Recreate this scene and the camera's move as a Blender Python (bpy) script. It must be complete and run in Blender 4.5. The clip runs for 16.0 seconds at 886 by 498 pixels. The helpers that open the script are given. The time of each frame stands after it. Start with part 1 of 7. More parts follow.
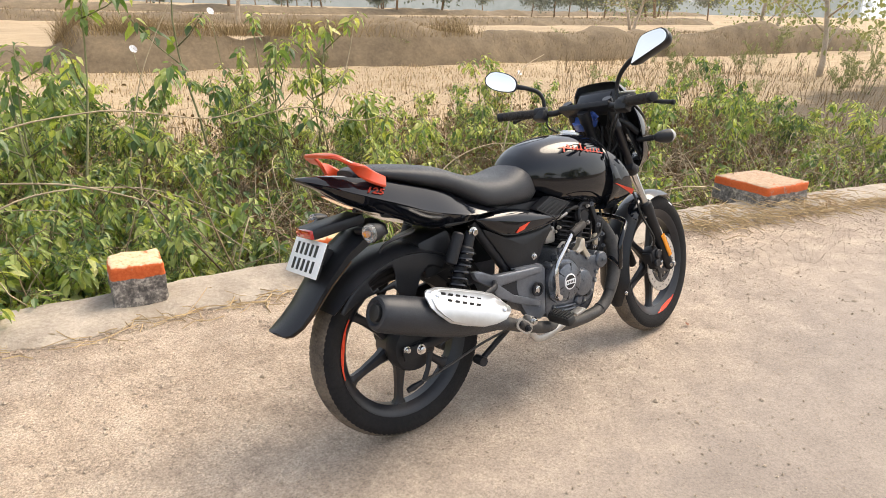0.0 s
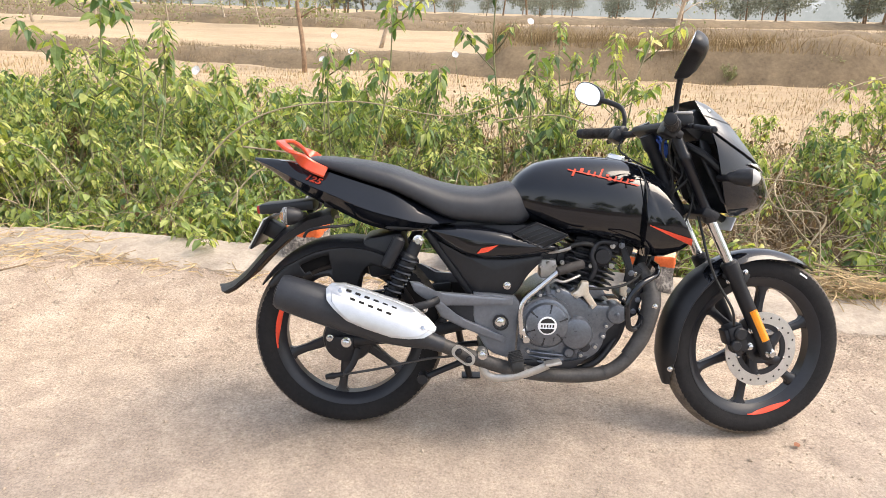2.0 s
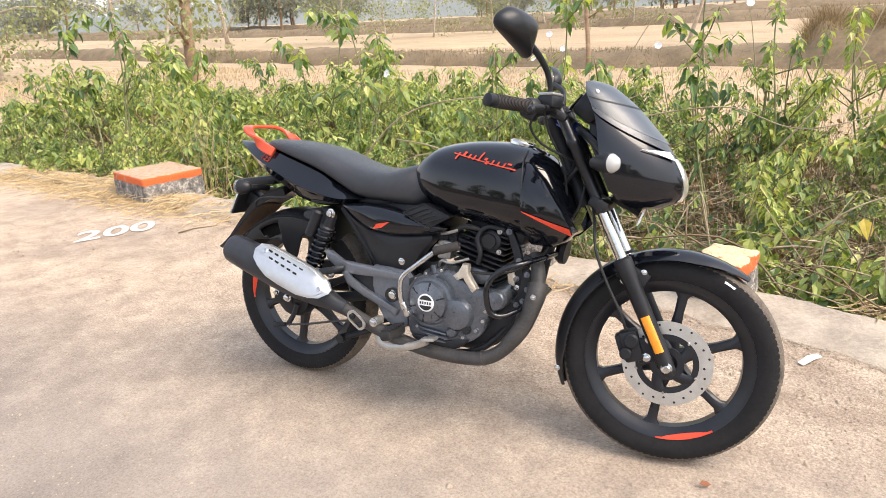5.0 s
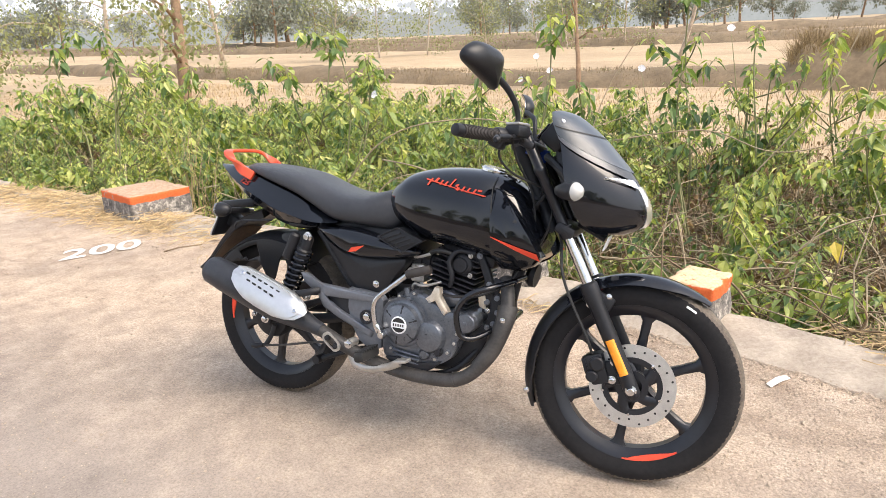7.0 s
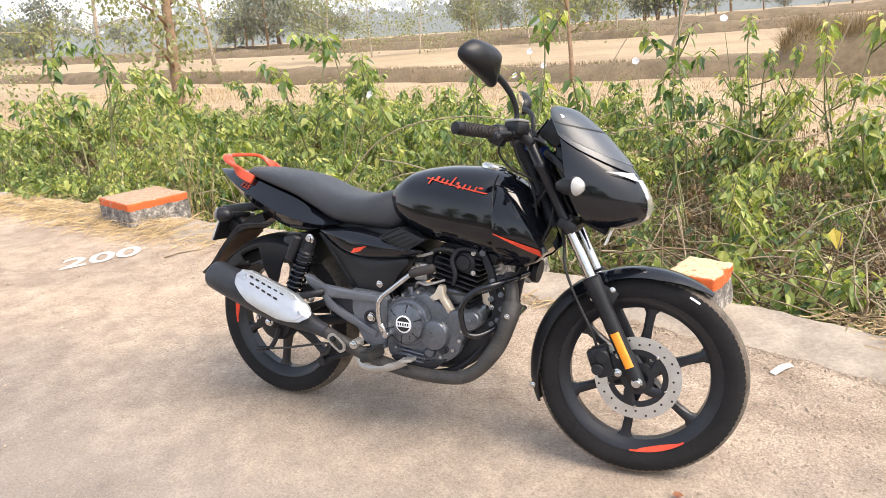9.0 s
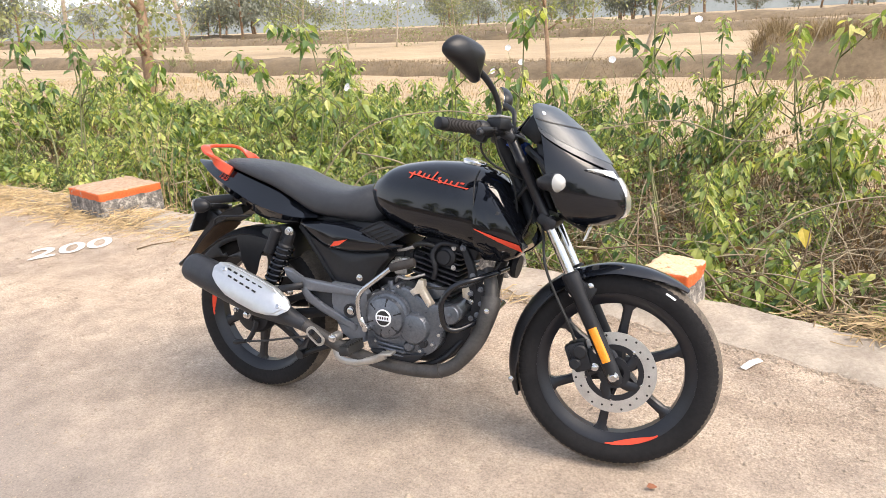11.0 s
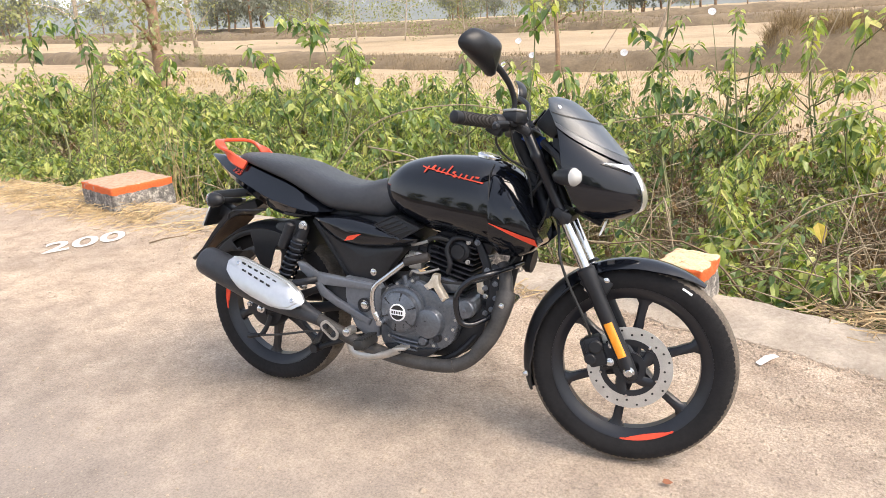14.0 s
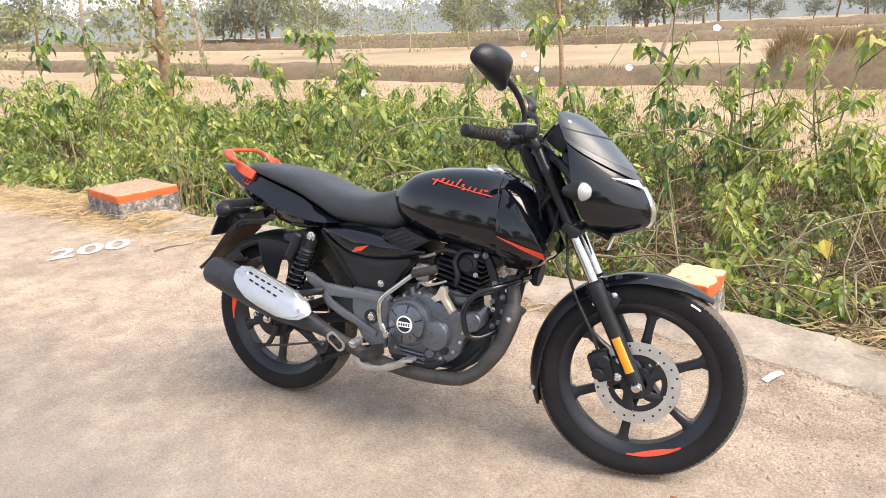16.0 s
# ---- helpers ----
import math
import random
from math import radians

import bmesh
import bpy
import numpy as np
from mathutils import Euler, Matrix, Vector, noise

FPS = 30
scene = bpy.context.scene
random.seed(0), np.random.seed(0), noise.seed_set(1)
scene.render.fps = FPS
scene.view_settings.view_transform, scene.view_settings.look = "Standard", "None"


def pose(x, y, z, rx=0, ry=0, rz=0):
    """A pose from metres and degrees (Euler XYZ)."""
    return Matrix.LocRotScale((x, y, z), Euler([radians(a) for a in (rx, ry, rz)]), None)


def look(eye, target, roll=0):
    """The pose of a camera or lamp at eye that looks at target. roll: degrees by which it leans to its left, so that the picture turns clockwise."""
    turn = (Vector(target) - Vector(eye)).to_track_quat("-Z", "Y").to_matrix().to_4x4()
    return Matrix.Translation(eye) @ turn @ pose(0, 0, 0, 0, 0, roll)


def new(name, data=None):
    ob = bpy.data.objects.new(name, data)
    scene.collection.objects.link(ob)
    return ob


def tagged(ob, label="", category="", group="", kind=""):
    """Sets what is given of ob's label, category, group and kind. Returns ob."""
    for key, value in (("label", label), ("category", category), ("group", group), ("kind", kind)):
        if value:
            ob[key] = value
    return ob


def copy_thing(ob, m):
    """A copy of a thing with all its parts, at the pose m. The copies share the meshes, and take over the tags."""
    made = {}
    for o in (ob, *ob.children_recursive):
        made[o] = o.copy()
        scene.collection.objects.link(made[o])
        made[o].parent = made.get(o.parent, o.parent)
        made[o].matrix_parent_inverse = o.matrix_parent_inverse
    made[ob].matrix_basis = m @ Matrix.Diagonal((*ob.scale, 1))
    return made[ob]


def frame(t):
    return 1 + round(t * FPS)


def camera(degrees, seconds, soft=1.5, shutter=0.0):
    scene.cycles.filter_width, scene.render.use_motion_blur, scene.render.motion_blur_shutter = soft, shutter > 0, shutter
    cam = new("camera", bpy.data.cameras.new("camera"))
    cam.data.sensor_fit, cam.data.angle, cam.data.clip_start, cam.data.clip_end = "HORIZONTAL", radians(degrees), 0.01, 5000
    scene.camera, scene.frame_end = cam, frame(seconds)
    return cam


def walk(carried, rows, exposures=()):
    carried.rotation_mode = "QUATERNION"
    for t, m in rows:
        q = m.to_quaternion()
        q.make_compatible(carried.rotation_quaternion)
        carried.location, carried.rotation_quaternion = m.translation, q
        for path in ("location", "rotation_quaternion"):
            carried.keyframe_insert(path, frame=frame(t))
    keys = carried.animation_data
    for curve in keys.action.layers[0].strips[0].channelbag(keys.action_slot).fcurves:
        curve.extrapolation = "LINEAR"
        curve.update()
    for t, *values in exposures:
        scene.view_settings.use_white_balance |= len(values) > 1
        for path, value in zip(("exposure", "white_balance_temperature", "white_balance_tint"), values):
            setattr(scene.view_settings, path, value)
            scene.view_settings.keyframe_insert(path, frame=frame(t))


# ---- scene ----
cam = camera(69.5, 16.0, soft=0.6)
PATH = [
    (0, (-1.023, -1.448, 1.261), (0.153, 0.023, 0.589), 1.4),
    (0.5, (-0.699, -1.631, 1.266), (0.156, 0.045, 0.588), 3.2),
    (1, (-0.365, -1.699, 1.243), (0.396, 0.016, 0.551), 4.4),
    (1.5, (-0.04, -1.725, 1.264), (0.524, 0.063, 0.566), 1.5),
    (2, (0.263, -1.828, 1.256), (0.3, 0.058, 0.59), 1.7),
    (2.5, (0.499, -1.789, 1.246), (0.284, 0.07, 0.541), -0.0),
    (3, (0.779, -1.673, 1.262), (0.447, 0.178, 0.58), -2.0),
    (3.5, (1.072, -1.609, 1.209), (0.388, 0.157, 0.567), 2.0),
    (4, (1.282, -1.634, 1.215), (0.612, 0.130, 0.535), -2.0),
    (4.2, (1.346, -1.668, 1.199), (0.606, 0.059, 0.514), -1.6),
    (6.3, (1.608, -1.695, 1.248), (0.646, -0.059, 0.618), -4.2),
    (6.5, (1.605, -1.69, 1.247), (0.676, -0.043, 0.595), -3.4),
    (7, (1.598, -1.69, 1.248), (0.722, 0.003, 0.644), -2.5),
    (7.5, (1.593, -1.69, 1.242), (0.816, 0.026, 0.571), -2.7),
    (8, (1.593, -1.704, 1.252), (0.758, 0.003, 0.628), -3.8),
    (8.5, (1.587, -1.703, 1.255), (0.719, -0.011, 0.637), -4.0),
    (9, (1.588, -1.702, 1.252), (0.718, -0.007, 0.641), -4.1),
    (9.5, (1.59, -1.708, 1.255), (0.749, -0.005, 0.629), -4.4),
    (12, (1.566, -1.718, 1.256), (0.782, 0.011, 0.625), -2.2),
    (12.5, (1.569, -1.712, 1.258), (0.785, 0.015, 0.624), -2.7),
    (13, (1.56, -1.711, 1.257), (0.773, 0.012, 0.616), -2.7),
    (13.5, (1.556, -1.715, 1.256), (0.746, -0.005, 0.609), -2.7),
    (14, (1.555, -1.721, 1.256), (0.737, -0.014, 0.608), -2.9),
    (14.5, (1.545, -1.723, 1.254), (0.723, -0.022, 0.597), -2.9),
    (15, (1.541, -1.719, 1.254), (0.728, -0.015, 0.592), -2.3),
    (15.5, (1.536, -1.721, 1.258), (0.741, 0.004, 0.633), -2.1),
    (16, (1.537, -1.73, 1.261), (0.712, -0.015, 0.647), -2.2),
]
walk(cam, [(t, look(eye, target, roll)) for t, eye, target, roll in PATH], exposures=[(0, 0.92, 6800, 8), (0.7, 1.03, 6750, 8), (1.5, 1.09, 6650, 9), (2.5, 1.15, 6550, 10), (4, 1.12, 6500, 10), (7, 1.06, 6500, 10), (16, 1.06, 6500, 10)])

# ---- world, sun and exposure ----
SUN_AZ, SUN_EL = 95.0, 54.0
world = bpy.data.worlds.new("hazy_sky")
scene.world = world
world.use_nodes = True
wn = world.node_tree
sky = wn.nodes.new("ShaderNodeTexSky")
sky.sky_type = "NISHITA"
sky.sun_disc = False
sky.sun_elevation = radians(SUN_EL)
sky.sun_rotation = radians(SUN_AZ)
sky.air_density, sky.dust_density, sky.ozone_density = 1.0, 4.0, 1.0
hs = wn.nodes.new("ShaderNodeHueSaturation")
hs.inputs["Saturation"].default_value = 0.85
wn.links.new(sky.outputs["Color"], hs.inputs["Color"])
# dry-season haze: whitens the sky smoothly towards the horizon all round
wc = wn.nodes.new("ShaderNodeTexCoord")
wz = wn.nodes.new("ShaderNodeSeparateXYZ")
wn.links.new(wc.outputs["Generated"], wz.inputs[0])
wr = wn.nodes.new("ShaderNodeMapRange")
wr.interpolation_type = "SMOOTHSTEP"
wr.inputs["From Min"].default_value, wr.inputs["From Max"].default_value = 0.0, 0.60
wr.inputs["To Min"].default_value, wr.inputs["To Max"].default_value = 0.85, 0.24
wn.links.new(wz.outputs["Z"], wr.inputs["Value"])
wm = wn.nodes.new("ShaderNodeMix")
wm.data_type = "RGBA"
wm.inputs[7].default_value = (5.0, 5.15, 5.5, 1)
wn.links.new(wr.outputs[0], wm.inputs[0])
wn.links.new(hs.outputs["Color"], wm.inputs[6])
wn.links.new(wm.outputs[2], wn.nodes["Background"].inputs["Color"])
wn.nodes["Background"].inputs["Strength"].default_value = 0.15

sun = new("sun", bpy.data.lights.new("sun", "SUN"))
sun.data.energy, sun.data.angle, sun.data.color = 1.35, radians(36), (1.0, 0.87, 0.72)
_d = Vector((math.sin(radians(SUN_AZ)) * math.cos(radians(SUN_EL)), math.cos(radians(SUN_AZ)) * math.cos(radians(SUN_EL)), math.sin(radians(SUN_EL))))
sun.matrix_world = look(_d * 30, (0, 0, 0))


# ---- materials ----
def nodes_of(name):
    m = bpy.data.materials.new(name)
    m.use_nodes = True
    return m, m.node_tree, m.node_tree.nodes["Principled BSDF"]


def noise_tex(nt, coord, scale, detail=4, rough=0.6):
    n = nt.nodes.new("ShaderNodeTexNoise")
    n.inputs["Scale"].default_value, n.inputs["Detail"].default_value, n.inputs["Roughness"].default_value = scale, detail, rough
    nt.links.new(coord, n.inputs["Vector"])
    return n.outputs["Fac"]


def ramp(nt, fac, stops):
    r = nt.nodes.new("ShaderNodeValToRGB")
    e = r.color_ramp.elements
    for i, (p, c) in enumerate(stops):
        el = e[i] if i < 2 else e.new(p)
        el.position, el.color = p, (*c, 1)
    nt.links.new(fac, r.inputs["Fac"])
    return r.outputs["Color"]


def mix(nt, fac, a, b, mode="MIX"):
    m = nt.nodes.new("ShaderNodeMix")
    m.data_type, m.blend_type = "RGBA", mode
    for sock, v in ((m.inputs[0], fac), (m.inputs[6], a), (m.inputs[7], b)):
        if isinstance(v, (float, int)):
            sock.default_value = v
        elif isinstance(v, tuple):
            sock.default_value = (*v, 1)
        else:
            nt.links.new(v, sock)
    return m.outputs[2]


def bump_to(nt, bsdf, height, strength, dist=0.01):
    b = nt.nodes.new("ShaderNodeBump")
    b.inputs["Strength"].default_value, b.inputs["Distance"].default_value = strength, dist
    nt.links.new(height, b.inputs["Height"])
    nt.links.new(b.outputs["Normal"], bsdf.inputs["Normal"])


def surf(name, a, b, scale=8, rough=0.6, metal=0.0, bump=0.0, bscale=60, coat=0.0, rvar=0.1, island=0.0):
    """Two tones mixed by coarse and fine noise, with varying gloss and fine relief."""
    m, nt, p = nodes_of(name)
    co = nt.nodes.new("ShaderNodeTexCoord").outputs["Object"]
    n1, n2 = noise_tex(nt, co, scale), noise_tex(nt, co, scale * 9, 3)
    both = mix(nt, 0.4, n1, n2)
    col = ramp(nt, both, [(0.32, a), (0.68, b)])
    if island:
        g = nt.nodes.new("ShaderNodeNewGeometry")
        v = ramp(nt, g.outputs["Random Per Island"], [(0.0, (1 - island,) * 3), (1.0, (1 + island * 0.6,) * 3)])
        col = mix(nt, 1.0, col, v, "MULTIPLY")
    nt.links.new(col, p.inputs["Base Color"])
    rr = nt.nodes.new("ShaderNodeMapRange")
    rr.inputs["To Min"].default_value, rr.inputs["To Max"].default_value = max(0.02, rough - rvar), min(1, rough + rvar)
    nt.links.new(both, rr.inputs["Value"])
    nt.links.new(rr.outputs["Result"], p.inputs["Roughness"])
    p.inputs["Metallic"].default_value = metal
    p.inputs["Coat Weight"].default_value = coat
    p.inputs["Coat Roughness"].default_value = 0.04
    if bump:
        bump_to(nt, p, noise_tex(nt, co, bscale, 5, 0.7), bump)
    return m


def leaf_mat(name, stops, through_col, gloss=0.42, amount=0.45):
    """Leaves: varied greens, waxy, part of the light passing through."""
    m, nt, p = nodes_of(name)
    g = nt.nodes.new("ShaderNodeNewGeometry")
    o = nt.nodes.new("ShaderNodeObjectInfo")
    add = nt.nodes.new("ShaderNodeMath")
    add.operation = "MULTIPLY_ADD"
    nt.links.new(g.outputs["Random Per Island"], add.inputs[0])
    add.inputs[1].default_value = 0.7
    sc = nt.nodes.new("ShaderNodeMath")
    sc.operation = "MULTIPLY"
    sc.inputs[1].default_value = 0.3
    nt.links.new(o.outputs["Random"], sc.inputs[0])
    nt.links.new(sc.outputs[0], add.inputs[2])
    col = ramp(nt, add.outputs[0], stops)
    co = nt.nodes.new("ShaderNodeTexCoord").outputs["Object"]
    col = mix(nt, 0.35, col, ramp(nt, noise_tex(nt, co, 55, 3), [(0.3, (0.55, 0.55, 0.5)), (0.7, (1.25, 1.25, 1.1))]), "MULTIPLY")
    nt.links.new(col, p.inputs["Base Color"])
    p.inputs["Roughness"].default_value = gloss
    t = nt.nodes.new("ShaderNodeBsdfTranslucent")
    nt.links.new(mix(nt, 1.0, col, through_col, "MULTIPLY"), t.inputs["Color"])
    ms = nt.nodes.new("ShaderNodeMixShader")
    ms.inputs[0].default_value = amount
    nt.links.new(p.outputs[0], ms.inputs[1])
    nt.links.new(t.outputs[0], ms.inputs[2])
    nt.links.new(ms.outputs[0], nt.nodes["Material Output"].inputs["Surface"])
    return m


def road_mat():
    m, nt, p = nodes_of("dusty_concrete_road")
    co = nt.nodes.new("ShaderNodeTexCoord").outputs["Object"]
    big, mid, fine = noise_tex(nt, co, 0.7, 5), noise_tex(nt, co, 6, 6, 0.65), noise_tex(nt, co, 95, 5, 0.85)
    sep = nt.nodes.new("ShaderNodeSeparateXYZ")
    nt.links.new(co, sep.inputs[0])
    edge = nt.nodes.new("ShaderNodeMath")
    edge.operation = "MULTIPLY_ADD"
    nt.links.new(mid, edge.inputs[0])
    edge.inputs[1].default_value = 0.9
    nt.links.new(sep.outputs["Y"], edge.inputs[2])
    shoulder = nt.nodes.new("ShaderNodeMapRange")
    skew = nt.nodes.new("ShaderNodeMath")
    skew.operation = "MULTIPLY_ADD"
    nt.links.new(sep.outputs["X"], skew.inputs[0])
    skew.inputs[1].default_value = -0.04
    nt.links.new(edge.outputs[0], skew.inputs[2])
    nt.links.new(skew.outputs[0], shoulder.inputs["Value"])
    shoulder.inputs["From Min"].default_value, shoulder.inputs["From Max"].default_value = -0.25, 0.85
    conc = ramp(nt, mix(nt, 0.5, big, mid), [(0.3, (0.238, 0.200, 0.170)), (0.7, (0.348, 0.294, 0.25))])
    sand = ramp(nt, mix(nt, 0.55, mid, fine), [(0.34, (0.215, 0.157, 0.110)), (0.50, (0.465, 0.366, 0.275)), (0.66, (0.63, 0.535, 0.425))])
    col = mix(nt, shoulder.outputs[0], conc, sand)
    stain = ramp(nt, noise_tex(nt, co, 1.1, 6, 0.6), [(0.36, (0.74, 0.735, 0.74)), (0.56, (1.05, 1.04, 1.02))])
    grain = ramp(nt, noise_tex(nt, co, 130, 4, 0.75), [(0.34, (0.60, 0.59, 0.58)), (0.50, (1.02, 1.02, 1.02)), (0.66, (1.34, 1.33, 1.32))])
    strength = nt.nodes.new("ShaderNodeMapRange")
    strength.inputs["To Min"].default_value, strength.inputs["To Max"].default_value = 0.55, 1.0
    nt.links.new(shoulder.outputs[0], strength.inputs["Value"])
    col = mix(nt, strength.outputs[0], col, mix(nt, 1.0, col, grain, "MULTIPLY"))
    col = mix(nt, 0.8, col, stain, "MULTIPLY")
    spots = ramp(nt, noise_tex(nt, co, 3.1, 2, 0.4), [(0.24, (0.45, 0.44, 0.43)), (0.30, (1, 1, 1))])
    col = mix(nt, 0.8, col, spots, "MULTIPLY")
    flecks = ramp(nt, noise_tex(nt, co, 60, 2, 0.5), [(0.70, (1, 1, 1)), (0.78, (1.35, 1.33, 1.3))])
    col = mix(nt, 1.0, col, flecks, "MULTIPLY")
    nt.links.new(col, p.inputs["Base Color"])
    p.inputs["Roughness"].default_value = 0.88
    h = mix(nt, 0.5, mix(nt, 0.6, mid, fine), noise_tex(nt, co, 46, 3, 0.55))
    b = nt.nodes.new("ShaderNodeBump")
    b.inputs["Distance"].default_value = 0.02
    sr = nt.nodes.new("ShaderNodeMapRange")
    sr.inputs["To Min"].default_value, sr.inputs["To Max"].default_value = 0.35, 0.9
    nt.links.new(shoulder.outputs[0], sr.inputs["Value"])
    nt.links.new(sr.outputs[0], b.inputs["Strength"])
    nt.links.new(h, b.inputs["Height"])
    nt.links.new(b.outputs["Normal"], p.inputs["Normal"])
    return m


def field_mat():
    m, nt, p = nodes_of("stubble_and_dry_earth")
    co = nt.nodes.new("ShaderNodeTexCoord").outputs["Object"]
    st = nt.nodes.new("ShaderNodeMapping")
    st.inputs["Scale"].default_value = (0.35, 2.2, 1)
    nt.links.new(co, st.inputs["Vector"])
    rows = noise_tex(nt, st.outputs["Vector"], 1.6, 6, 0.7)
    big, fine = noise_tex(nt, co, 0.12, 5), noise_tex(nt, co, 14, 4, 0.7)
    stub = ramp(nt, mix(nt, 0.4, rows, fine), [(0.3, (0.32, 0.232, 0.138)), (0.5, (0.45, 0.345, 0.22)), (0.72, (0.58, 0.465, 0.315))])
    stub = mix(nt, 1.0, stub, ramp(nt, big, [(0.3, (0.82, 0.80, 0.78)), (0.7, (1.1, 1.08, 1.05))]), "MULTIPLY")
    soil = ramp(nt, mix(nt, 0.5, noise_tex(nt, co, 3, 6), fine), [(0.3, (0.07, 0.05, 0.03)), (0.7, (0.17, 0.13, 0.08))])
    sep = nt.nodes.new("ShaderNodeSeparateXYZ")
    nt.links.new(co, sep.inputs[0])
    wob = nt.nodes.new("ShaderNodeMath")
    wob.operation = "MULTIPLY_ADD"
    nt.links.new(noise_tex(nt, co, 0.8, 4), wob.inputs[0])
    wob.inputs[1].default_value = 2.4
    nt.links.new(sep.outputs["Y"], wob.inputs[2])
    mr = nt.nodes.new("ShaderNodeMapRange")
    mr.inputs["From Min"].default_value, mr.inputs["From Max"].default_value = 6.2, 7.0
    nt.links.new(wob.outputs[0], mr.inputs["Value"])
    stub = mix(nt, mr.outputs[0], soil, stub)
    nt.links.new(stub, p.inputs["Base Color"])
    p.inputs["Roughness"].default_value = 0.95
    bump_to(nt, p, fine, 0.6, 0.05)
    return m


def block_mat(name, top_stops, wear):
    """Roughcast concrete block: flaking painted top, worn orange band, grey-blotched sides."""
    m, nt, p = nodes_of(name)
    co = nt.nodes.new("ShaderNodeTexCoord").outputs["Object"]
    sep = nt.nodes.new("ShaderNodeSeparateXYZ")
    nt.links.new(co, sep.inputs[0])
    n1, n2 = noise_tex(nt, co, 22, 5, 0.7), noise_tex(nt, co, 90, 4, 0.7)
    side = ramp(nt, mix(nt, 0.35, n1, n2), [(0.40, (0.09, 0.085, 0.08)), (0.52, (0.24, 0.22, 0.20)), (0.60, (0.52, 0.48, 0.42))])
    orange = ramp(nt, n2, [(0.35, (0.58, 0.10, 0.02)), (0.72, (0.72, 0.17, 0.05))])
    top = ramp(nt, mix(nt, 0.4, n1, n2), top_stops)
    chips = ramp(nt, mix(nt, 0.5, n1, noise_tex(nt, co, 9, 5, 0.7)), [(wear, (1, 1, 1)), (min(1.0, wear + 0.04), (0, 0, 0))])
    z = nt.nodes.new("ShaderNodeMath")
    z.operation = "MULTIPLY_ADD"
    nt.links.new(n1, z.inputs[0])
    z.inputs[1].default_value = 0.03
    nt.links.new(sep.outputs["Z"], z.inputs[2])
    f1 = nt.nodes.new("ShaderNodeMapRange")
    f1.inputs["From Min"].default_value, f1.inputs["From Max"].default_value = -0.048, -0.044
    nt.links.new(z.outputs[0], f1.inputs["Value"])
    f2 = nt.nodes.new("ShaderNodeMapRange")
    f2.inputs["From Min"].default_value, f2.inputs["From Max"].default_value = 0.008, 0.012
    nt.links.new(z.outputs[0], f2.inputs["Value"])
    col = mix(nt, f2.outputs[0], mix(nt, f1.outputs[0], side, mix(nt, chips, orange, (0.40, 0.33, 0.27))), top)
    nt.links.new(col, p.inputs["Base Color"])
    p.inputs["Roughness"].default_value = 0.9
    bump_to(nt, p, mix(nt, 0.5, n1, n2), 0.5, 0.008)
    return m


M_ROAD, M_FIELD = road_mat(), field_mat()
M_BLOCK = block_mat("painted_concrete_block", [(0.36, (0.60, 0.22, 0.09)), (0.44, (0.66, 0.45, 0.26)), (0.7, (0.74, 0.60, 0.42))], 0.34)
M_OLDBLOCK = block_mat("weathered_painted_block", [(0.34, (0.30, 0.17, 0.10)), (0.48, (0.42, 0.29, 0.19)), (0.66, (0.56, 0.43, 0.31))], 0.39)
M_KERB = surf("weathered_concrete", (0.28, 0.23, 0.178), (0.54, 0.465, 0.375), 6, 0.92, bump=0.8, bscale=55)
M_STRAW = surf("dry_straw", (0.38, 0.26, 0.125), (0.62, 0.47, 0.26), 20, 0.7, island=0.35)
M_GRIT = surf("sandy_grit", (0.34, 0.268, 0.20), (0.52, 0.425, 0.33), 30, 0.9, island=0.2)
M_TWIG = surf("pale_dry_stem", (0.30, 0.23, 0.14), (0.52, 0.43, 0.29), 15, 0.8, island=0.3)
M_DARKSTEM = surf("brown_dry_stem", (0.12, 0.085, 0.05), (0.27, 0.19, 0.11), 15, 0.85, island=0.35)
M_GSTEM = surf("green_brown_stem", (0.16, 0.17, 0.07), (0.33, 0.31, 0.16), 12, 0.7, island=0.3)
M_LEAF = leaf_mat("broad_green_leaf", [(0.0, (0.05, 0.095, 0.05)), (0.28, (0.14, 0.225, 0.085)), (0.55, (0.335, 0.415, 0.135)), (0.8, (0.54, 0.575, 0.205)), (1.0, (0.74, 0.68, 0.30))], (1.2, 1.2, 0.5), 0.33, 0.45)
# small undergrowth leaves darkened, so the shrubs' inner shade sits in their colour
M_LEAF2 = leaf_mat("shaded_small_leaf", [(0.0, (0.05, 0.085, 0.03)), (0.6, (0.14, 0.19, 0.06)), (1.0, (0.32, 0.34, 0.12))], (1.1, 1.1, 0.5))
M_DRYLEAF = leaf_mat("withered_leaf", [(0.0, (0.13, 0.08, 0.035)), (0.6, (0.26, 0.17, 0.08)), (1.0, (0.38, 0.28, 0.13))], (1, 0.85, 0.5), 0.7, 0.2)
# tree green lightened and dulled, with haze mixed into the leaf colour
M_TREELEAF = leaf_mat("hazed_tree_leaf", [(0.0, (0.19, 0.215, 0.10)), (0.6, (0.31, 0.33, 0.155)), (1.0, (0.43, 0.43, 0.23))], (1, 1, 0.5), 0.55, 0.3)
# far crowns greyed and paled: the distance haze is put into their green
M_FARLEAF = leaf_mat("far_hazed_crown", [(0.0, (0.19, 0.21, 0.18)), (1.0, (0.31, 0.33, 0.29))], (1, 1, 0.7), 0.8, 0.25)
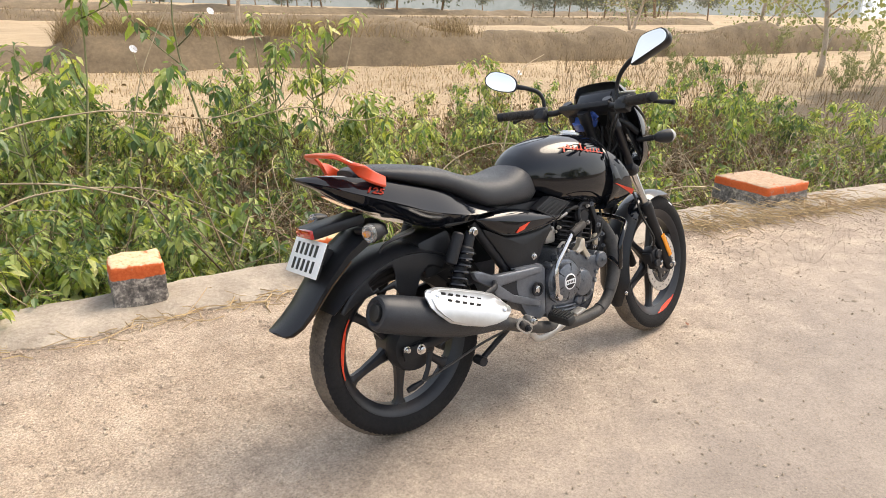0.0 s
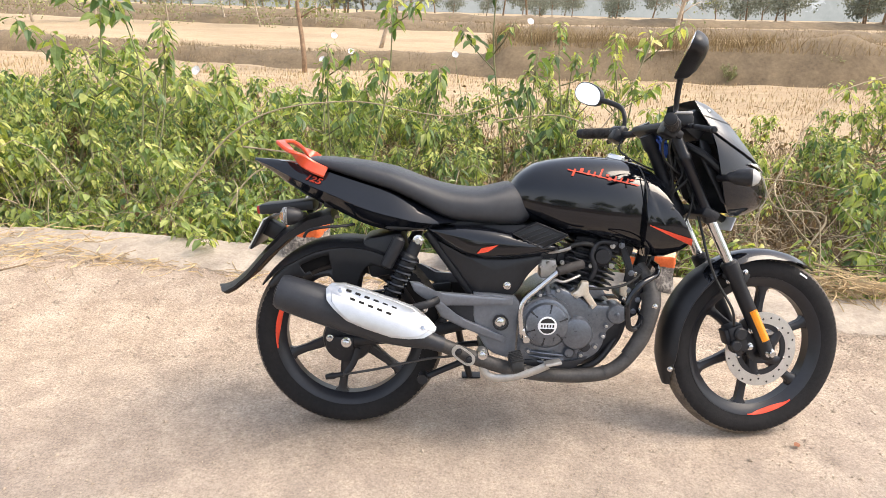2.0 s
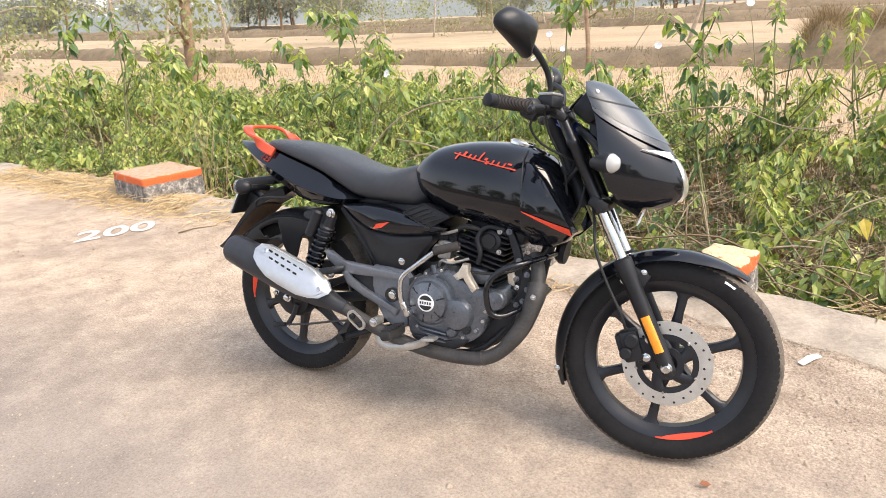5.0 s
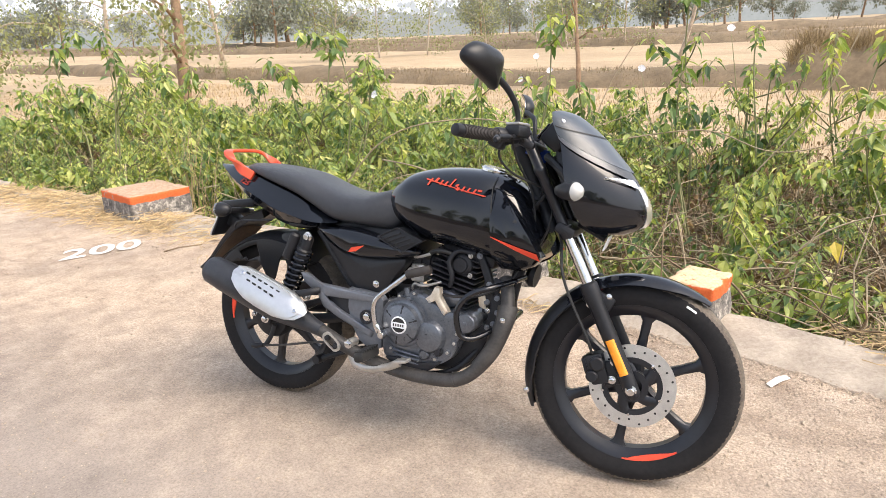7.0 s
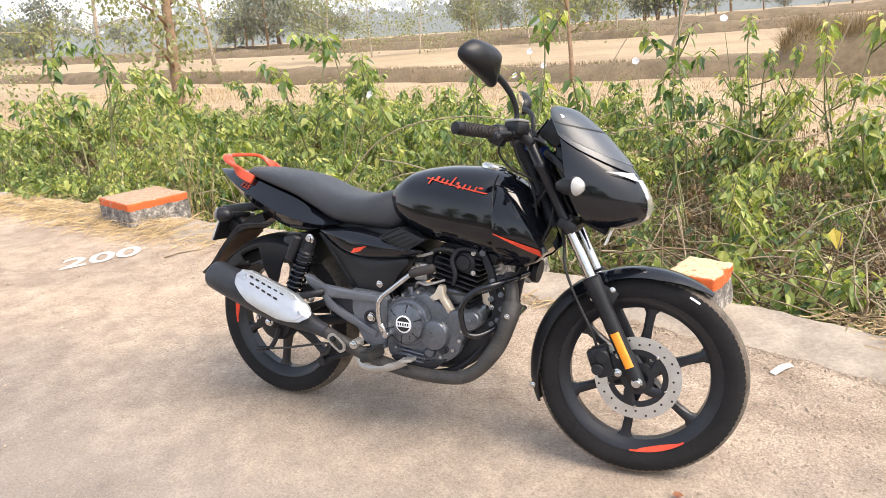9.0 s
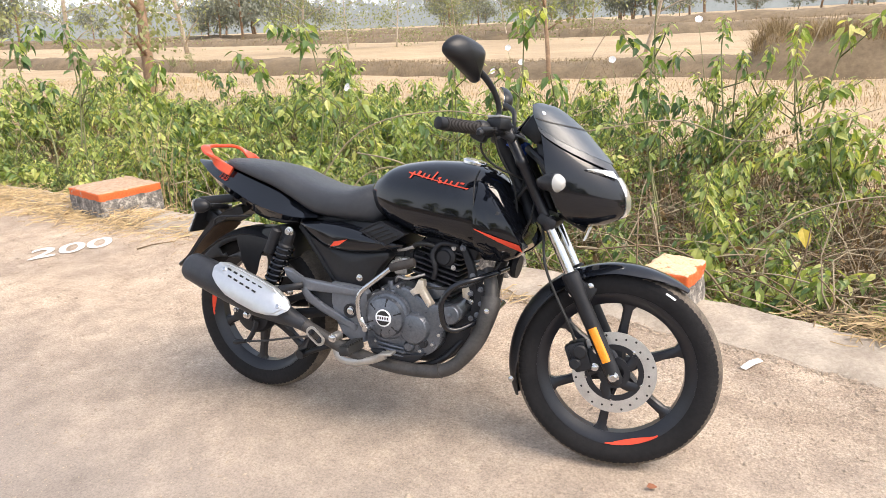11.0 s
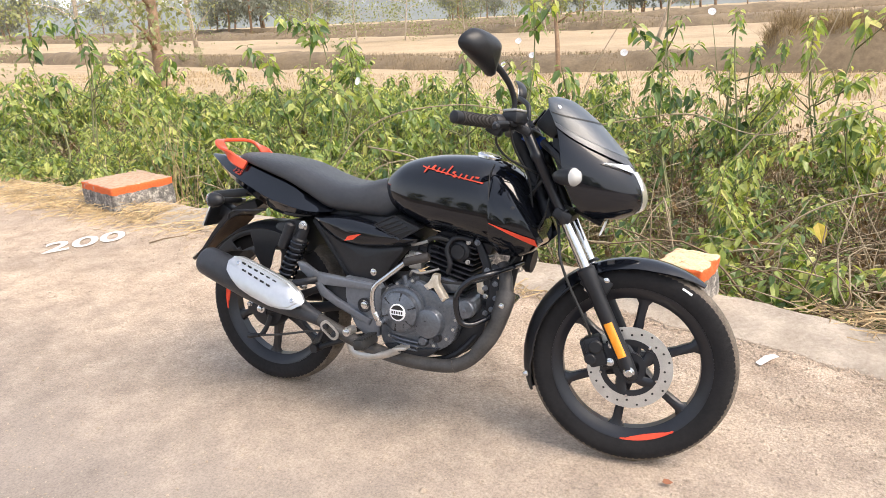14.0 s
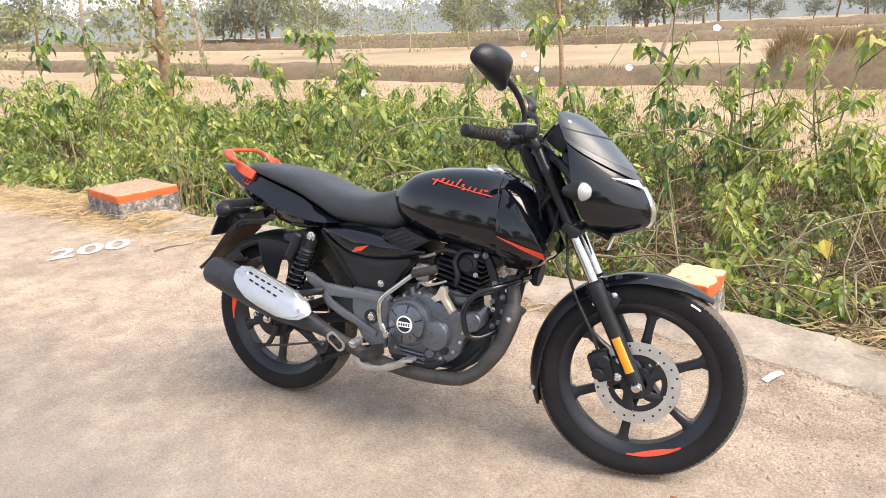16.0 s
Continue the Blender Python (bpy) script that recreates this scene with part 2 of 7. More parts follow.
M_DRYGRASS = leaf_mat("dry_bank_grass", [(0.0, (0.15, 0.10, 0.05)), (0.5, (0.30, 0.22, 0.12)), (1.0, (0.47, 0.36, 0.20))], (1, 0.9, 0.6), 0.8, 0.2)
M_BANKGRASS = leaf_mat("brown_bank_grass", [(0.0, (0.15, 0.108, 0.064)), (0.5, (0.235, 0.175, 0.105)), (1.0, (0.35, 0.27, 0.165))], (1, 0.9, 0.6), 0.8, 0.2)
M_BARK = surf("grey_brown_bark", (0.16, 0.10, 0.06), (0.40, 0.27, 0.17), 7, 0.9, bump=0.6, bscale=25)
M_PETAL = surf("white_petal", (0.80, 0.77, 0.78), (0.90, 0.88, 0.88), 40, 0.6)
# pale bark, lightened further to carry some haze in its colour
M_PALEBARK = surf("pale_hazed_bark", (0.30, 0.24, 0.18), (0.62, 0.53, 0.42), 5, 0.9, bump=0.9, bscale=14)
M_BANK = surf("crumbly_brown_bank", (0.115, 0.084, 0.05), (0.27, 0.20, 0.122), 1.3, 0.95, bump=1.0, bscale=9)
M_YELLOW = leaf_mat("yellowed_leaf", [(0.0, (0.55, 0.42, 0.05)), (1.0, (0.65, 0.50, 0.08))], (1, 1, 0.4))
M_WHITEPAINT = surf("white_road_paint", (0.66, 0.63, 0.58), (0.82, 0.80, 0.77), 12, 0.8, bump=0.2)
M_PAPER = surf("white_paper_scrap", (0.72, 0.72, 0.70), (0.85, 0.85, 0.83), 20, 0.7)
M_LITTER = surf("red_brown_stone", (0.20, 0.075, 0.035), (0.30, 0.12, 0.06), 40, 0.8)


# ---- mesh helpers ----
def mesh_ob(name, verts, faces, material, smooth=False):
    me = bpy.data.meshes.new(name)
    me.from_pydata([tuple(map(float, v)) for v in verts], [], [tuple(map(int, f)) for f in faces])
    me.materials.append(material)
    if smooth:
        me.polygons.foreach_set("use_smooth", [True] * len(me.polygons))
    me.update()
    return new(name, me)


class Soup:
    """Gathers many small pieces into one mesh."""
    def __init__(self):
        self.v, self.f, self.n = [], [], 0

    def add(self, verts, faces):
        self.v.append(np.asarray(verts, float))
        self.f += [tuple(i + self.n for i in f) for f in faces]
        self.n += len(verts)

    def tube(self, pts, r0, r1, sides=5):
        pts = np.asarray(pts, float)
        n = len(pts)
        tan = np.gradient(pts, axis=0)
        tan /= np.linalg.norm(tan, axis=1)[:, None] + 1e-9
        ref = np.array((0.31, 0.17, 0.93)) if abs(tan[:, 2]).mean() < 0.8 else np.array((0.93, 0.2, 0.1))
        u = np.cross(tan, ref)
        u /= np.linalg.norm(u, axis=1)[:, None] + 1e-9
        w = np.cross(tan, u)
        a = np.arange(sides) * 2 * math.pi / sides
        r = np.linspace(r0, r1, n)[:, None, None]
        ring = pts[:, None, :] + r * (np.cos(a)[None, :, None] * u[:, None, :] + np.sin(a)[None, :, None] * w[:, None, :])
        f = []
        for i in range(n - 1):
            for k in range(sides):
                k2 = (k + 1) % sides
                f.append((i * sides + k, i * sides + k2, (i + 1) * sides + k2, (i + 1) * sides + k))
        f.append(tuple(range(sides))[::-1])
        f.append(tuple((n - 1) * sides + k for k in range(sides)))
        self.add(ring.reshape(-1, 3), f)

    def ob(self, name, material, smooth=False):
        return mesh_ob(name, np.vstack(self.v), self.f, material, smooth)


rng = np.random.default_rng(7)

# a heart-shaped leaf, folded along its midrib, drooping to the tip: x is its length
LEAF_V = np.array([(0, 0, 0), (0.28, 0.30, 0.04), (0.28, -0.30, 0.04), (0.66, 0.225, -0.06), (0.66, -0.225, -0.06), (1.0, 0, -0.26), (0.33, 0, -0.05), (0.7, 0, -0.14)])
LEAF_F = [(0, 6, 1), (0, 2, 6), (6, 7, 3, 1), (6, 2, 4, 7), (7, 5, 3), (7, 4, 5)]


def rot_zyx(yaw, pitch, roll):
    cy, sy, cp, sp, cr, sr = math.cos(yaw), math.sin(yaw), math.cos(pitch), math.sin(pitch), math.cos(roll), math.sin(roll)
    return np.array([[cy * cp, cy * sp * sr - sy * cr, cy * sp * cr + sy * sr], [sy * cp, sy * sp * sr + cy * cr, sy * sp * cr - cy * sr], [-sp, cp * sr, cp * cr]])


def put_leaf(s, at, length, yaw, droop, roll=0.0, wide=1.0):
    s.add(at + (LEAF_V * np.array((length, length * wide, length))) @ rot_zyx(yaw, droop, roll).T, LEAF_F)


# ---- ground, road, kerb ----
KERB = [(-60, 4.4), (-6, 2.05), (-3.2, 1.70), (-2.4, 1.56), (-1.8, 1.51), (-1.2, 1.44), (-0.7, 1.345), (0.1, 1.28), (0.9, 1.11), (1.6, 0.955), (2.15, 0.76), (2.8, 0.67), (3.3, 0.58), (6, -0.05), (60, -13)]
KX, KY = np.array([k[0] for k in KERB], float), np.array([k[1] for k in KERB], float)


def kerb_y(x):
    return np.interp(x, KX, KY)


def ground_z(x, y):
    x, y = np.asarray(x, float), np.asarray(y, float)
    s = y - kerb_y(x)
    d = np.hypot(x, y)
    z = np.interp(s, [-1, 0.20, 0.42, 0.9, 2.6, 4.6, 6.5], [-0.06, -0.06, -0.35, -0.55, -0.62, -0.45, -0.36])
    rise = 0.025 * np.clip(d - 8, 0, 230) * np.clip((s - 5) / 4, 0, 1)
    return z + rise + 0.30 * np.exp(-((s + 7.6) / 1.2) ** 2)


def grid_ob(name, xs, ys, zf, material):
    X, Y = np.meshgrid(xs, ys)
    Z = zf(X, Y)
    nx = len(xs)
    f = [(j * nx + i, j * nx + i + 1, (j + 1) * nx + i + 1, (j + 1) * nx + i) for j in range(len(ys) - 1) for i in range(nx - 1)]
    return mesh_ob(name, np.stack([X, Y, Z], -1).reshape(-1, 3), f, material, True)


def bumpy(x, y, k, a):
    return a * (np.sin(x * k + 1.3 * np.sin(y * k * 0.7)) * np.sin(y * k * 1.13 + 0.8 * np.sin(x * k * 0.6)))


gx = np.concatenate([[-2500, -1200, -600, -300, -180], np.linspace(-120, -20, 41), np.linspace(-19, 19, 96), np.linspace(20, 120, 41), [180, 300, 600, 1200, 2500]])
gy = np.concatenate([[-2500, -800, -200, -60, -30], np.linspace(-20, -1.4, 50), np.linspace(-1, 8, 61), np.linspace(8.4, 26, 60), np.linspace(27, 120, 80), [140, 180, 250, 400, 800, 1500, 2500]])
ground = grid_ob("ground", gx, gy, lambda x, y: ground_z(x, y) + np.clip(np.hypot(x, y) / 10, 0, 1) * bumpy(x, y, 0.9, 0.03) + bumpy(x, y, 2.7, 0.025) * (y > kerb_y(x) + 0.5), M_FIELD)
tagged(ground, "harvested stubble fields with earth banks and a roadside ditch", "field", kind="structure")

def bank_growth(x):
    """The near bank rises to a cut earth face beyond its corner."""
    u = min(1.0, max(0.0, (x - 1.7) / 0.7))
    return 1 + 1.15 * u * u * (3 - 2 * u)


def bank(x0, x1, mid, slope, half, height, step, label, growth=lambda x: 1.0):
    """An uneven earth ridge between two fields."""
    v, f, m = [], [], 11
    xs = np.arange(x0, x1, step)
    for x in xs:
        for j in range(m):
            u = -1 + 2 * j / (m - 1)
            y = mid - slope * x + u * half * (1 + 0.25 * noise.noise((x * 0.3, 2, mid))) + 0.35 * half * noise.noise((x * 0.17, 7, mid))
            p = max(0.0, 1 - abs(u) ** 2.2)
            h = growth(x) * height * (0.75 + 0.35 * noise.noise((x * 0.22, 1, mid)) + 0.18 * noise.noise((x * 0.9, u, mid)))
            z = float(ground_z(x, y)) - 0.08 + p * (h + 0.08) + height * 0.10 * noise.noise((x * 3.1, y * 3.1, mid)) * (p > 0)
            v.append((x, y, z))
    for i in range(len(xs) - 1):
        for j in range(m - 1):
            q = i * m + j
            f.append((q, q + m, q + m + 1, q + 1))
    return tagged(mesh_ob("earth_bank", v, f, M_BANK, True), label, "earth bank", kind="structure")


bank(-46, 36, 18.6, 0.17, 1.15, 0.60, 0.16, "low brown earth bank between stubble fields", bank_growth)
bank(-95, 75, 52, 0.10, 2.6, 0.85, 0.4, "brown grassy bank across the far fields")
bank(-150, 150, 84, -0.05, 4.0, 1.1, 0.8, "distant brown field bank")

rv, rf = [], []
rx = np.concatenate([[-60, -30, -15, -10, -7], np.linspace(-5, 5, 401), [7, 10, 15, 30, 60]])
rt = np.concatenate([[-7.5, -6, -5], np.linspace(-4, -2.4, 9), np.linspace(-2.37, -0.01, 95), [0.12]])
for x in rx:
    for s in rt:
        y = kerb_y(x) + s
        near = 1.0 if abs(x) < 11 else 0.0
        z = near * (0.004 * noise.noise((x * 1.3, y * 1.3, 0)) + 0.003 * noise.noise((x * 6, y * 6, 3)) + 0.004 * noise.noise((x * 21, y * 21, 5))) * min(1.0, max(0.25, 0.3 + (y + 0.1) * 1.2))
        rv.append((x, y, z - 0.002))
for i in range(len(rx) - 1):
    for j in range(len(rt) - 1):
        a = i * len(rt) + j
        rf.append((a, a + len(rt), a + len(rt) + 1, a + 1))
road = tagged(mesh_ob("road", rv, rf, M_ROAD, True), "dusty pale concrete village road with sandy edge", "road", kind="structure")

# kerb: a low worn concrete edge, crumbled along its road side
kx = np.concatenate([[-60, -25, -12], np.linspace(-8, 8, 641), [12, 25, 60]])
prof = [(-0.06, -0.03), (-0.04, 0.002), (0.0, 0.014), (0.05, 0.025), (0.10, 0.031), (0.15, 0.034), (0.20, 0.036), (0.26, 0.037), (0.305, 0.034), (0.325, 0.01), (0.34, -0.12), (0.36, -0.4)]
kv, kf = [], []
for x in kx:
    for j, (s, z) in enumerate(prof):
        w = 0.05 * noise.noise((x * 1.7, j * 0.1, 5)) + 0.035 * noise.noise((x * 7, j * 0.25, 1)) + 0.015 * noise.noise((x * 23, j * 0.4, 6))
        ws = w if j < 4 else (0.4 * w if j > 7 else 0.3 * w)
        zz = z + (0.010 * noise.noise((x * 5, s * 14, 2)) + 0.005 * noise.noise((x * 17, s * 40, 7)) if 1 < j < 9 else 0)
        kv.append((x, kerb_y(x) + s + ws, zz))
for i in range(len(kx) - 1):
    for j in range(len(prof) - 1):
        a = i * len(prof) + j
        kf.append((a, a + len(prof), a + len(prof) + 1, a + 1))
kerb_mesh = mesh_ob("kerb", kv, kf, M_KERB, True)
kerb_mesh.data.set_sharp_from_angle(angle=radians(32))
kerb = tagged(kerb_mesh, "low crumbling concrete edge strip along the road", "kerb", kind="structure")


def block(cx, cy, z0, sx, sy, top, turn, taper, label, material):
    """A cast block with worn, rounded corners."""
    bm = bmesh.new()
    bmesh.ops.create_cube(bm, size=1)
    h = top - z0
    for v in bm.verts:
        k = 1.0 if v.co.z > 0 else 1 + taper
        v.co = Vector((v.co.x * sx * k, v.co.y * sy * k, (v.co.z - 0.5) * h))
    bmesh.ops.bevel(bm, geom=bm.edges[:], offset=0.016, segments=2, profile=0.6, affect="EDGES")
    bmesh.ops.subdivide_edges(bm, edges=[e for e in bm.edges if e.calc_length() > 0.05], cuts=7, use_grid_fill=True)
    for v in bm.verts:
        n = noise.noise(v.co * 14 + Vector((cx * 7, cy, 0))) * 0.006 + noise.noise(v.co * 45 + Vector((cx, cy * 5, 0))) * 0.0035
        v.co += v.normal * n if v.normal.length else Vector()
        v.co += v.co.normalized() * n
    me = bpy.data.meshes.new("kerb_block")
    bm.to_mesh(me)
    bm.free()
    me.materials.append(material)
    me.polygons.foreach_set("use_smooth", [True] * len(me.polygons))
    ob = new("kerb_block", me)
    ob.matrix_world = pose(cx, cy, top, 0, 0, turn)
    return tagged(ob, label, "concrete block", "guard blocks along the kerb")


SMALL, LARGE = "small concrete guard block with orange-painted top band", "long low concrete end block with orange-painted edge"
block(-0.43, 1.53, 0.02, 0.215, 0.205, 0.22, -9, 0.05, SMALL, M_BLOCK)
block(0.47, 1.395, 0.02, 0.215, 0.21, 0.215, -10, 0.05, SMALL, M_BLOCK)
block(1.385, 1.215, 0.02, 0.21, 0.25, 0.22, -14, 0.05, SMALL, M_BLOCK)
block(-3.07, 1.90, -0.03, 0.57, 0.50, 0.215, -15, 0.02, LARGE, M_OLDBLOCK)
block(3.90, 0.80, -0.01, 0.50, 0.46, 0.18, -9, 0.02, LARGE, M_OLDBLOCK)

# ---- the motorcycle: built upright with its rear tyre's contact at the origin, nose along +x, then leaned on its side stand ----
M_GLOSS = surf("gloss_black_paint", (0.0034, 0.0043, 0.0064), (0.006, 0.0072, 0.0115), 3, 0.07, coat=0.2, rvar=0.03)
M_SATIN = surf("satin_black_plastic", (0.010, 0.0106, 0.0125), (0.018, 0.019, 0.0225), 10, 0.40, bump=0.06, bscale=400)
M_MATT = surf("matt_black_metal", (0.0072, 0.00776, 0.00976), (0.0162, 0.01746, 0.02196), 14, 0.5, bump=0.05, bscale=250)
M_RIM = surf("black_alloy_rim", (0.0072, 0.00776, 0.01098), (0.0144, 0.01552, 0.02074), 14, 0.32, rvar=0.08)
M_RUBBER = surf("dusty_tyre_rubber", (0.0105, 0.0103, 0.0115), (0.023, 0.022, 0.0225), 9, 0.8, bump=0.15, bscale=180)
M_TREAD = surf("dusty_tread_rubber", (0.05, 0.042, 0.035), (0.20, 0.163, 0.125), 16, 0.85, bump=0.2, bscale=180)
M_GRIP = surf("ribbed_grip_rubber", (0.02, 0.018, 0.017), (0.05, 0.043, 0.04), 20, 0.7)
M_SEAT = surf("grained_black_seat_cover", (0.024, 0.0255, 0.030), (0.042, 0.044, 0.050), 7, 0.38, bump=0.22, bscale=520)
M_MUFF = surf("matt_black_muffler", (0.020, 0.022, 0.027), (0.036, 0.039, 0.047), 12, 0.42, bump=0.12, bscale=300)
M_PIPE = surf("dusty_dark_exhaust", (0.036, 0.034, 0.033), (0.088, 0.083, 0.079), 14, 0.55, metal=0.3, bump=0.1)
M_SILVER = surf("satin_silver_shield", (0.58, 0.585, 0.595), (0.70, 0.705, 0.71), 6, 0.36, metal=0.85, bump=0.05, bscale=260)
M_CHROME = surf("polished_steel", (0.55, 0.55, 0.55), (0.75, 0.74, 0.72), 10, 0.14, metal=1.0, rvar=0.06)
M_ALLOY = surf("bead_blasted_alloy", (0.40, 0.385, 0.36), (0.58, 0.56, 0.53), 18, 0.45, metal=0.8, bump=0.1, bscale=200)
M_ENGINE = surf("grey_painted_engine", (0.10, 0.11, 0.128), (0.20, 0.217, 0.248), 16, 0.30, metal=0.65, bump=0.12, bscale=220)
M_CASTING = surf("grey_painted_casting", (0.135, 0.146, 0.168), (0.20, 0.214, 0.242), 10, 0.36, metal=0.4, bump=0.06)
M_FINS = surf("black_engine_fins", (0.009, 0.0097, 0.0122), (0.0234, 0.02425, 0.02928), 16, 0.5)
M_RED = surf("red_orange_plastic", (0.62, 0.055, 0.015), (0.74, 0.085, 0.025), 8, 0.3, coat=0.4)
M_DECAL = surf("red_decal", (0.66, 0.05, 0.02), (0.78, 0.08, 0.03), 12, 0.5)
M_AMBER = surf("amber_reflector", (0.85, 0.27, 0.01), (0.95, 0.36, 0.02), 60, 0.2, coat=0.6)
M_TAIL = surf("red_lamp_lens", (0.38, 0.01, 0.008), (0.50, 0.02, 0.012), 60, 0.12, coat=1.0)
M_LAMPIN = surf("lamp_reflector", (0.7, 0.7, 0.7), (0.85, 0.85, 0.85), 30, 0.15, metal=0.9)
M_PLATE = surf("white_plate", (0.80, 0.81, 0.82), (0.88, 0.89, 0.90), 20, 0.4)
M_INK = surf("black_print", (0.012, 0.012, 0.012), (0.03, 0.03, 0.03), 30, 0.5)
M_DISC = surf("brushed_brake_steel", (0.56, 0.54, 0.52), (0.74, 0.72, 0.69), 40, 0.34, metal=0.9)
M_BLUE = surf("blue_plastic_film", (0.03, 0.07, 0.35), (0.10, 0.20, 0.62), 40, 0.2, coat=0.6)
for _m in (M_SATIN, M_MATT, M_FINS, M_SEAT, M_RUBBER, M_INK, M_MUFF):
    _m.node_tree.nodes["Principled BSDF"].inputs["Specular IOR Level"].default_value = 0.2 if _m is M_RUBBER else 0.4
M_MUD = surf("dried_mud_film", (0.045, 0.024, 0.012), (0.15, 0.085, 0.045), 10, 0.75, bump=0.2)
M_LEVERTAN = surf("worn_pale_metal", (0.55, 0.47, 0.36), (0.75, 0.68, 0.58), 20, 0.35, metal=0.6)


def clear_mat(name, tint, rough, see):
    m, nt, p = nodes_of(name)
    p.inputs["Base Color"].default_value = (*tint, 1)
    p.inputs["Roughness"].default_value = rough
    p.inputs["Transmission Weight"].default_value = see
    p.inputs["IOR"].default_value = 1.45
    return m


M_LENS = clear_mat("clear_lens", (0.80, 0.80, 0.78), 0.05, 0.8)
M_SCREEN = clear_mat("smoked_windscreen", (0.045, 0.055, 0.066), 0.33, 0.1)
M_BAND = surf("satin_grey_panel", (0.075, 0.079, 0.085), (0.11, 0.115, 0.122), 9, 0.32, metal=0.4)
M_SCREEN.node_tree.nodes["Principled BSDF"].inputs["Specular IOR Level"].default_value = 0.5
M_CLEAR = clear_mat("bright_indicator_lens", (0.88, 0.88, 0.85), 0.08, 0.45)
M_MIRROR, _nt, _p = nodes_of("mirror_glass")
_p.inputs["Base Color"].default_value, _p.inputs["Metallic"].default_value, _p.inputs["Roughness"].default_value = (0.85, 0.87, 0.88, 1), 1.0, 0.02

LEAN_DEG, STEER_DEG = 9.3, 7.5
SLOPE, AXLE_F, AXLE_R = 0.488, Vector((1.312, -0.022, 0.293)), Vector((0.008, 0, 0.306))
bike = tagged(new("motorcycle"), "black motorcycle with red-orange accents parked on its side stand", "motorcycle")
bike.matrix_world = Matrix.Rotation(radians(-LEAN_DEG), 4, "X")
_ax = Vector((-SLOPE, 0, 1)).normalized()
_c = Vector((1.250, 0, 0.296))
STEER = Matrix.Translation(_c) @ Matrix.Rotation(radians(STEER_DEG), 4, _ax) @ Matrix.Translation(-_c)
UNSTEER = STEER.inverted()


def us(*p):
    """A place on the turned front end, turned back straight."""
    return tuple(UNSTEER @ Vector(p))


class Shape:
    """Collects vertices and faces for one part."""
    def __init__(self):
        self.v, self.f = [], []

    def add(self, verts, faces):
        n = len(self.v)
        self.v += [Vector(v) for v in verts]
        self.f += [tuple(n + i for i in f) for f in faces]
        return self

    def grid(self, rows, close_u=False, close_v=False, cap=False):
        nu, nv = len(rows), len(rows[0])
        f = []
        for i in range(nu if close_u else nu - 1):
            for j in range(nv if close_v else nv - 1):
                a, b = i, (i + 1) % nu
                c, d = j, (j + 1) % nv
                f.append((a * nv + c, a * nv + d, b * nv + d, b * nv + c))
        if cap:
            f.append(tuple(range(nv))[::-1])
            f.append(tuple((nu - 1) * nv + k for k in range(nv)))
        return self.add([p for r in rows for p in r], f)

    def lathe(self, p0, p1, prof, seg=28):
        """Turned form along p0-p1; prof: (share of the way, radius)."""
        p0, p1 = Vector(p0), Vector(p1)
        d = (p1 - p0)
        w = d.normalized()
        u = w.orthogonal().normalized()
        v = w.cross(u)
        rows = [[p0 + d * t + (u * math.cos(a) + v * math.sin(a)) * max(r, 1e-5) for a in (2 * math.pi * k / seg for k in range(seg))] for t, r in prof]
        return self.grid(rows, close_v=True, cap=True)

    def tube(self, pts, r, seg=10, steps=5, flat=1.0, r2=None):
        c = smooth_path(pts, steps)
        n = len(c)
        rows = []
        up = Vector((0.02, 1, 0.03))
        for i, p in enumerate(c):
            t = (c[min(i + 1, n - 1)] - c[max(i - 1, 0)]).normalized()
            u = up - t * up.dot(t)
            if u.length < 0.2:
                u = Vector((1, 0, 0.1)) - t * t.x
            u.normalize()
            w = t.cross(u)
            rr = r if r2 is None else r + (r2 - r) * i / (n - 1)
            rows.append([p + (u * math.cos(a) * flat + w * math.sin(a)) * rr for a in (2 * math.pi * k / seg for k in range(seg))])
        return self.grid(rows, close_v=True, cap=True)

    def box(self, c, size, rot=None, bevel=0.003):
        bm = bmesh.new()
        bmesh.ops.create_cube(bm, size=1)
        for v in bm.verts:
            v.co = Vector((v.co.x * size[0], v.co.y * size[1], v.co.z * size[2]))
        if bevel:
            bmesh.ops.bevel(bm, geom=bm.edges[:], offset=bevel, segments=2, profile=0.5, affect="EDGES")
        m = Matrix.Translation(c) @ (rot.to_4x4() if rot else Matrix())
        bm.verts.index_update()
        self.add([m @ v.co for v in bm.verts], [[v.index for v in f.verts] for f in bm.faces])
        bm.free()
        return self

    def mirrored(self):
        s = Shape()
        s.v = [Vector((v.x, -v.y, v.z)) for v in self.v]
        s.f = [tuple(reversed(f)) for f in self.f]
        return s


def smooth_path(pts, steps=5):
    p = [Vector(q) for q in pts]
    if len(p) < 3:
        return p
    out = []
    for i in range(len(p) - 1):
        a, b, c, d = p[max(i - 1, 0)], p[i], p[i + 1], p[min(i + 2, len(p) - 1)]
        for k in range(steps):
            f = k / steps
            out.append(0.5 * (2 * b + (c - a) * f + (2 * a - 5 * b + 4 * c - d) * f * f + (3 * b - a - 3 * c + d) * f ** 3))
    return out + [p[-1]]


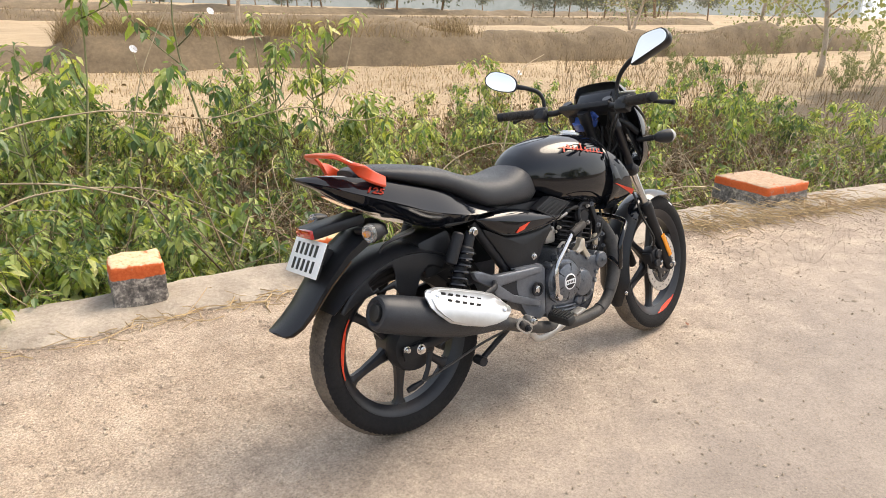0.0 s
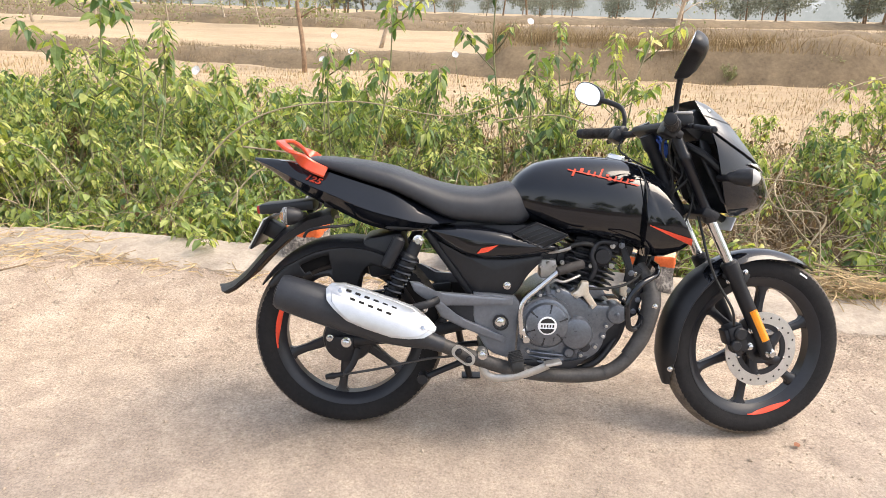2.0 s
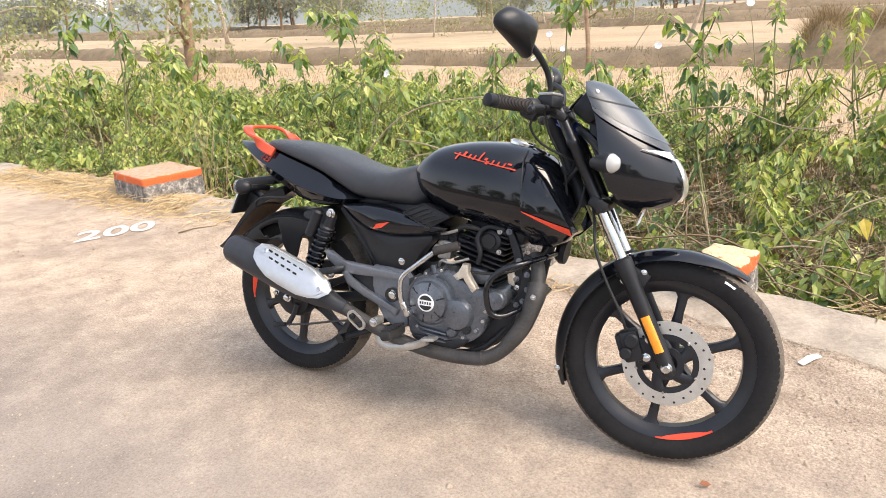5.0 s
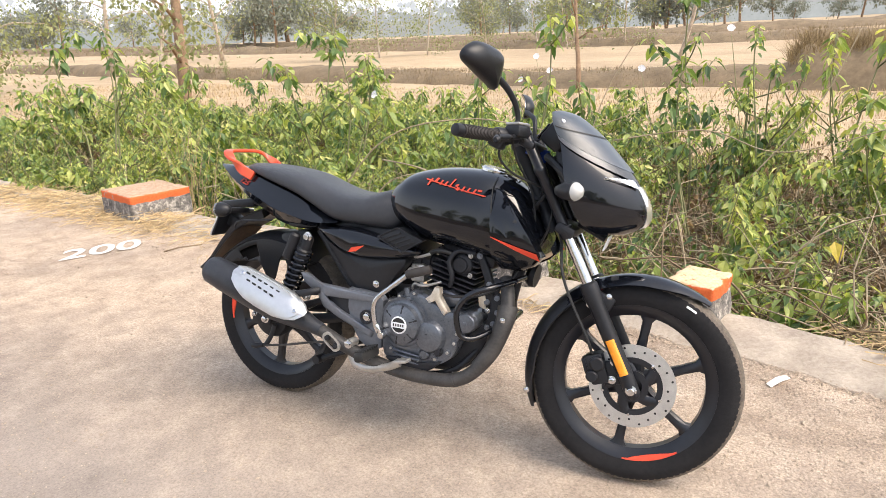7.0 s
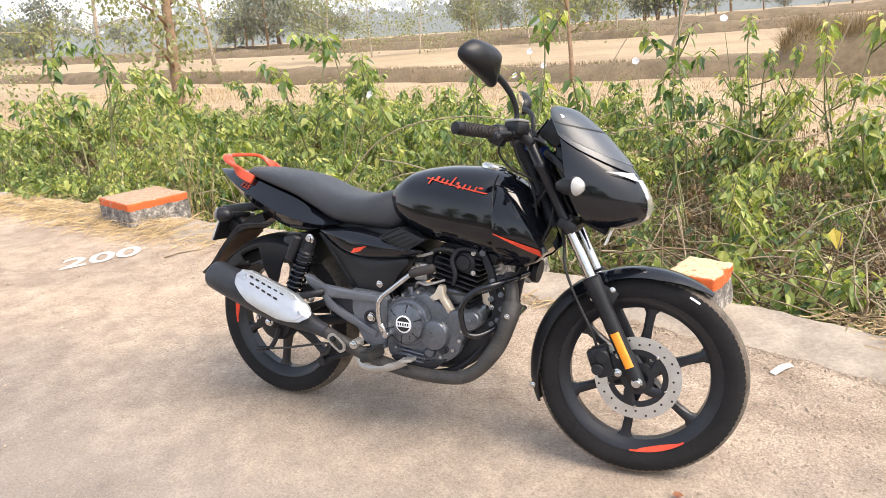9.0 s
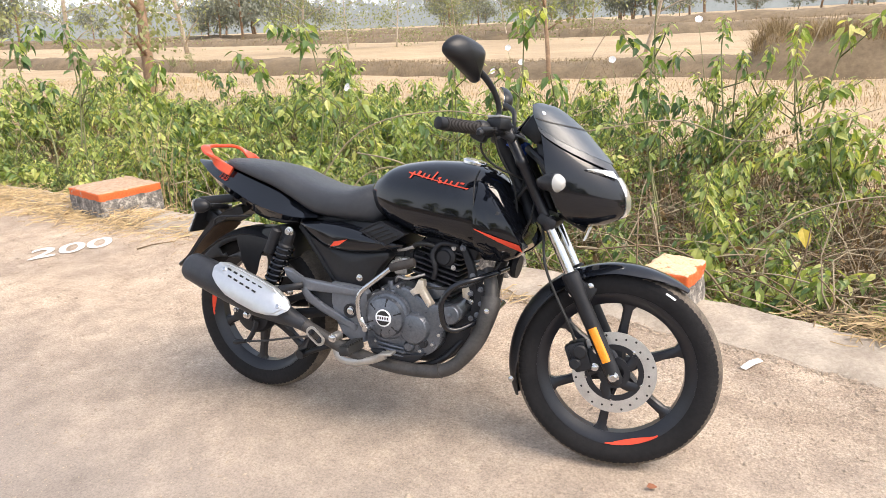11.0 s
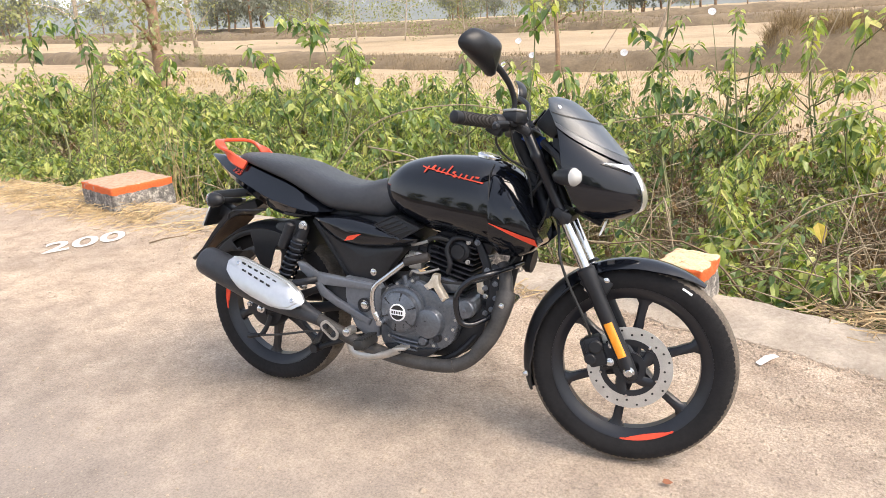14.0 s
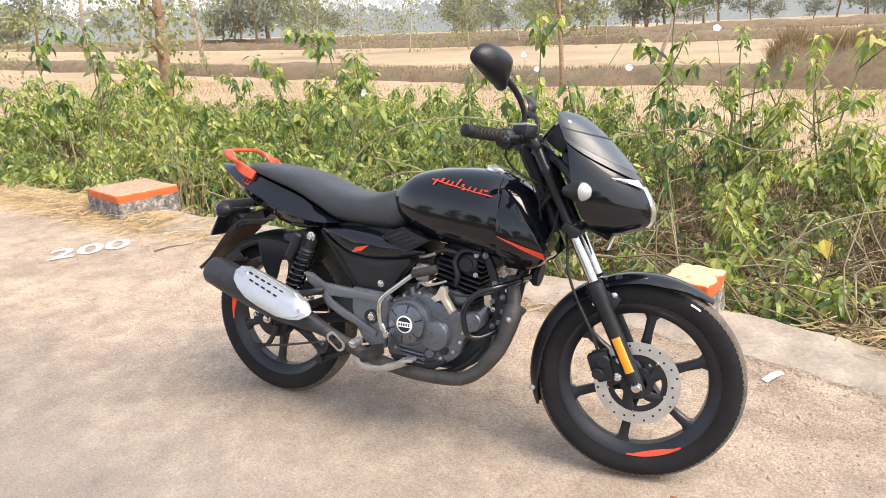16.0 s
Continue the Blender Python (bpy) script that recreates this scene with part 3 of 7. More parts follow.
def part(name, shape, material, parent=bike, label="", front=False, smooth=True, sharp=40):
    """Links a shape as one mesh object under a thing or a part; front: it turns with the handlebar."""
    m = STEER if front else Matrix()
    me = bpy.data.meshes.new(name)
    me.from_pydata([tuple(m @ v) for v in shape.v], [], shape.f)
    me.materials.append(material)
    if smooth:
        me.polygons.foreach_set("use_smooth", [True] * len(me.polygons))
        me.set_sharp_from_angle(angle=radians(sharp))
    me.update()
    ob = new(name, me)
    ob.parent = parent
    if label:
        tagged(ob, label)
    return ob


def pair(name, shape, material, parent=bike, label="", front=False):
    """The right-hand part and its mirror image on the other side."""
    return part(name, shape, material, parent, label, front), part(name, shape.mirrored(), material, parent, label, front)


def curve(pts, x):
    """Smooth height over x through a few points."""
    xs, ys = [p[0] for p in pts], [p[1] for p in pts]
    n = len(xs)
    if x <= xs[0]:
        return ys[0]
    if x >= xs[-1]:
        return ys[-1]
    i = max(k for k in range(n - 1) if xs[k] <= x)
    h = xs[i + 1] - xs[i]
    def slope(k):
        if k == 0 or k == n - 1:
            j = min(k, n - 2)
            return (ys[j + 1] - ys[j]) / (xs[j + 1] - xs[j])
        return (ys[k + 1] - ys[k - 1]) / (xs[k + 1] - xs[k - 1])
    f = (x - xs[i]) / h
    return ys[i] * (2 * f ** 3 - 3 * f * f + 1) + slope(i) * h * (f ** 3 - 2 * f * f + f) + ys[i + 1] * (3 * f * f - 2 * f ** 3) + slope(i + 1) * h * (f ** 3 - f * f)


def hull(x0, x1, top, crease, bottom, width, n_top=2.4, n_bot=2.0, low=0.55, stations=40, seg=15):
    """A body lofted along x: widest along the crease, arched above and drawn in below."""
    rows = []
    for i in range(stations + 1):
        u = 0.5 - 0.5 * math.cos(math.pi * i / stations)
        x = x0 + (x1 - x0) * u
        zt, zb, w = curve(top, x), curve(bottom, x), curve(width, x)
        zc = min(max(curve(crease, x), zb + 0.002), zt - 0.002)
        ring = []
        for k in range(seg + 1):
            a = math.pi * k / seg
            c, s = math.cos(a), math.sin(a)
            ring.append(Vector((x, -w * math.copysign(abs(c) ** (2 / n_top), c), zc + (zt - zc) * s ** (2 / n_top))))
        for k in range(1, seg):
            a = math.pi * k / seg
            c, s = math.cos(a), math.sin(a)
            ring.append(Vector((x, w * math.copysign(abs(c) ** (2 / n_bot), c) * (1 - (1 - low) * s), zc - (zc - zb) * s ** (2 / n_bot))))
        rows.append(ring)
    return Shape().grid(rows, close_v=True, cap=True)


def pillow(outline, y, thick, bulge, steps=4, lean=0.0, z0=0.0, sharp_tip=False):
    """A moulded panel on the right side: outline in (x, z), standing proud with a rounded face. lean: how the face tips in with height."""
    n = len(outline)
    pts = []
    for i in range(n):
        a, b, c, d = (Vector((*outline[(i + k) % n], 0)) for k in (-1, 0, 1, 2))
        for k in range(steps):
            f = k / steps
            if sharp_tip:
                pts.append(b + (c - b) * f)
            else:
                pts.append(0.5 * (2 * b + (c - a) * f + (2 * a - 5 * b + 4 * c - d) * f * f + (3 * b - a - 3 * c + d) * f ** 3))
    cx, cz = sum(p.x for p in pts) / len(pts), sum(p.y for p in pts) / len(pts)
    rows = []
    for r, yy in ((1.0, -thick), (1.0, -0.25 * thick), (0.97, 0.0), (0.90, 0.35 * bulge), (0.72, 0.68 * bulge), (0.45, 0.90 * bulge), (0.02, bulge)):
        rows.append([Vector((cx + (p.x - cx) * r, y - yy + lean * (cz + (p.y - cz) * r - z0), cz + (p.y - cz) * r)) for p in pts])
    return Shape().grid(rows, close_v=True, cap=True)


def bolt(name, p, r, h, parent, material=None, axis=(0, -1, 0), front=False):
    a = Vector(axis).normalized()
    p = Vector(p)
    s = Shape().lathe(p - a * 0.004, p + a * h, [(0, r * 1.5), (0.25, r * 1.5), (0.3, r), (0.9, r), (1, r * 0.8)], 12)
    return part(name, s, material or M_CHROME, parent, front=front)


# wheels
def wheel(name, centre, R, half, hub_r, red, label, front):
    def ring(prof, seg=120, tread=False):
        rows = []
        for k in range(seg):
            a = 2 * math.pi * k / seg
            row = []
            for y, r in prof:
                if tread and r > R - 0.022:
                    ph = (a * 96 / (2 * math.pi) + abs(y) * 70) % 1.0
                    if 0.004 < abs(y) and ph < 0.30:
                        r -= 0.0022
                row.append(centre + Vector((math.cos(a) * r, y, math.sin(a) * r)))
            rows.append(row)
        return Shape().grid(rows, close_u=True, close_v=True)
    rr = R - 0.080
    h = half
    rim_prof = [(-h * .78, rr + .004), (-h * .82, rr + .010), (-h * .70, rr + .011), (-h * .62, rr - .004), (-.012, rr - .010), (.012, rr - .010), (h * .62, rr - .004), (h * .70, rr + .011), (h * .82, rr + .010), (h * .78, rr + .004), (h * .60, rr - .009), (.016, rr - .022), (-.016, rr - .022), (-h * .60, rr - .009)]
    s = ring(rim_prof, 96)
    s.lathe(centre + Vector((0, -h * .75, 0)), centre + Vector((0, h * .75, 0)), [(0, hub_r * .6), (0.1, hub_r), (0.9, hub_r), (1, hub_r * .6)], 32)
    w = part(name, s, M_RIM, label=label, front=front)
    for k in range(6):
        a = radians(82 + 60 * k)
        d, t = Vector((math.cos(a), 0, math.sin(a))), Vector((-math.sin(a), 0, math.cos(a)))
        rows = []
        for u, wd, th in ((0.0, 0.026, 0.020), (0.25, 0.017, 0.017), (0.65, 0.0125, 0.014), (0.9, 0.014, 0.014), (1.0, 0.026, 0.015)):
            c = centre + d * (hub_r * 0.8 + (rr - 0.020 - hub_r * 0.8) * u)
            rows.append([c + t * wd * px + Vector((0, th * py, 0)) for px, py in ((-1, -.55), (-.55, -1), (.55, -1), (1, -.55), (1, .55), (.55, 1), (-.55, 1), (-1, .55))])
        part("spoke", Shape().grid(rows, close_v=True, cap=True), M_RIM, w, front=front)
    half_prof = [(h * .74, rr + .006), (h * .93, rr + .022), (h * 1.0, rr + .040), (h * .97, rr + .053), (h * .90, R - .0205), (h * .84, R - .0145), (h * .70, R - .0085), (h * .5, R - .004), (h * .25, R - .001)]
    prof = [(-y, r) for y, r in half_prof] + [(0, R)] + list(reversed(half_prof)) + [(h * .6, rr + .008), (-h * .6, rr + .008)]
    part("tyre", ring(prof, 672, True), M_RUBBER, w, "black rubber tyre with dusty worn tread", front, sharp=30)
    ty = w.children[-1].data
    ty.materials.append(M_TREAD)
    cw = (STEER if front else Matrix()) @ centre
    ay = (STEER.to_3x3() if front else Matrix.Identity(3)) @ Vector((0, 1, 0))
    for pl in ty.polygons:
        d = pl.center - cw
        if (d - ay * d.dot(ay)).length > R - 0.017:
            pl.material_index = 1
    st = Shape()
    for side in (-1, 1):
        rows = []
        for k in range(15):
            a = radians(red[0] + (red[1] - red[0]) * k / 14)
            wd = 0.0145 * math.sin(math.pi * (0.03 + 0.94 * k / 14))
            rows.append([centre + Vector((math.cos(a) * r, side * (h * yy), math.sin(a) * r)) for r, yy in ((rr + .008 - wd, .60), (rr + .008 - wd, .72), (rr + .004, .84), (rr + .0085, .86), (rr + .0085, .70))])
        st.grid(rows, close_v=True, cap=True)
    part("rim_stripe", st, M_DECAL, w, "red stripe on the rim", front)
    return w


def sidewall_mark(w, centre, R, half, a0):
    """A short white paint mark on the tyre's wall."""
    rows = []
    for k in range(7):
        a = radians(a0 + 6.5 * k / 6)
        rows.append([centre + Vector((math.cos(a) * r, -half * yy, math.sin(a) * r)) for r, yy in ((R - 0.029, 1.0), (R - 0.029, 1.025), (R - 0.0235, 0.975), (R - 0.0235, 0.95))])
    part("sidewall_mark", Shape().grid(rows, close_v=True, cap=True), M_PLATE, w, "short white mark on the tyre wall", True)


rw = wheel("rear_wheel", AXLE_R, 0.306, 0.050, 0.072, (146, 192), "black six-spoke alloy rear wheel", False)
fw = wheel("front_wheel", AXLE_F, 0.299, 0.042, 0.040, (-93, -53), "black six-spoke alloy front wheel", True)

sidewall_mark(fw, AXLE_F, 0.299, 0.042, 56)

# brake disc, its carrier and the caliper
def ring_plate(c, y0, y1, r0, r1, seg=64):
    rows = []
    for k in range(seg):
        a = 2 * math.pi * k / seg
        rows.append([c + Vector((math.cos(a) * r, y, math.sin(a) * r)) for r, y in ((r0, y0), (r1, y0), (r1, y1), (r0, y1))])
    return Shape().grid(rows, close_u=True, close_v=True)


disc = part("brake_disc", ring_plate(AXLE_F, -0.059, -0.055, 0.080, 0.120), M_DISC, fw, "drilled steel front brake disc", True)
for k in range(24):
    a, r = 2 * math.pi * k / 24, (0.097, 0.111, 0.104)[k % 3]
    p = AXLE_F + Vector((math.cos(a) * r, -0.0596, math.sin(a) * r))
    part("disc_hole", Shape().lathe(p, p + Vector((0, 0.003, 0)), [(0, 0.0034), (1, 0.0034)], 8), M_INK, disc, front=True)
car = ring_plate(AXLE_F, -0.062, -0.052, 0.028, 0.046)
car.grid([[AXLE_F + Vector((math.cos(2 * math.pi * k / 48) * r, y, math.sin(2 * math.pi * k / 48) * r)) for r, y in ((0.068, -0.060), (0.084, -0.0605), (0.084, -0.054), (0.068, -0.054))] for k in range(48)], close_u=True, close_v=True)
for k in range(5):
    a = 2 * math.pi * k / 5 + 0.4
    d = Vector((math.cos(a), 0, math.sin(a)))
    e = Vector((math.cos(a + 0.35), 0, math.sin(a + 0.35)))
    car.tube([AXLE_F + d * 0.040 + Vector((0, -0.057, 0)), AXLE_F + (d + e) * 0.030 + Vector((0, -0.057, 0)), AXLE_F + e * 0.078 + Vector((0, -0.057, 0))], 0.0150, 8, 3, 0.35)
part("disc_carrier", car, M_RIM, fw, front=True)
for k in range(5):
    a = 2 * math.pi * k / 5 + 0.9
    bolt("carrier_bolt", AXLE_F + Vector((math.cos(a) * 0.082, -0.061, math.sin(a) * 0.082)), 0.004, 0.006, fw, front=True)
cal = Shape().box(AXLE_F + Vector((-0.098, -0.066, 0.042)), (0.052, 0.052, 0.088), Matrix.Rotation(radians(-20), 3, "Y"), 0.008)
cal.lathe(AXLE_F + Vector((-0.098, -0.090, 0.060)), AXLE_F + Vector((-0.098, -0.104, 0.060)), [(0, 0.021), (0.7, 0.021), (1, 0.016)], 18)
cal.lathe(AXLE_F + Vector((-0.110, -0.090, 0.022)), AXLE_F + Vector((-0.110, -0.102, 0.022)), [(0, 0.017), (0.7, 0.017), (1, 0.013)], 18)
cal.box(AXLE_F + Vector((-0.058, -0.076, 0.035)), (0.05, 0.014, 0.07), Matrix.Rotation(radians(-15), 3, "Y"), 0.004)
cal.box(AXLE_F + Vector((-0.128, -0.066, 0.046)), (0.02, 0.04, 0.05), Matrix.Rotation(radians(-20), 3, "Y"), 0.005)
caliper = part("brake_caliper", cal, M_MATT, label="black hydraulic front brake caliper", front=True)
bolt("caliper_bolt", AXLE_F + Vector((-0.052, -0.084, 0.068)), 0.008, 0.008, caliper, front=True)
bolt("caliper_bolt", AXLE_F + Vector((-0.055, -0.084, 0.016)), 0.008, 0.008, caliper, front=True)


# front fork
def fork(z, side=-1, y=0.088, fwd=0.0):
    return Vector((AXLE_F.x - 0.508 * (z - AXLE_F.z) + fwd, side * y + AXLE_F.y * max(0, (0.75 - z) / 0.457), z))


for side in (-1, 1):
    leg = part("fork_leg", Shape().lathe(fork(0.545, side), fork(0.74, side), [(0, 0.0155), (1, 0.0155)], 24), M_CHROME, label="chrome fork tube with black slider", front=True)
    part("slider", Shape().lathe(fork(0.268, side), fork(0.578, side), [(0, 0.012), (0.03, 0.020), (0.12, 0.0215), (0.80, 0.0225), (0.86, 0.0255), (0.98, 0.0262), (1.0, 0.020)], 24), M_MATT, leg, "black painted fork slider", True)
    part("upper_tube", Shape().lathe(fork(0.70, side), fork(1.0, side), [(0, 0.018), (0.02, 0.0225), (0.10, 0.0225), (0.11, 0.0158), (0.60, 0.0158), (0.61, 0.0185), (0.66, 0.0185), (0.67, 0.0158), (0.94, 0.0158), (0.95, 0.0195), (1, 0.018)], 24), M_RIM, leg, front=True)
    bolt("axle_nut", AXLE_F + Vector((0, side * 0.106, 0)), 0.0105, 0.014, leg, axis=(0, side, 0), front=True)
    r0, r1 = fork(0.335, side, 0.113), fork(0.428, side, 0.113)
    part("reflector", Shape().tube([r0, r0.lerp(r1, 0.5), r1], 0.0125, 12, 3, 0.45), M_AMBER, leg, "amber side reflector", True)
part("fork_yoke", Shape().box((1.094, 0, 0.722), (0.058, 0.225, 0.034), Matrix.Rotation(radians(26), 3, "Y"), 0.01), M_MATT, label="black lower fork yoke", front=True)
yoke = part("top_yoke", Shape().box((0.955, 0, 0.968), (0.075, 0.225, 0.026), Matrix.Rotation(radians(26), 3, "Y"), 0.01), M_MATT, label="top yoke with wrapped key switch", front=True)
film = Shape()
for k in range(6):
    film.box((0.972 + 0.012 * math.sin(k * 2.1), 0.020 + 0.030 * math.cos(k * 1.9), 0.905 + 0.008 * k), (0.045, 0.05, 0.006), Euler((0.5 * math.sin(k), 0.9, k * 1.1)).to_matrix(), 0.001)
part("plastic_film", film, M_BLUE, yoke, "crumpled blue plastic film", True)
part("steering_stem", Shape().lathe((1.045, 0, 0.71), (0.925, 0, 0.96), [(0, 0.026), (0.15, 0.026), (0.2, 0.019), (0.8, 0.019), (0.85, 0.024), (1, 0.024)], 20), M_MATT)


# front mudguard
def guard(c, R, drop, a0, a1, half, thick=0.004, n=36, blunt=False):
    rows = []
    for k in range(n + 1):
        u = k / n
        a = radians(a0 + (a1 - a0) * u)
        w = half * (min(1, 0.90 + 2 * u) if blunt else min(1, 0.35 + 3.2 * u, 0.65 + 2.2 * (1 - u)))
        dd = drop * min(1, 0.3 + 2.5 * u)
        outer, inner = [], []
        for j in range(-7, 8):
            y = w * j / 7
            r = R - dd * abs(j / 7) ** 2.6
            outer.append(c + Vector((math.cos(a) * r, y, math.sin(a) * r)))
            inner.append(c + Vector((math.cos(a) * (r - thick), y * (1 - thick / half), math.sin(a) * (r - thick))))
        rows.append(outer + inner[::-1])
    return Shape().grid(rows, close_v=True, cap=True)


fg = part("front_mudguard", guard(AXLE_F, 0.318, 0.028, 53, 152, 0.062), M_GLOSS, label="gloss black front mudguard", front=True)
part("mudguard_flap", guard(AXLE_F, 0.319, 0.034, 203, 118, 0.066), M_SATIN, fg, "satin black mudguard extension", True)
for side in (-1, 1):
    br = Shape().box(AXLE_F + Vector((-0.110, side * 0.068, 0.238)), (0.085, 0.010, 0.05), Matrix.Rotation(radians(26), 3, "Y"), 0.006)
    b = part("mudguard_bracket", br, M_SATIN, fg, front=True)
    for dx, dz in ((-0.135, 0.222), (-0.082, 0.250)):
        bolt("bracket_bolt", AXLE_F + Vector((dx, side * 0.074, dz)), 0.006, 0.005, fg, axis=(0, side, 0), front=True)
bolt("flap_screw", AXLE_F + Vector((-0.302, -0.060, -0.06)), 0.006, 0.004, fg, front=True)


# headlamp fairing and windscreen: horizontal bows from the rear edges round the nose
CENTRE = [(0.0, 1.050, 1.066), (0.12, 1.095, 1.052), (0.28, 1.165, 0.998), (0.42, 1.222, 0.938), (0.55, 1.268, 0.885), (0.68, 1.305, 0.832), (0.80, 1.322, 0.785), (0.90, 1.312, 0.745), (1.0, 1.262, 0.718)]
REAR = [(0.0, 1.030, 1.056, 0.082), (0.12, 1.038, 1.022, 0.106), (0.28, 1.066, 0.966, 0.128), (0.42, 1.078, 0.920, 0.142), (0.55, 1.086, 0.875, 0.148), (0.68, 1.098, 0.826, 0.146), (0.80, 1.118, 0.776, 0.132), (0.90, 1.142, 0.740, 0.108), (1.0, 1.176, 0.716, 0.075)]


def nose(v, a, off=0.0):
    """The fairing's skin: v from screen top to chin, a from -90 (right edge) to 90."""
    xc, zc = curve([(p[0], p[1]) for p in CENTRE], v), curve([(p[0], p[2]) for p in CENTRE], v)
    xr, zr, w = (curve([(p[0], p[i]) for p in REAR], v) for i in (1, 2, 3))
    c, s = math.cos(radians(a)), math.sin(radians(a))
    k = c ** 1.25
    return Vector((xr + (xc - xr + off) * k, (w + off) * math.copysign(abs(s) ** 0.92, s), zr + (zc - zr) * k))


def skin(v0, v1, a0, a1, off, thick, nv=18, na=28):
    rows = []
    for i in range(nv + 1):
        o, q = [], []
        for j in range(na + 1):
            a = a0 + (a1 - a0) * j / na
            lo, hi = (f(a) if callable(f) else f for f in (v0, v1))
            v = lo + (hi - lo) * i / nv
            o.append(nose(v, a, off))
            q.append(nose(v, a, off - thick))
        rows.append(o + q[::-1])
    return Shape().grid(rows, close_v=True, cap=True)


def wedge(v0, v1, v2, a0, a1, off):
    """A slim lamp on the fairing that runs out to a point at v2."""
    rows = []
    for j in range(13):
        u = j / 12
        a = a0 + (a1 - a0) * u
        lo, hi = v0 + (v2 - v0) * u, v1 + (v2 + 0.006 - v1) * u
        rows.append([nose(lo, a, off), nose((lo + hi) / 2, a, off + 0.001), nose(hi, a, off), nose(hi, a, off - 0.004), nose(lo, a, off - 0.004)])
    return Shape().grid(rows, close_v=True, cap=True)


def sweep(a):
    """The screen's lower edge, high at the sides and low over the lamp."""
    return 0.20 + 0.33 * math.cos(radians(a))


fairing = part("headlamp_fairing", skin(lambda a: sweep(a) - 0.06, 1.0, -90, 90, 0.0, 0.006, 26, 34), M_GLOSS, label="gloss black headlamp fairing", front=True)
part("windscreen", skin(0.0, sweep, -88, 88, 0.005, 0.004, 18, 30), M_SCREEN, fairing, "smoked plastic windscreen", True)
part("fairing_back", Shape().grid([[nose(v / 10, a, -0.008) * 1.0 + Vector((0.006, 0, 0)) for a in (-88, -45, 0, 45, 88)] for v in range(4, 11)]), M_SATIN, fairing, front=True)
part("fairing_shoulder", skin(lambda a: sweep(a) + 0.004, lambda a: sweep(a) + 0.045 + 0.03 * math.cos(radians(a)), -89, -14, 0.006, 0.008, 5, 26), M_BAND, fairing, "raised shoulder under the screen", True)
part("fairing_shoulder", skin(lambda a: sweep(a) + 0.004, lambda a: sweep(a) + 0.045 + 0.03 * math.cos(radians(a)), 14, 89, 0.006, 0.008, 5, 26), M_BAND, fairing, "raised shoulder under the screen", True)
pair("inner_panel", pillow([(1.050, 0.945), (1.078, 0.940), (1.100, 0.880), (1.122, 0.800), (1.140, 0.750), (1.120, 0.760), (1.085, 0.830), (1.056, 0.890)], -0.104, 0.006, 0.003, 3, 0.15, 0.85, True), M_SATIN, fairing, "black inner fairing panel", True)
lamp = part("headlamp", skin(0.62, 0.93, -19, 19, 0.003, 0.004, 14, 18), M_LENS, fairing, "clear headlamp lens", True)
part("lamp_bowl", skin(0.63, 0.92, -17, 17, -0.014, 0.004, 10, 14), M_LAMPIN, fairing, front=True)
for sg in (-1, 1):
    part("pilot_lamp", wedge(0.575, 0.635, 0.560, sg * 21, sg * 50, 0.008), M_LENS, fairing, "slim clear pilot lamp", True)
    part("pilot_bowl", wedge(0.585, 0.620, 0.570, sg * 22, sg * 38, 0.006), M_LAMPIN, fairing, front=True)
    part("fairing_crease", skin(lambda a: sweep(a) * 0.52 + 0.02, lambda a: sweep(a) * 0.52 + 0.032, sg * 6, sg * 84, 0.0062, 0.003, 3, 18), M_INK, fairing, front=True)
    sp = nose(0.14, sg * 62, 0.004)
    bolt("screen_screw", sp, 0.0055, 0.004, fairing, axis=(0.5, sg, 0.35), front=True)
    part("fairing_stay", Shape().tube([(1.02, sg * 0.06, 0.93), (1.06, sg * 0.10, 0.90), (1.10, sg * 0.125, 0.86)], 0.012, 8), M_SATIN, fairing, front=True)
    # front indicators
    e0, e1 = Vector(us(1.098, -0.190, 0.846)), Vector(us(1.162, -0.218, 0.848))
    e0.y, e1.y = sg * abs(e0.y), sg * abs(e1.y)
    ind = part("front_indicator", Shape().lathe(e0, e1, [(0, 0.004), (0.1, 0.013), (0.4, 0.022), (0.85, 0.0265), (0.95, 0.0265), (1, 0.024)], 20), M_SATIN, label="front indicator with clear lens", front=True)
    part("lens", Shape().lathe(e0.lerp(e1, 0.86), e0.lerp(e1, 1.30), [(0, 0.0255), (0.4, 0.0245), (0.8, 0.016), (1, 0.002)], 20), M_CLEAR, ind, "clear lens", True)
    part("reflector_bowl", Shape().lathe(e0.lerp(e1, 0.82), e0.lerp(e1, 1.02), [(0, 0.008), (0.3, 0.018), (1, 0.0245), (0.9, 0.0235), (0.35, 0.012)], 20), M_LAMPIN, ind, front=True)
    part("stalk", Shape().tube([(e0.x + 0.03, e0.y, e0.z), (e0.x + 0.028, sg * 0.16, e0.z - 0.002), (e0.x + 0.025, sg * 0.125, e0.z - 0.004)], 0.011, 10), M_SATIN, ind, front=True)
part("front_plate", Shape().box((1.205, 0, 0.688), (0.004, 0.10, 0.045), Matrix.Rotation(radians(20), 3, "Y"), 0.001), M_PLATE, fairing, "white front number plate seen edge-on", True)
part("plate_bracket", Shape().tube([(1.12, 0, 0.74), (1.17, 0, 0.715), (1.20, 0, 0.70)], 0.012, 8), M_MATT, fairing, front=True)
cl = part("instrument_panel", Shape().box((1.045, 0, 0.988), (0.075, 0.17, 0.075), Matrix.Rotation(radians(38), 3, "Y"), 0.014), M_SATIN, label="black instrument panel behind the screen", front=True)
part("dial_glass", Shape().box((1.004, 0, 1.003), (0.004, 0.14, 0.055), Matrix.Rotation(radians(38), 3, "Y"), 0.0015), M_GLOSS, cl, front=True)

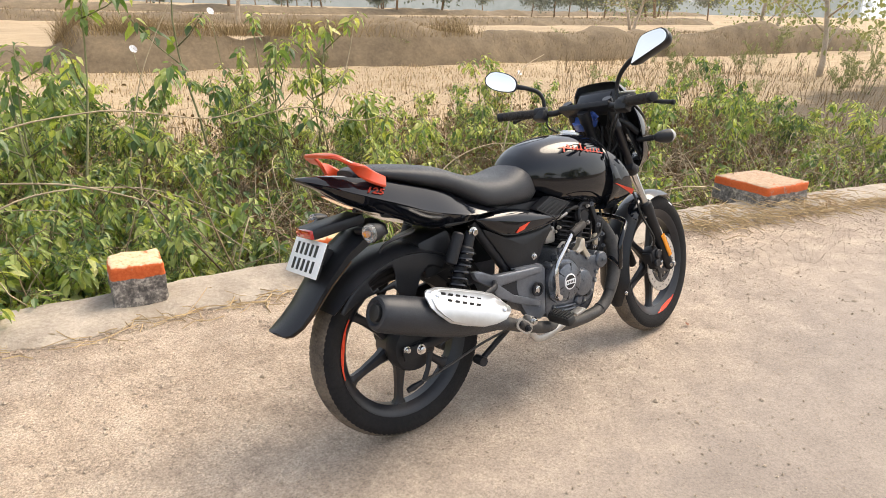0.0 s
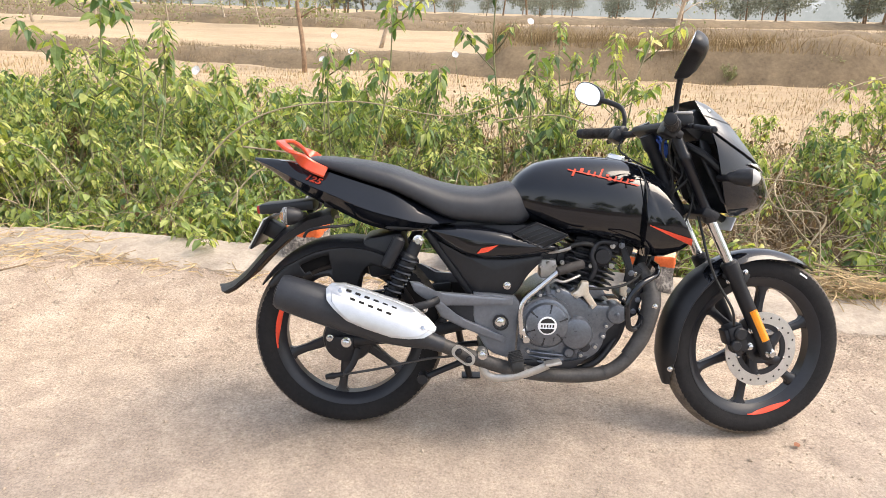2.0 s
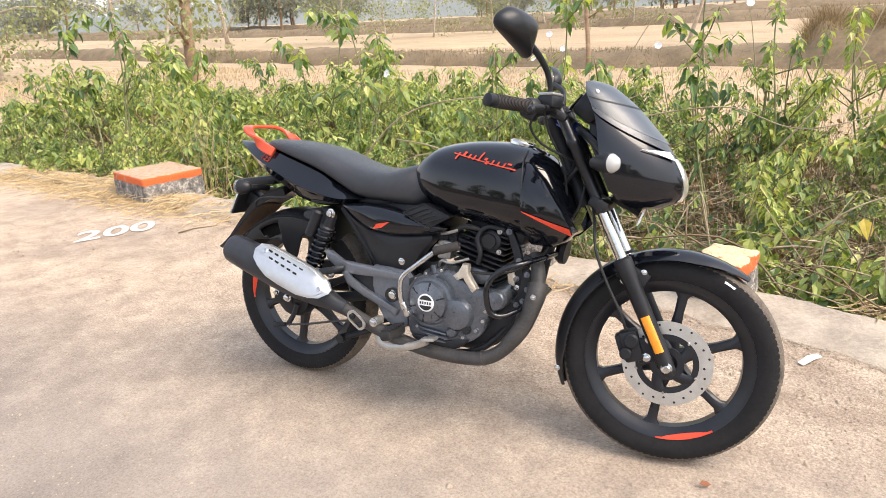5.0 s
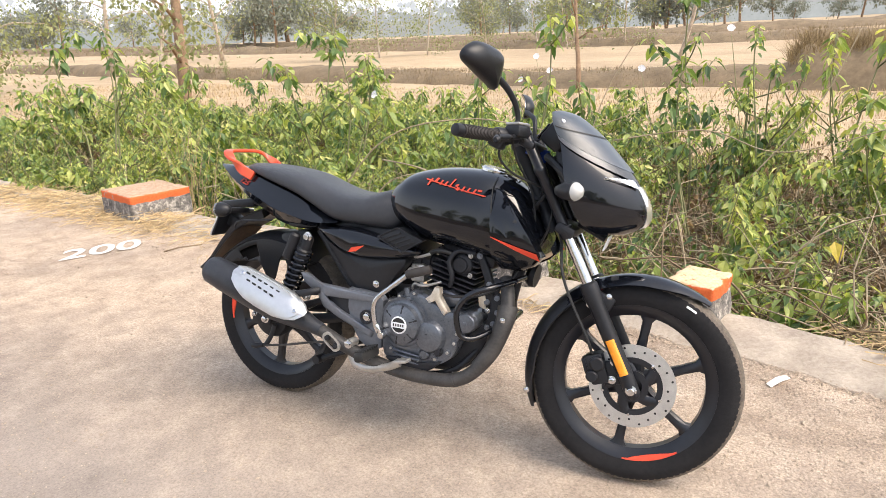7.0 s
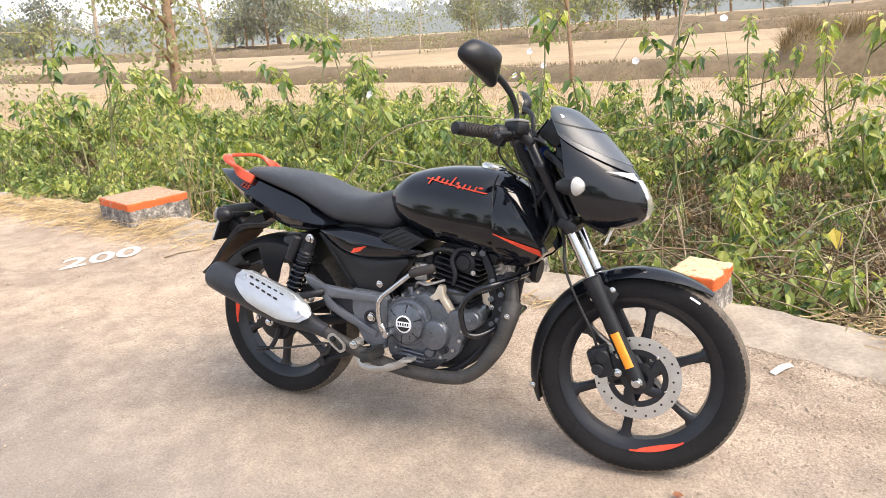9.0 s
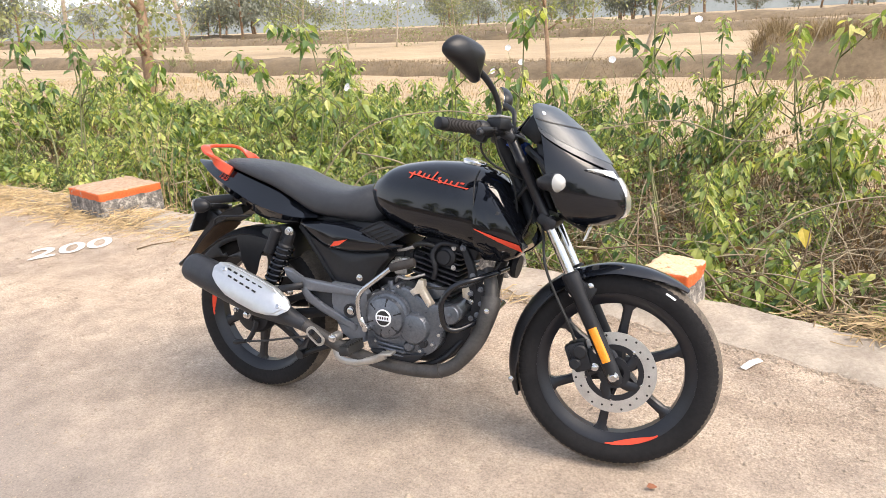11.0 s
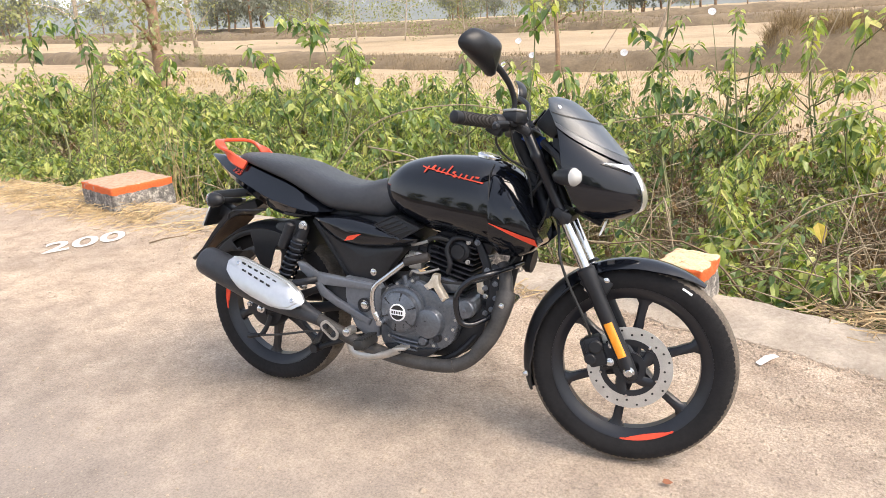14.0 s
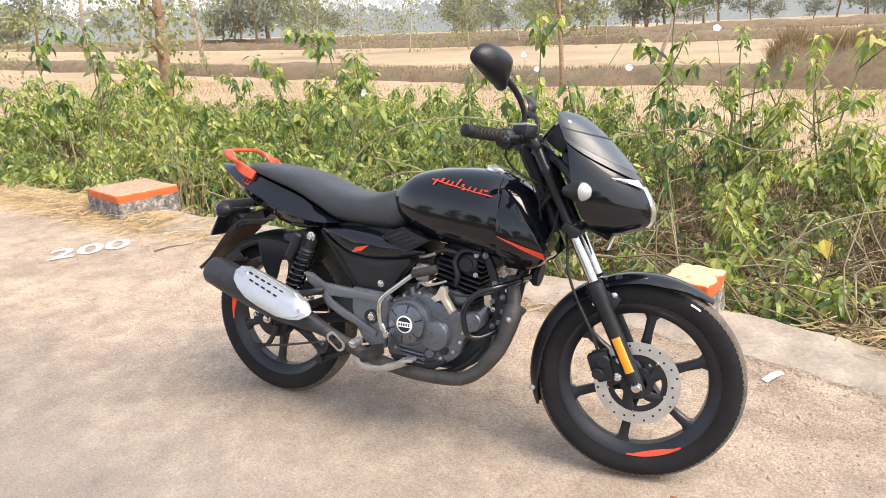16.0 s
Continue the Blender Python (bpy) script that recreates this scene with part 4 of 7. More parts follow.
# handlebar, grips, levers, switchgear
GE, GI = Vector(us(0.872, -0.338, 0.998)), Vector(us(0.925, -0.208, 0.988))
bars = part("handlebar", Shape().tube([GE.lerp(GI, 0.03), GI, GI + Vector((0.028, 0.075, -0.008)), (0.948, -0.085, 0.985)], 0.0115, 14), M_MATT, label="black clip-on handlebar", front=True)
part("handlebar_half", Shape().tube([GE.lerp(GI, 0.03), GI, GI + Vector((0.028, 0.075, -0.008)), (0.948, -0.085, 0.985)], 0.0115, 14).mirrored(), M_MATT, bars, front=True)
gdir = (GI - GE).normalized()
ribs = [(0, 0.0145), (0.02, 0.018)]
for k in range(22):
    u = 0.04 + 0.92 * k / 22
    ribs += [(u, 0.0182), (u + 0.018, 0.0182), (u + 0.020, 0.0165), (u + 0.038, 0.0165)]
ribs += [(0.97, 0.019), (1, 0.019)]
g = Shape().lathe(GE + gdir * 0.012, GI, ribs, 22)
pair("grip", g, M_GRIP, bars, "ribbed rubber grip", True)
pair("bar_end", Shape().lathe(GE - gdir * 0.014, GE + gdir * 0.016, [(0, 0.010), (0.12, 0.0165), (0.6, 0.0175), (1, 0.015)], 20), M_MATT, bars, front=True)
sw = Shape().lathe(GI - gdir * 0.002, GI + gdir * 0.05, [(0, 0.021), (0.1, 0.024), (0.9, 0.024), (1, 0.018)], 18).box(GI + gdir * 0.03 + Vector((-0.012, 0, -0.012)), (0.045, 0.05, 0.042), Matrix.Rotation(radians(25), 3, "Y"), 0.009)
pair("switchgear", sw, M_SATIN, bars, front=True)
mc = Shape().box(GI + gdir * 0.035 + Vector((0.035, 0.01, 0.016)), (0.05, 0.062, 0.034), Matrix.Rotation(radians(-20), 3, "Z"), 0.008)
part("brake_reservoir", mc, M_SATIN, bars, "brake fluid reservoir", True)
mcl = Shape().box(GI + gdir * 0.035 + Vector((0.035, 0.012, 0.036)), (0.046, 0.058, 0.008), Matrix.Rotation(radians(-20), 3, "Z"), 0.003)
part("reservoir_lid", mcl, M_ALLOY, bars, front=True)
lv = Shape().tube([GI + gdir * 0.045 + Vector((0.035, 0, 0)), GI + Vector((0.045, -0.02, -0.004)), GE + gdir * 0.05 + Vector((0.07, 0, -0.012)), Vector(us(0.985, -0.342, 0.975))], 0.0075, 10, 5, 0.8)
lv.lathe(Vector(us(0.985, -0.336, 0.975)), Vector(us(0.983, -0.352, 0.975)), [(0, 0.006), (0.3, 0.0095), (0.7, 0.0095), (1, 0.006)], 12)
pair("lever", lv, M_MATT, bars, "black hand lever", True)


# mirrors
def mirror_head(glass=False, c=None):
    turn = UNSTEER.to_3x3() @ bike.matrix_world.to_3x3().inverted()
    own = c is None
    c = c or Vector(us(0.916, -0.300, 1.172))
    back = Vector((-0.80, 0.58, 0.14)).normalized()
    right = Vector((-0.58, -0.80, 0.18))
    right = (right - back * right.dot(back)).normalized()
    if own:
        back = (turn @ Vector((-0.90, 0.31, 0.29))).normalized()
        right = turn @ Vector((-0.10, -0.94, 0.28))
        right = (right - back * right.dot(back)).normalized()
    else:
        back, right = turn @ Vector((-0.85, -0.50, 0.17)), turn @ Vector((-0.45, 0.86, 0.15))
        back.y, right.y = -back.y, -right.y
        back.normalize()
        right = (right - back * right.dot(back)).normalized()
    up = right.cross(back) * -1
    up = up if up.z > 0 else -up
    out = [(-0.080, -0.060), (-0.045, -0.052), (0.030, -0.034), (0.082, -0.018), (0.090, 0.006), (0.072, 0.032), (0.045, 0.048), (-0.010, 0.053), (-0.048, 0.047), (-0.064, 0.020), (-0.076, -0.030)]
    if not own:
        out = [(-0.078, -0.030), (-0.030, -0.045), (0.030, -0.046), (0.075, -0.030), (0.088, 0.0), (0.070, 0.032), (0.030, 0.046), (-0.030, 0.044), (-0.070, 0.028), (-0.086, 0.0)]
    pts = []
    n = len(out)
    for i in range(n):
        a, b, cc, d = (Vector((*out[(i + k) % n], 0)) for k in (-1, 0, 1, 2))
        for k in range(5):
            f = k / 5
            pts.append(0.5 * (2 * b + (cc - a) * f + (2 * a - 5 * b + 4 * cc - d) * f * f + (3 * b - a - 3 * cc + d) * f ** 3))
    if glass:
        rings = ((0.93, 0.0015), (0.93, 0.0055), (0.5, 0.0062), (0.01, 0.0065))
    else:
        rings = ((0.95, 0.003), (1.0, 0.004), (1.02, -0.002), (0.97, -0.012), (0.82, -0.024), (0.5, -0.033), (0.01, -0.036))
    kx_, ky_, kd = (0.98, 0.86, 1.25) if own else (0.80, 0.80, 1.0)
    rows = [[c + right * p.x * r * kx_ + up * p.y * r * ky_ + back * (t if t > 0 else t * kd) for p in pts] for r, t in rings]
    return Shape().grid(rows, close_v=True, cap=True)


stem = Shape().tube([us(0.955, -0.145, 0.995), us(0.960, -0.130, 1.035), us(0.955, -0.148, 1.080), us(0.944, -0.190, 1.118), us(0.934, -0.240, 1.142)], 0.0065, 10, 5, 1.0, 0.010)
stem.lathe(us(0.953, -0.150, 0.985), us(0.959, -0.133, 1.03), [(0, 0.010), (0.6, 0.010), (1, 0.007)], 12)
lm = Vector(us(0.812, 0.322, 1.100))
lm.y = -lm.y
lstem = Shape().tube([(v[0], -v[1], v[2]) for v in (us(0.905, 0.180, 0.972), us(0.905, 0.185, 1.02), us(0.895, 0.205, 1.05), us(0.865, 0.240, 1.068), us(0.845, 0.265, 1.075))], 0.0065, 10, 5, 1.0, 0.010)
for sh, gl, stm in ((mirror_head(), mirror_head(True), stem), (mirror_head(False, lm).mirrored(), mirror_head(True, lm).mirrored(), lstem.mirrored())):
    mi = part("rear_view_mirror", sh, M_SATIN, label="black rear-view mirror on a curved stalk", front=True, sharp=60)
    part("mirror_glass", gl, M_MIRROR, mi, "mirror glass", True)
    part("stalk", stm, M_MATT, mi, front=True)

# tank
TANK_TOP = [(0.492, 0.790), (0.510, 0.816), (0.532, 0.838), (0.583, 0.867), (0.67, 0.885), (0.757, 0.890), (0.845, 0.884), (0.908, 0.866), (0.955, 0.836), (0.985, 0.790), (1.030, 0.700)]
TANK_CR = [(0.492, 0.760), (0.56, 0.752), (0.62, 0.742), (0.70, 0.736), (0.78, 0.726), (0.88, 0.715), (0.985, 0.68), (1.030, 0.655)]
TANK_BOT = [(0.492, 0.715), (0.56, 0.690), (0.62, 0.662), (0.68, 0.642), (0.75, 0.636), (0.83, 0.622), (0.91, 0.602), (0.985, 0.605), (1.030, 0.625)]
TANK_W = [(0.492, 0.060), (0.52, 0.090), (0.58, 0.120), (0.66, 0.140), (0.76, 0.152), (0.85, 0.148), (0.92, 0.130), (0.985, 0.112), (1.030, 0.095)]
tank = part("fuel_tank", hull(0.492, 1.030, TANK_TOP, TANK_CR, TANK_BOT, TANK_W, 2.5, 3.2, 0.80, 56, 22), M_GLOSS, label="gloss black fuel tank")
part("filler_cap", Shape().lathe((0.842, 0, 0.880), (0.845, 0, 0.893), [(0, 0.042), (0.6, 0.042), (0.8, 0.036), (1, 0.034)], 28), M_CHROME, tank, "flush chrome filler cap")
part("tank_seam", Shape().tube([(0.884, -0.070, 0.866), (0.888, -0.118, 0.835), (0.894, -0.141, 0.78), (0.899, -0.146, 0.71)], 0.0022, 6), M_INK, tank)


def on_tank(x, z, lift=0.0022):
    zt, zc, zb, w = curve(TANK_TOP, x), curve(TANK_CR, x), curve(TANK_BOT, x), curve(TANK_W, x)
    if z >= zc:
        s = min(1, ((z - zc) / (zt - zc)) ** 1.25)
        y = w * (1 - s * s) ** 0.4
    else:
        y = w * (1 - 0.2 * (zc - z) / (zc - zb))
    return Vector((x, -(y + lift), z + lift))


def decal(polys, surface, material, parent, name, label=""):
    """Flat shapes laid close on a curved skin, split finely so that they follow it."""
    s = Shape()
    for poly in polys:
        a, b, c, d = (Vector((*q, 0)) for q in poly)
        rows = []
        for i in range(9):
            l, r = a.lerp(b, i / 8), d.lerp(c, i / 8)
            rows.append([surface(*(l.lerp(r, j / 3)[:2])) for j in range(4)])
        s.grid(rows)
    part(name, s, material, parent, label)
    return part(name, s.mirrored(), material, parent, label)


# the red script on the tank, as slanting strokes along one line
strokes = [[(0.660, 0.8520), (0.760, 0.8335), (0.758, 0.8305), (0.664, 0.8480)], [(0.752, 0.8340), (0.874, 0.8105), (0.868, 0.8075), (0.754, 0.8310)]]
for u, wide, up_, dn in ((0.07, 0.030, 0.006, 0.014), (0.15, 0.050, 0.012, 0.001), (0.26, 0.030, 0.010, 0.003), (0.345, 0.030, 0.010, 0.003), (0.43, 0.028, 0.022, 0.003), (0.52, 0.045, 0.011, -0.004), (0.565, 0.045, 0.004, 0.005), (0.65, 0.030, 0.010, 0.004), (0.735, 0.030, 0.010, 0.003), (0.83, 0.030, 0.011, 0.003), (0.88, 0.060, 0.012, -0.007)):
    x, z = 0.664 + 0.200 * u, 0.850 - 0.0385 * u
    w = 0.2 * wide
    strokes.append([(x + up_ * 0.55, z + up_), (x + w + up_ * 0.55, z + up_ - w * 0.19), (x + w - dn * 0.55, z - dn - w * 0.19), (x - dn * 0.55, z - dn)])
decal(strokes, on_tank, M_DECAL, tank, "script_decal", "red script decal")

SHROUD = [(0.886, 0.842), (0.920, 0.822), (0.955, 0.788), (1.012, 0.712), (1.050, 0.645), (1.02, 0.612), (0.975, 0.590), (0.915, 0.592), (0.896, 0.64), (0.895, 0.72)]
FLANK = [(0.58, 0.082), (0.62, 0.120), (0.655, 0.146), (0.712, 0.155), (0.752, 0.149), (0.80, 0.128), (0.845, 0.094)]


def flank(x, z):
    """Half width of the shroud's face."""
    return curve(FLANK, z) - 0.085 * max(0.0, x - 0.89)


shape = pillow(SHROUD, 0.0, 0.045, 0.004, 4, sharp_tip=True)
for v in shape.v:
    v.y -= flank(v.x, v.z)
shr, shl = pair("tank_shroud", shape, M_GLOSS, label="gloss black tank shroud")


def on_shroud(x, z, lift=0.003):
    return Vector((x, -flank(x, z) - 0.0035 - lift, z))


for sh in (shr,):
    decal([[(0.903, 0.699), (0.975, 0.676), (0.975, 0.664), (0.903, 0.697)], [(0.975, 0.676), (1.040, 0.657), (1.046, 0.634), (0.975, 0.664)]], on_shroud, M_DECAL, sh, "shroud_stripe", "red stripe")
pair("shroud_vent", pillow([(0.945, 0.765), (0.968, 0.762), (0.982, 0.745), (0.968, 0.736), (0.947, 0.742)], -0.1395, 0.01, 0.006, 3, 0.42, 0.75), M_INK, shr)

# seat
SEAT_TOP = [(-0.125, 0.862), (-0.10, 0.869), (-0.02, 0.867), (0.063, 0.859), (0.148, 0.844), (0.235, 0.814), (0.322, 0.791), (0.409, 0.786), (0.46, 0.797), (0.503, 0.806), (0.55, 0.795), (0.605, 0.755)]
SEAT_BOT = [(-0.125, 0.842), (-0.06, 0.832), (0.07, 0.794), (0.154, 0.767), (0.238, 0.727), (0.306, 0.691), (0.374, 0.681), (0.492, 0.670), (0.527, 0.668), (0.56, 0.690), (0.605, 0.738)]
SEAT_CR = [(x, zb + 0.32 * (curve(SEAT_TOP, x) - zb)) for x, zb in SEAT_BOT]
SEAT_W = [(-0.125, 0.045), (-0.08, 0.085), (0.0, 0.112), (0.15, 0.130), (0.30, 0.134), (0.40, 0.130), (0.48, 0.118), (0.54, 0.10), (0.605, 0.065)]
seat = part("seat", hull(-0.125, 0.605, SEAT_TOP, SEAT_CR, SEAT_BOT, SEAT_W, 2.9, 3.0, 0.9, 60, 20), M_SEAT, label="long black grained dual seat")

# tail
TAIL_TOP = [(-0.285, 0.859), (-0.19, 0.853), (-0.12, 0.842), (-0.06, 0.829), (0.07, 0.792), (0.154, 0.765), (0.238, 0.726), (0.335, 0.694)]
TAIL_BOT = [(-0.285, 0.851), (-0.222, 0.818), (-0.181, 0.790), (-0.098, 0.746), (-0.014, 0.709), (0.07, 0.672), (0.155, 0.656), (0.248, 0.660), (0.335, 0.686)]
TAIL_W = [(-0.285, 0.018), (-0.24, 0.045), (-0.18, 0.075), (-0.10, 0.106), (0.0, 0.128), (0.12, 0.140), (0.24, 0.142), (0.335, 0.136)]
def tail_line(x):
    """Half section of the tail at x: under the seat, over the flank, round the crease and in below."""
    zt, zb, w = curve(TAIL_TOP, x), curve(TAIL_BOT, x), curve(TAIL_W, x)
    zc = zb + 0.42 * (zt - zb)
    k = min(1.0, w / 0.10)
    return [(0.0, zt + 0.004 * k), (w - 0.050 * k, zt + 0.004 * k), (w - 0.030 * k, zt), (w - 0.013 * k, zt + 0.45 * (zc - zt)), (w - 0.001 * k, zc + 0.12 * (zt - zc)), (w + 0.003 * k, zc), (w - 0.002 * k, zc - 0.12 * (zc - zb)), (w * 0.90, zc - 0.6 * (zc - zb)), (w * 0.74, zb), (0.0, zb)]


rows = []
for i in range(49):
    x = -0.285 + 0.62 * i / 48
    half = tail_line(x)
    rows.append([Vector((x, -y, z)) for y, z in half] + [Vector((x, y, z)) for y, z in half[-2:0:-1]])
tail = part("tail_panel", Shape().grid(rows, close_v=True, cap=True), M_GLOSS, label="gloss black tail cowl", sharp=38)


def on_tail(x, z, lift=0.003):
    half = tail_line(x)
    for (ya, za), (yb, zb) in zip(half[2:], half[3:]):
        if zb <= z <= za:
            return Vector((x, -(ya + (yb - ya) * (za - z) / max(1e-6, za - zb)) - lift, z + 0.5 * lift))
    return Vector((x, -half[2][0] - lift, z))


def letters(text, size, thick=0.0006):
    """Built-in lettering as loose vertices and faces in its own plane."""
    c = bpy.data.curves.new("letters", "FONT")
    c.body, c.size, c.extrude, c.shear, c.resolution_u, c.offset = text, size, thick, 0.25, 3, 0.0011
    o = bpy.data.objects.new("letters", c)
    me = bpy.data.meshes.new_from_object(o)
    v, f = [tuple(q.co) for q in me.vertices], [tuple(p.vertices) for p in me.polygons]
    bpy.data.objects.remove(o)
    bpy.data.meshes.remove(me)
    bpy.data.curves.remove(c)
    return v, f


BADGE = (-0.120, 0.803)
lv_, lf_ = letters("125", 0.036)
e = Vector((0.965, 0, -0.26)).normalized()
for sg in (-1, 1):
    s = Shape().add([on_tail(BADGE[0] + q[0] * e.x * 0.95 + q[1] * 0.25, BADGE[1] + q[0] * e.z + q[1] * 0.6) for q in lv_], lf_)
    part("number_badge", s if sg < 0 else s.mirrored(), M_DECAL, tail, "red number badge", smooth=False)
pair("tail_vent", pillow([(0.13, 0.672), (0.19, 0.672), (0.25, 0.676), (0.24, 0.666), (0.14, 0.662)], -0.125, 0.01, 0.003, 2), M_INK, tail)

rail = Shape()
gp = [(-0.055, -0.100, 0.824), (-0.10, -0.104, 0.845), (-0.150, -0.102, 0.880), (-0.182, -0.090, 0.903), (-0.194, -0.060, 0.910), (-0.197, 0.0, 0.911), (-0.194, 0.060, 0.910), (-0.182, 0.090, 0.903), (-0.150, 0.102, 0.880), (-0.10, 0.104, 0.845), (-0.055, 0.100, 0.824)]
path = smooth_path(gp, 6)
rows = []
for i, p in enumerate(path):
    t = (path[min(i + 1, len(path) - 1)] - path[max(i - 1, 0)]).normalized()
    side_f = abs(p.y) / 0.104
    wv = Vector((0.75, 0, -0.62)).lerp(Vector((1, 0, 0.15)), 1 - min(1, side_f ** 3)).normalized()
    wv = (wv - t * wv.dot(t)).normalized()
    nv = t.cross(wv)
    w, h = (0.0115 + 0.006 * side_f ** 2), 0.006
    rows.append([p + wv * w * a + nv * h * b for a, b in ((-1, -.5), (-.8, -1), (.8, -1), (1, -.5), (1, .5), (.8, 1), (-.8, 1), (-1, .5))])
rail.grid(rows, close_v=True, cap=True)
part("grab_rail", rail, M_RED, label="red-orange pillion grab rail")

# tail lamp, rear fender, plate, rear indicators
tl = part("tail_lamp", Shape().box((-0.185, 0, 0.712), (0.17, 0.10, 0.032), Matrix.Rotation(radians(-7), 3, "Y"), 0.009), M_SATIN, label="slim tail lamp housing")
part("lamp_lens", Shape().box((-0.268, 0, 0.702), (0.016, 0.094, 0.026), Matrix.Rotation(radians(-7), 3, "Y"), 0.005), M_TAIL, tl, "red tail lamp lens")
rows = []
for x, z, w, th in ((-0.05, 0.712, 0.055, 0.030), (-0.13, 0.685, 0.062, 0.028), (-0.20, 0.640, 0.062, 0.020), (-0.26, 0.578, 0.058, 0.014), (-0.32, 0.508, 0.056, 0.011), (-0.358, 0.474, 0.055, 0.009), (-0.385, 0.458, 0.050, 0.008), (-0.402, 0.454, 0.038, 0.007), (-0.411, 0.455, 0.016, 0.005)):
    n = Vector((-0.70, 0, 0.71)) if x < -0.1 else Vector((-0.3, 0, 0.95))
    ring = []
    for k in range(9):
        y = -1 + k / 4
        ring.append(Vector((x, y * w * 1.25, z)) - n * (0.015 * y * y))
    for k in range(9):
        y = 1 - k / 4
        ring.append(Vector((x, y * w * 1.19, z)) - n * (0.015 * y * y + th))
    rows.append(ring)
inner = [[q + Vector((0.0025, 0, -0.0025)) for q in r[9:]] for r in rows[2:8]]
fender = part("rear_fender", Shape().grid(rows, close_v=True, cap=True), M_SATIN, label="black plastic rear fender with plate holder")
part("fender_mud", Shape().grid([r + [q + Vector((0.001, 0, -0.001)) for q in reversed(r)] for r in inner], close_v=True, cap=True), M_MUD, fender, "mud-browned inner face")
pr = Matrix.Rotation(radians(27), 3, "Y")
pc = Vector((-0.270, 0.012, 0.633))
plate = part("number_plate", Shape().box(pc, (0.003, 0.190, 0.104), pr, 0.001), M_PLATE, fender, "white rear number plate with black characters")
part("plate_backing", Shape().box(pc + pr @ Vector((0.006, 0, 0)), (0.006, 0.184, 0.10), pr, 0.001).box((-0.235, 0, 0.636), (0.06, 0.05, 0.05), pr, 0.006), M_SATIN, fender)
bars_ = Shape()
for row, cnt, z in ((0, 5, 0.023), (1, 5, -0.023)):
    for k in range(cnt):
        p = pc + pr @ Vector((-0.0022, 0.062 - 0.0285 * k - 0.004 * row, z))
        bars_.box(p, (0.0012, 0.013, 0.034), pr, 0)
part("plate_bars", bars_, M_INK, plate)
for sg in (-1, 1):
    a, b = Vector((-0.110, sg * 0.158, 0.703)), Vector((-0.165, sg * 0.166, 0.700))
    ri = part("rear_indicator", Shape().lathe(a, b, [(0, 0.005), (0.12, 0.016), (0.45, 0.0245), (0.80, 0.0275), (0.86, 0.022)], 22), M_SATIN, label="rear indicator with clear lens")
    part("lens", Shape().lathe(a.lerp(b, 0.80), a.lerp(b, 1.22), [(0, 0.0262), (0.25, 0.0264), (0.55, 0.0245), (0.85, 0.014), (1, 0.002)], 22), M_LENS, ri, "clear lens")
    part("reflector_bowl", Shape().lathe(a.lerp(b, 0.78), a.lerp(b, 1.0), [(0, 0.008), (0.3, 0.018), (1, 0.0235), (0.9, 0.0225), (0.35, 0.012)], 20), M_LAMPIN, ri)
    part("bulb", Shape().lathe(a.lerp(b, 0.82), a.lerp(b, 1.22), [(0, 0.006), (0.4, 0.009), (0.8, 0.009), (1, 0.004)], 14), M_AMBER, ri, "amber bulb")
    part("stalk", Shape().tube([(-0.13, sg * 0.155, 0.700), (-0.13, sg * 0.10, 0.695), (-0.13, sg * 0.05, 0.69)], 0.011, 10, 3), M_SATIN, ri)
part("saree_rail", Shape().tube([(0.03, -0.10, 0.672), (0.0, -0.125, 0.670), (-0.06, -0.14, 0.666), (-0.10, -0.138, 0.655), (-0.115, -0.132, 0.635)], 0.0045, 8), M_MATT, label="thin black guard rail under the tail")

# hugger over the rear wheel: a broad shell with side cheeks, each with one window
hug = part("rear_hugger", guard(AXLE_R, 0.319, 0.024, 147, 62, 0.096, 0.004, 36, True), M_SATIN, label="black inner rear mudguard")
CHEEK_IN = [(60, 0.255), (76, 0.240), (84, 0.150), (98, 0.135), (104, 0.200), (112, 0.215), (124, 0.240), (136, 0.266), (146, 0.285)]
LAYERS = (0.135, 0.155, 0.175, 0.20, 0.228, 0.245, 0.262, 0.274, 0.286, 0.297)
ch = Shape()
NA = 84
for i in range(NA + 1):
    a = 145 - i
    for r in LAYERS:
        r = max(r, curve(CHEEK_IN, a))
        ch.v.append(AXLE_R + Vector((math.cos(radians(a)) * r, -0.090 + 0.016 * max(0, (0.26 - r) / 0.12), math.sin(radians(a)) * r)))
for i in range(NA):
    for j in range(len(LAYERS) - 1):
        a, r = 144.5 - i, (LAYERS[j] + LAYERS[j + 1]) / 2
        if LAYERS[j + 1] <= curve(CHEEK_IN, a):
            continue
        if (102 < a < 118 and 0.228 < r < 0.274) or (118 < a < 122 and 0.245 < r < 0.274):
            continue
        n0 = i * len(LAYERS) + j
        ch.f.append((n0, n0 + len(LAYERS), n0 + len(LAYERS) + 1, n0 + 1))
for ob in pair("hugger_cheek", ch, M_SATIN, hug):
    sm = ob.modifiers.new("thickness", "SOLIDIFY")
    sm.thickness, sm.offset = 0.004, 0
box_ = part("battery_tray", Shape().box((0.125, 0, 0.575), (0.13, 0.17, 0.13), Matrix.Rotation(radians(-12), 3, "Y"), 0.02), M_SATIN, label="black inner tray behind the shock absorber")

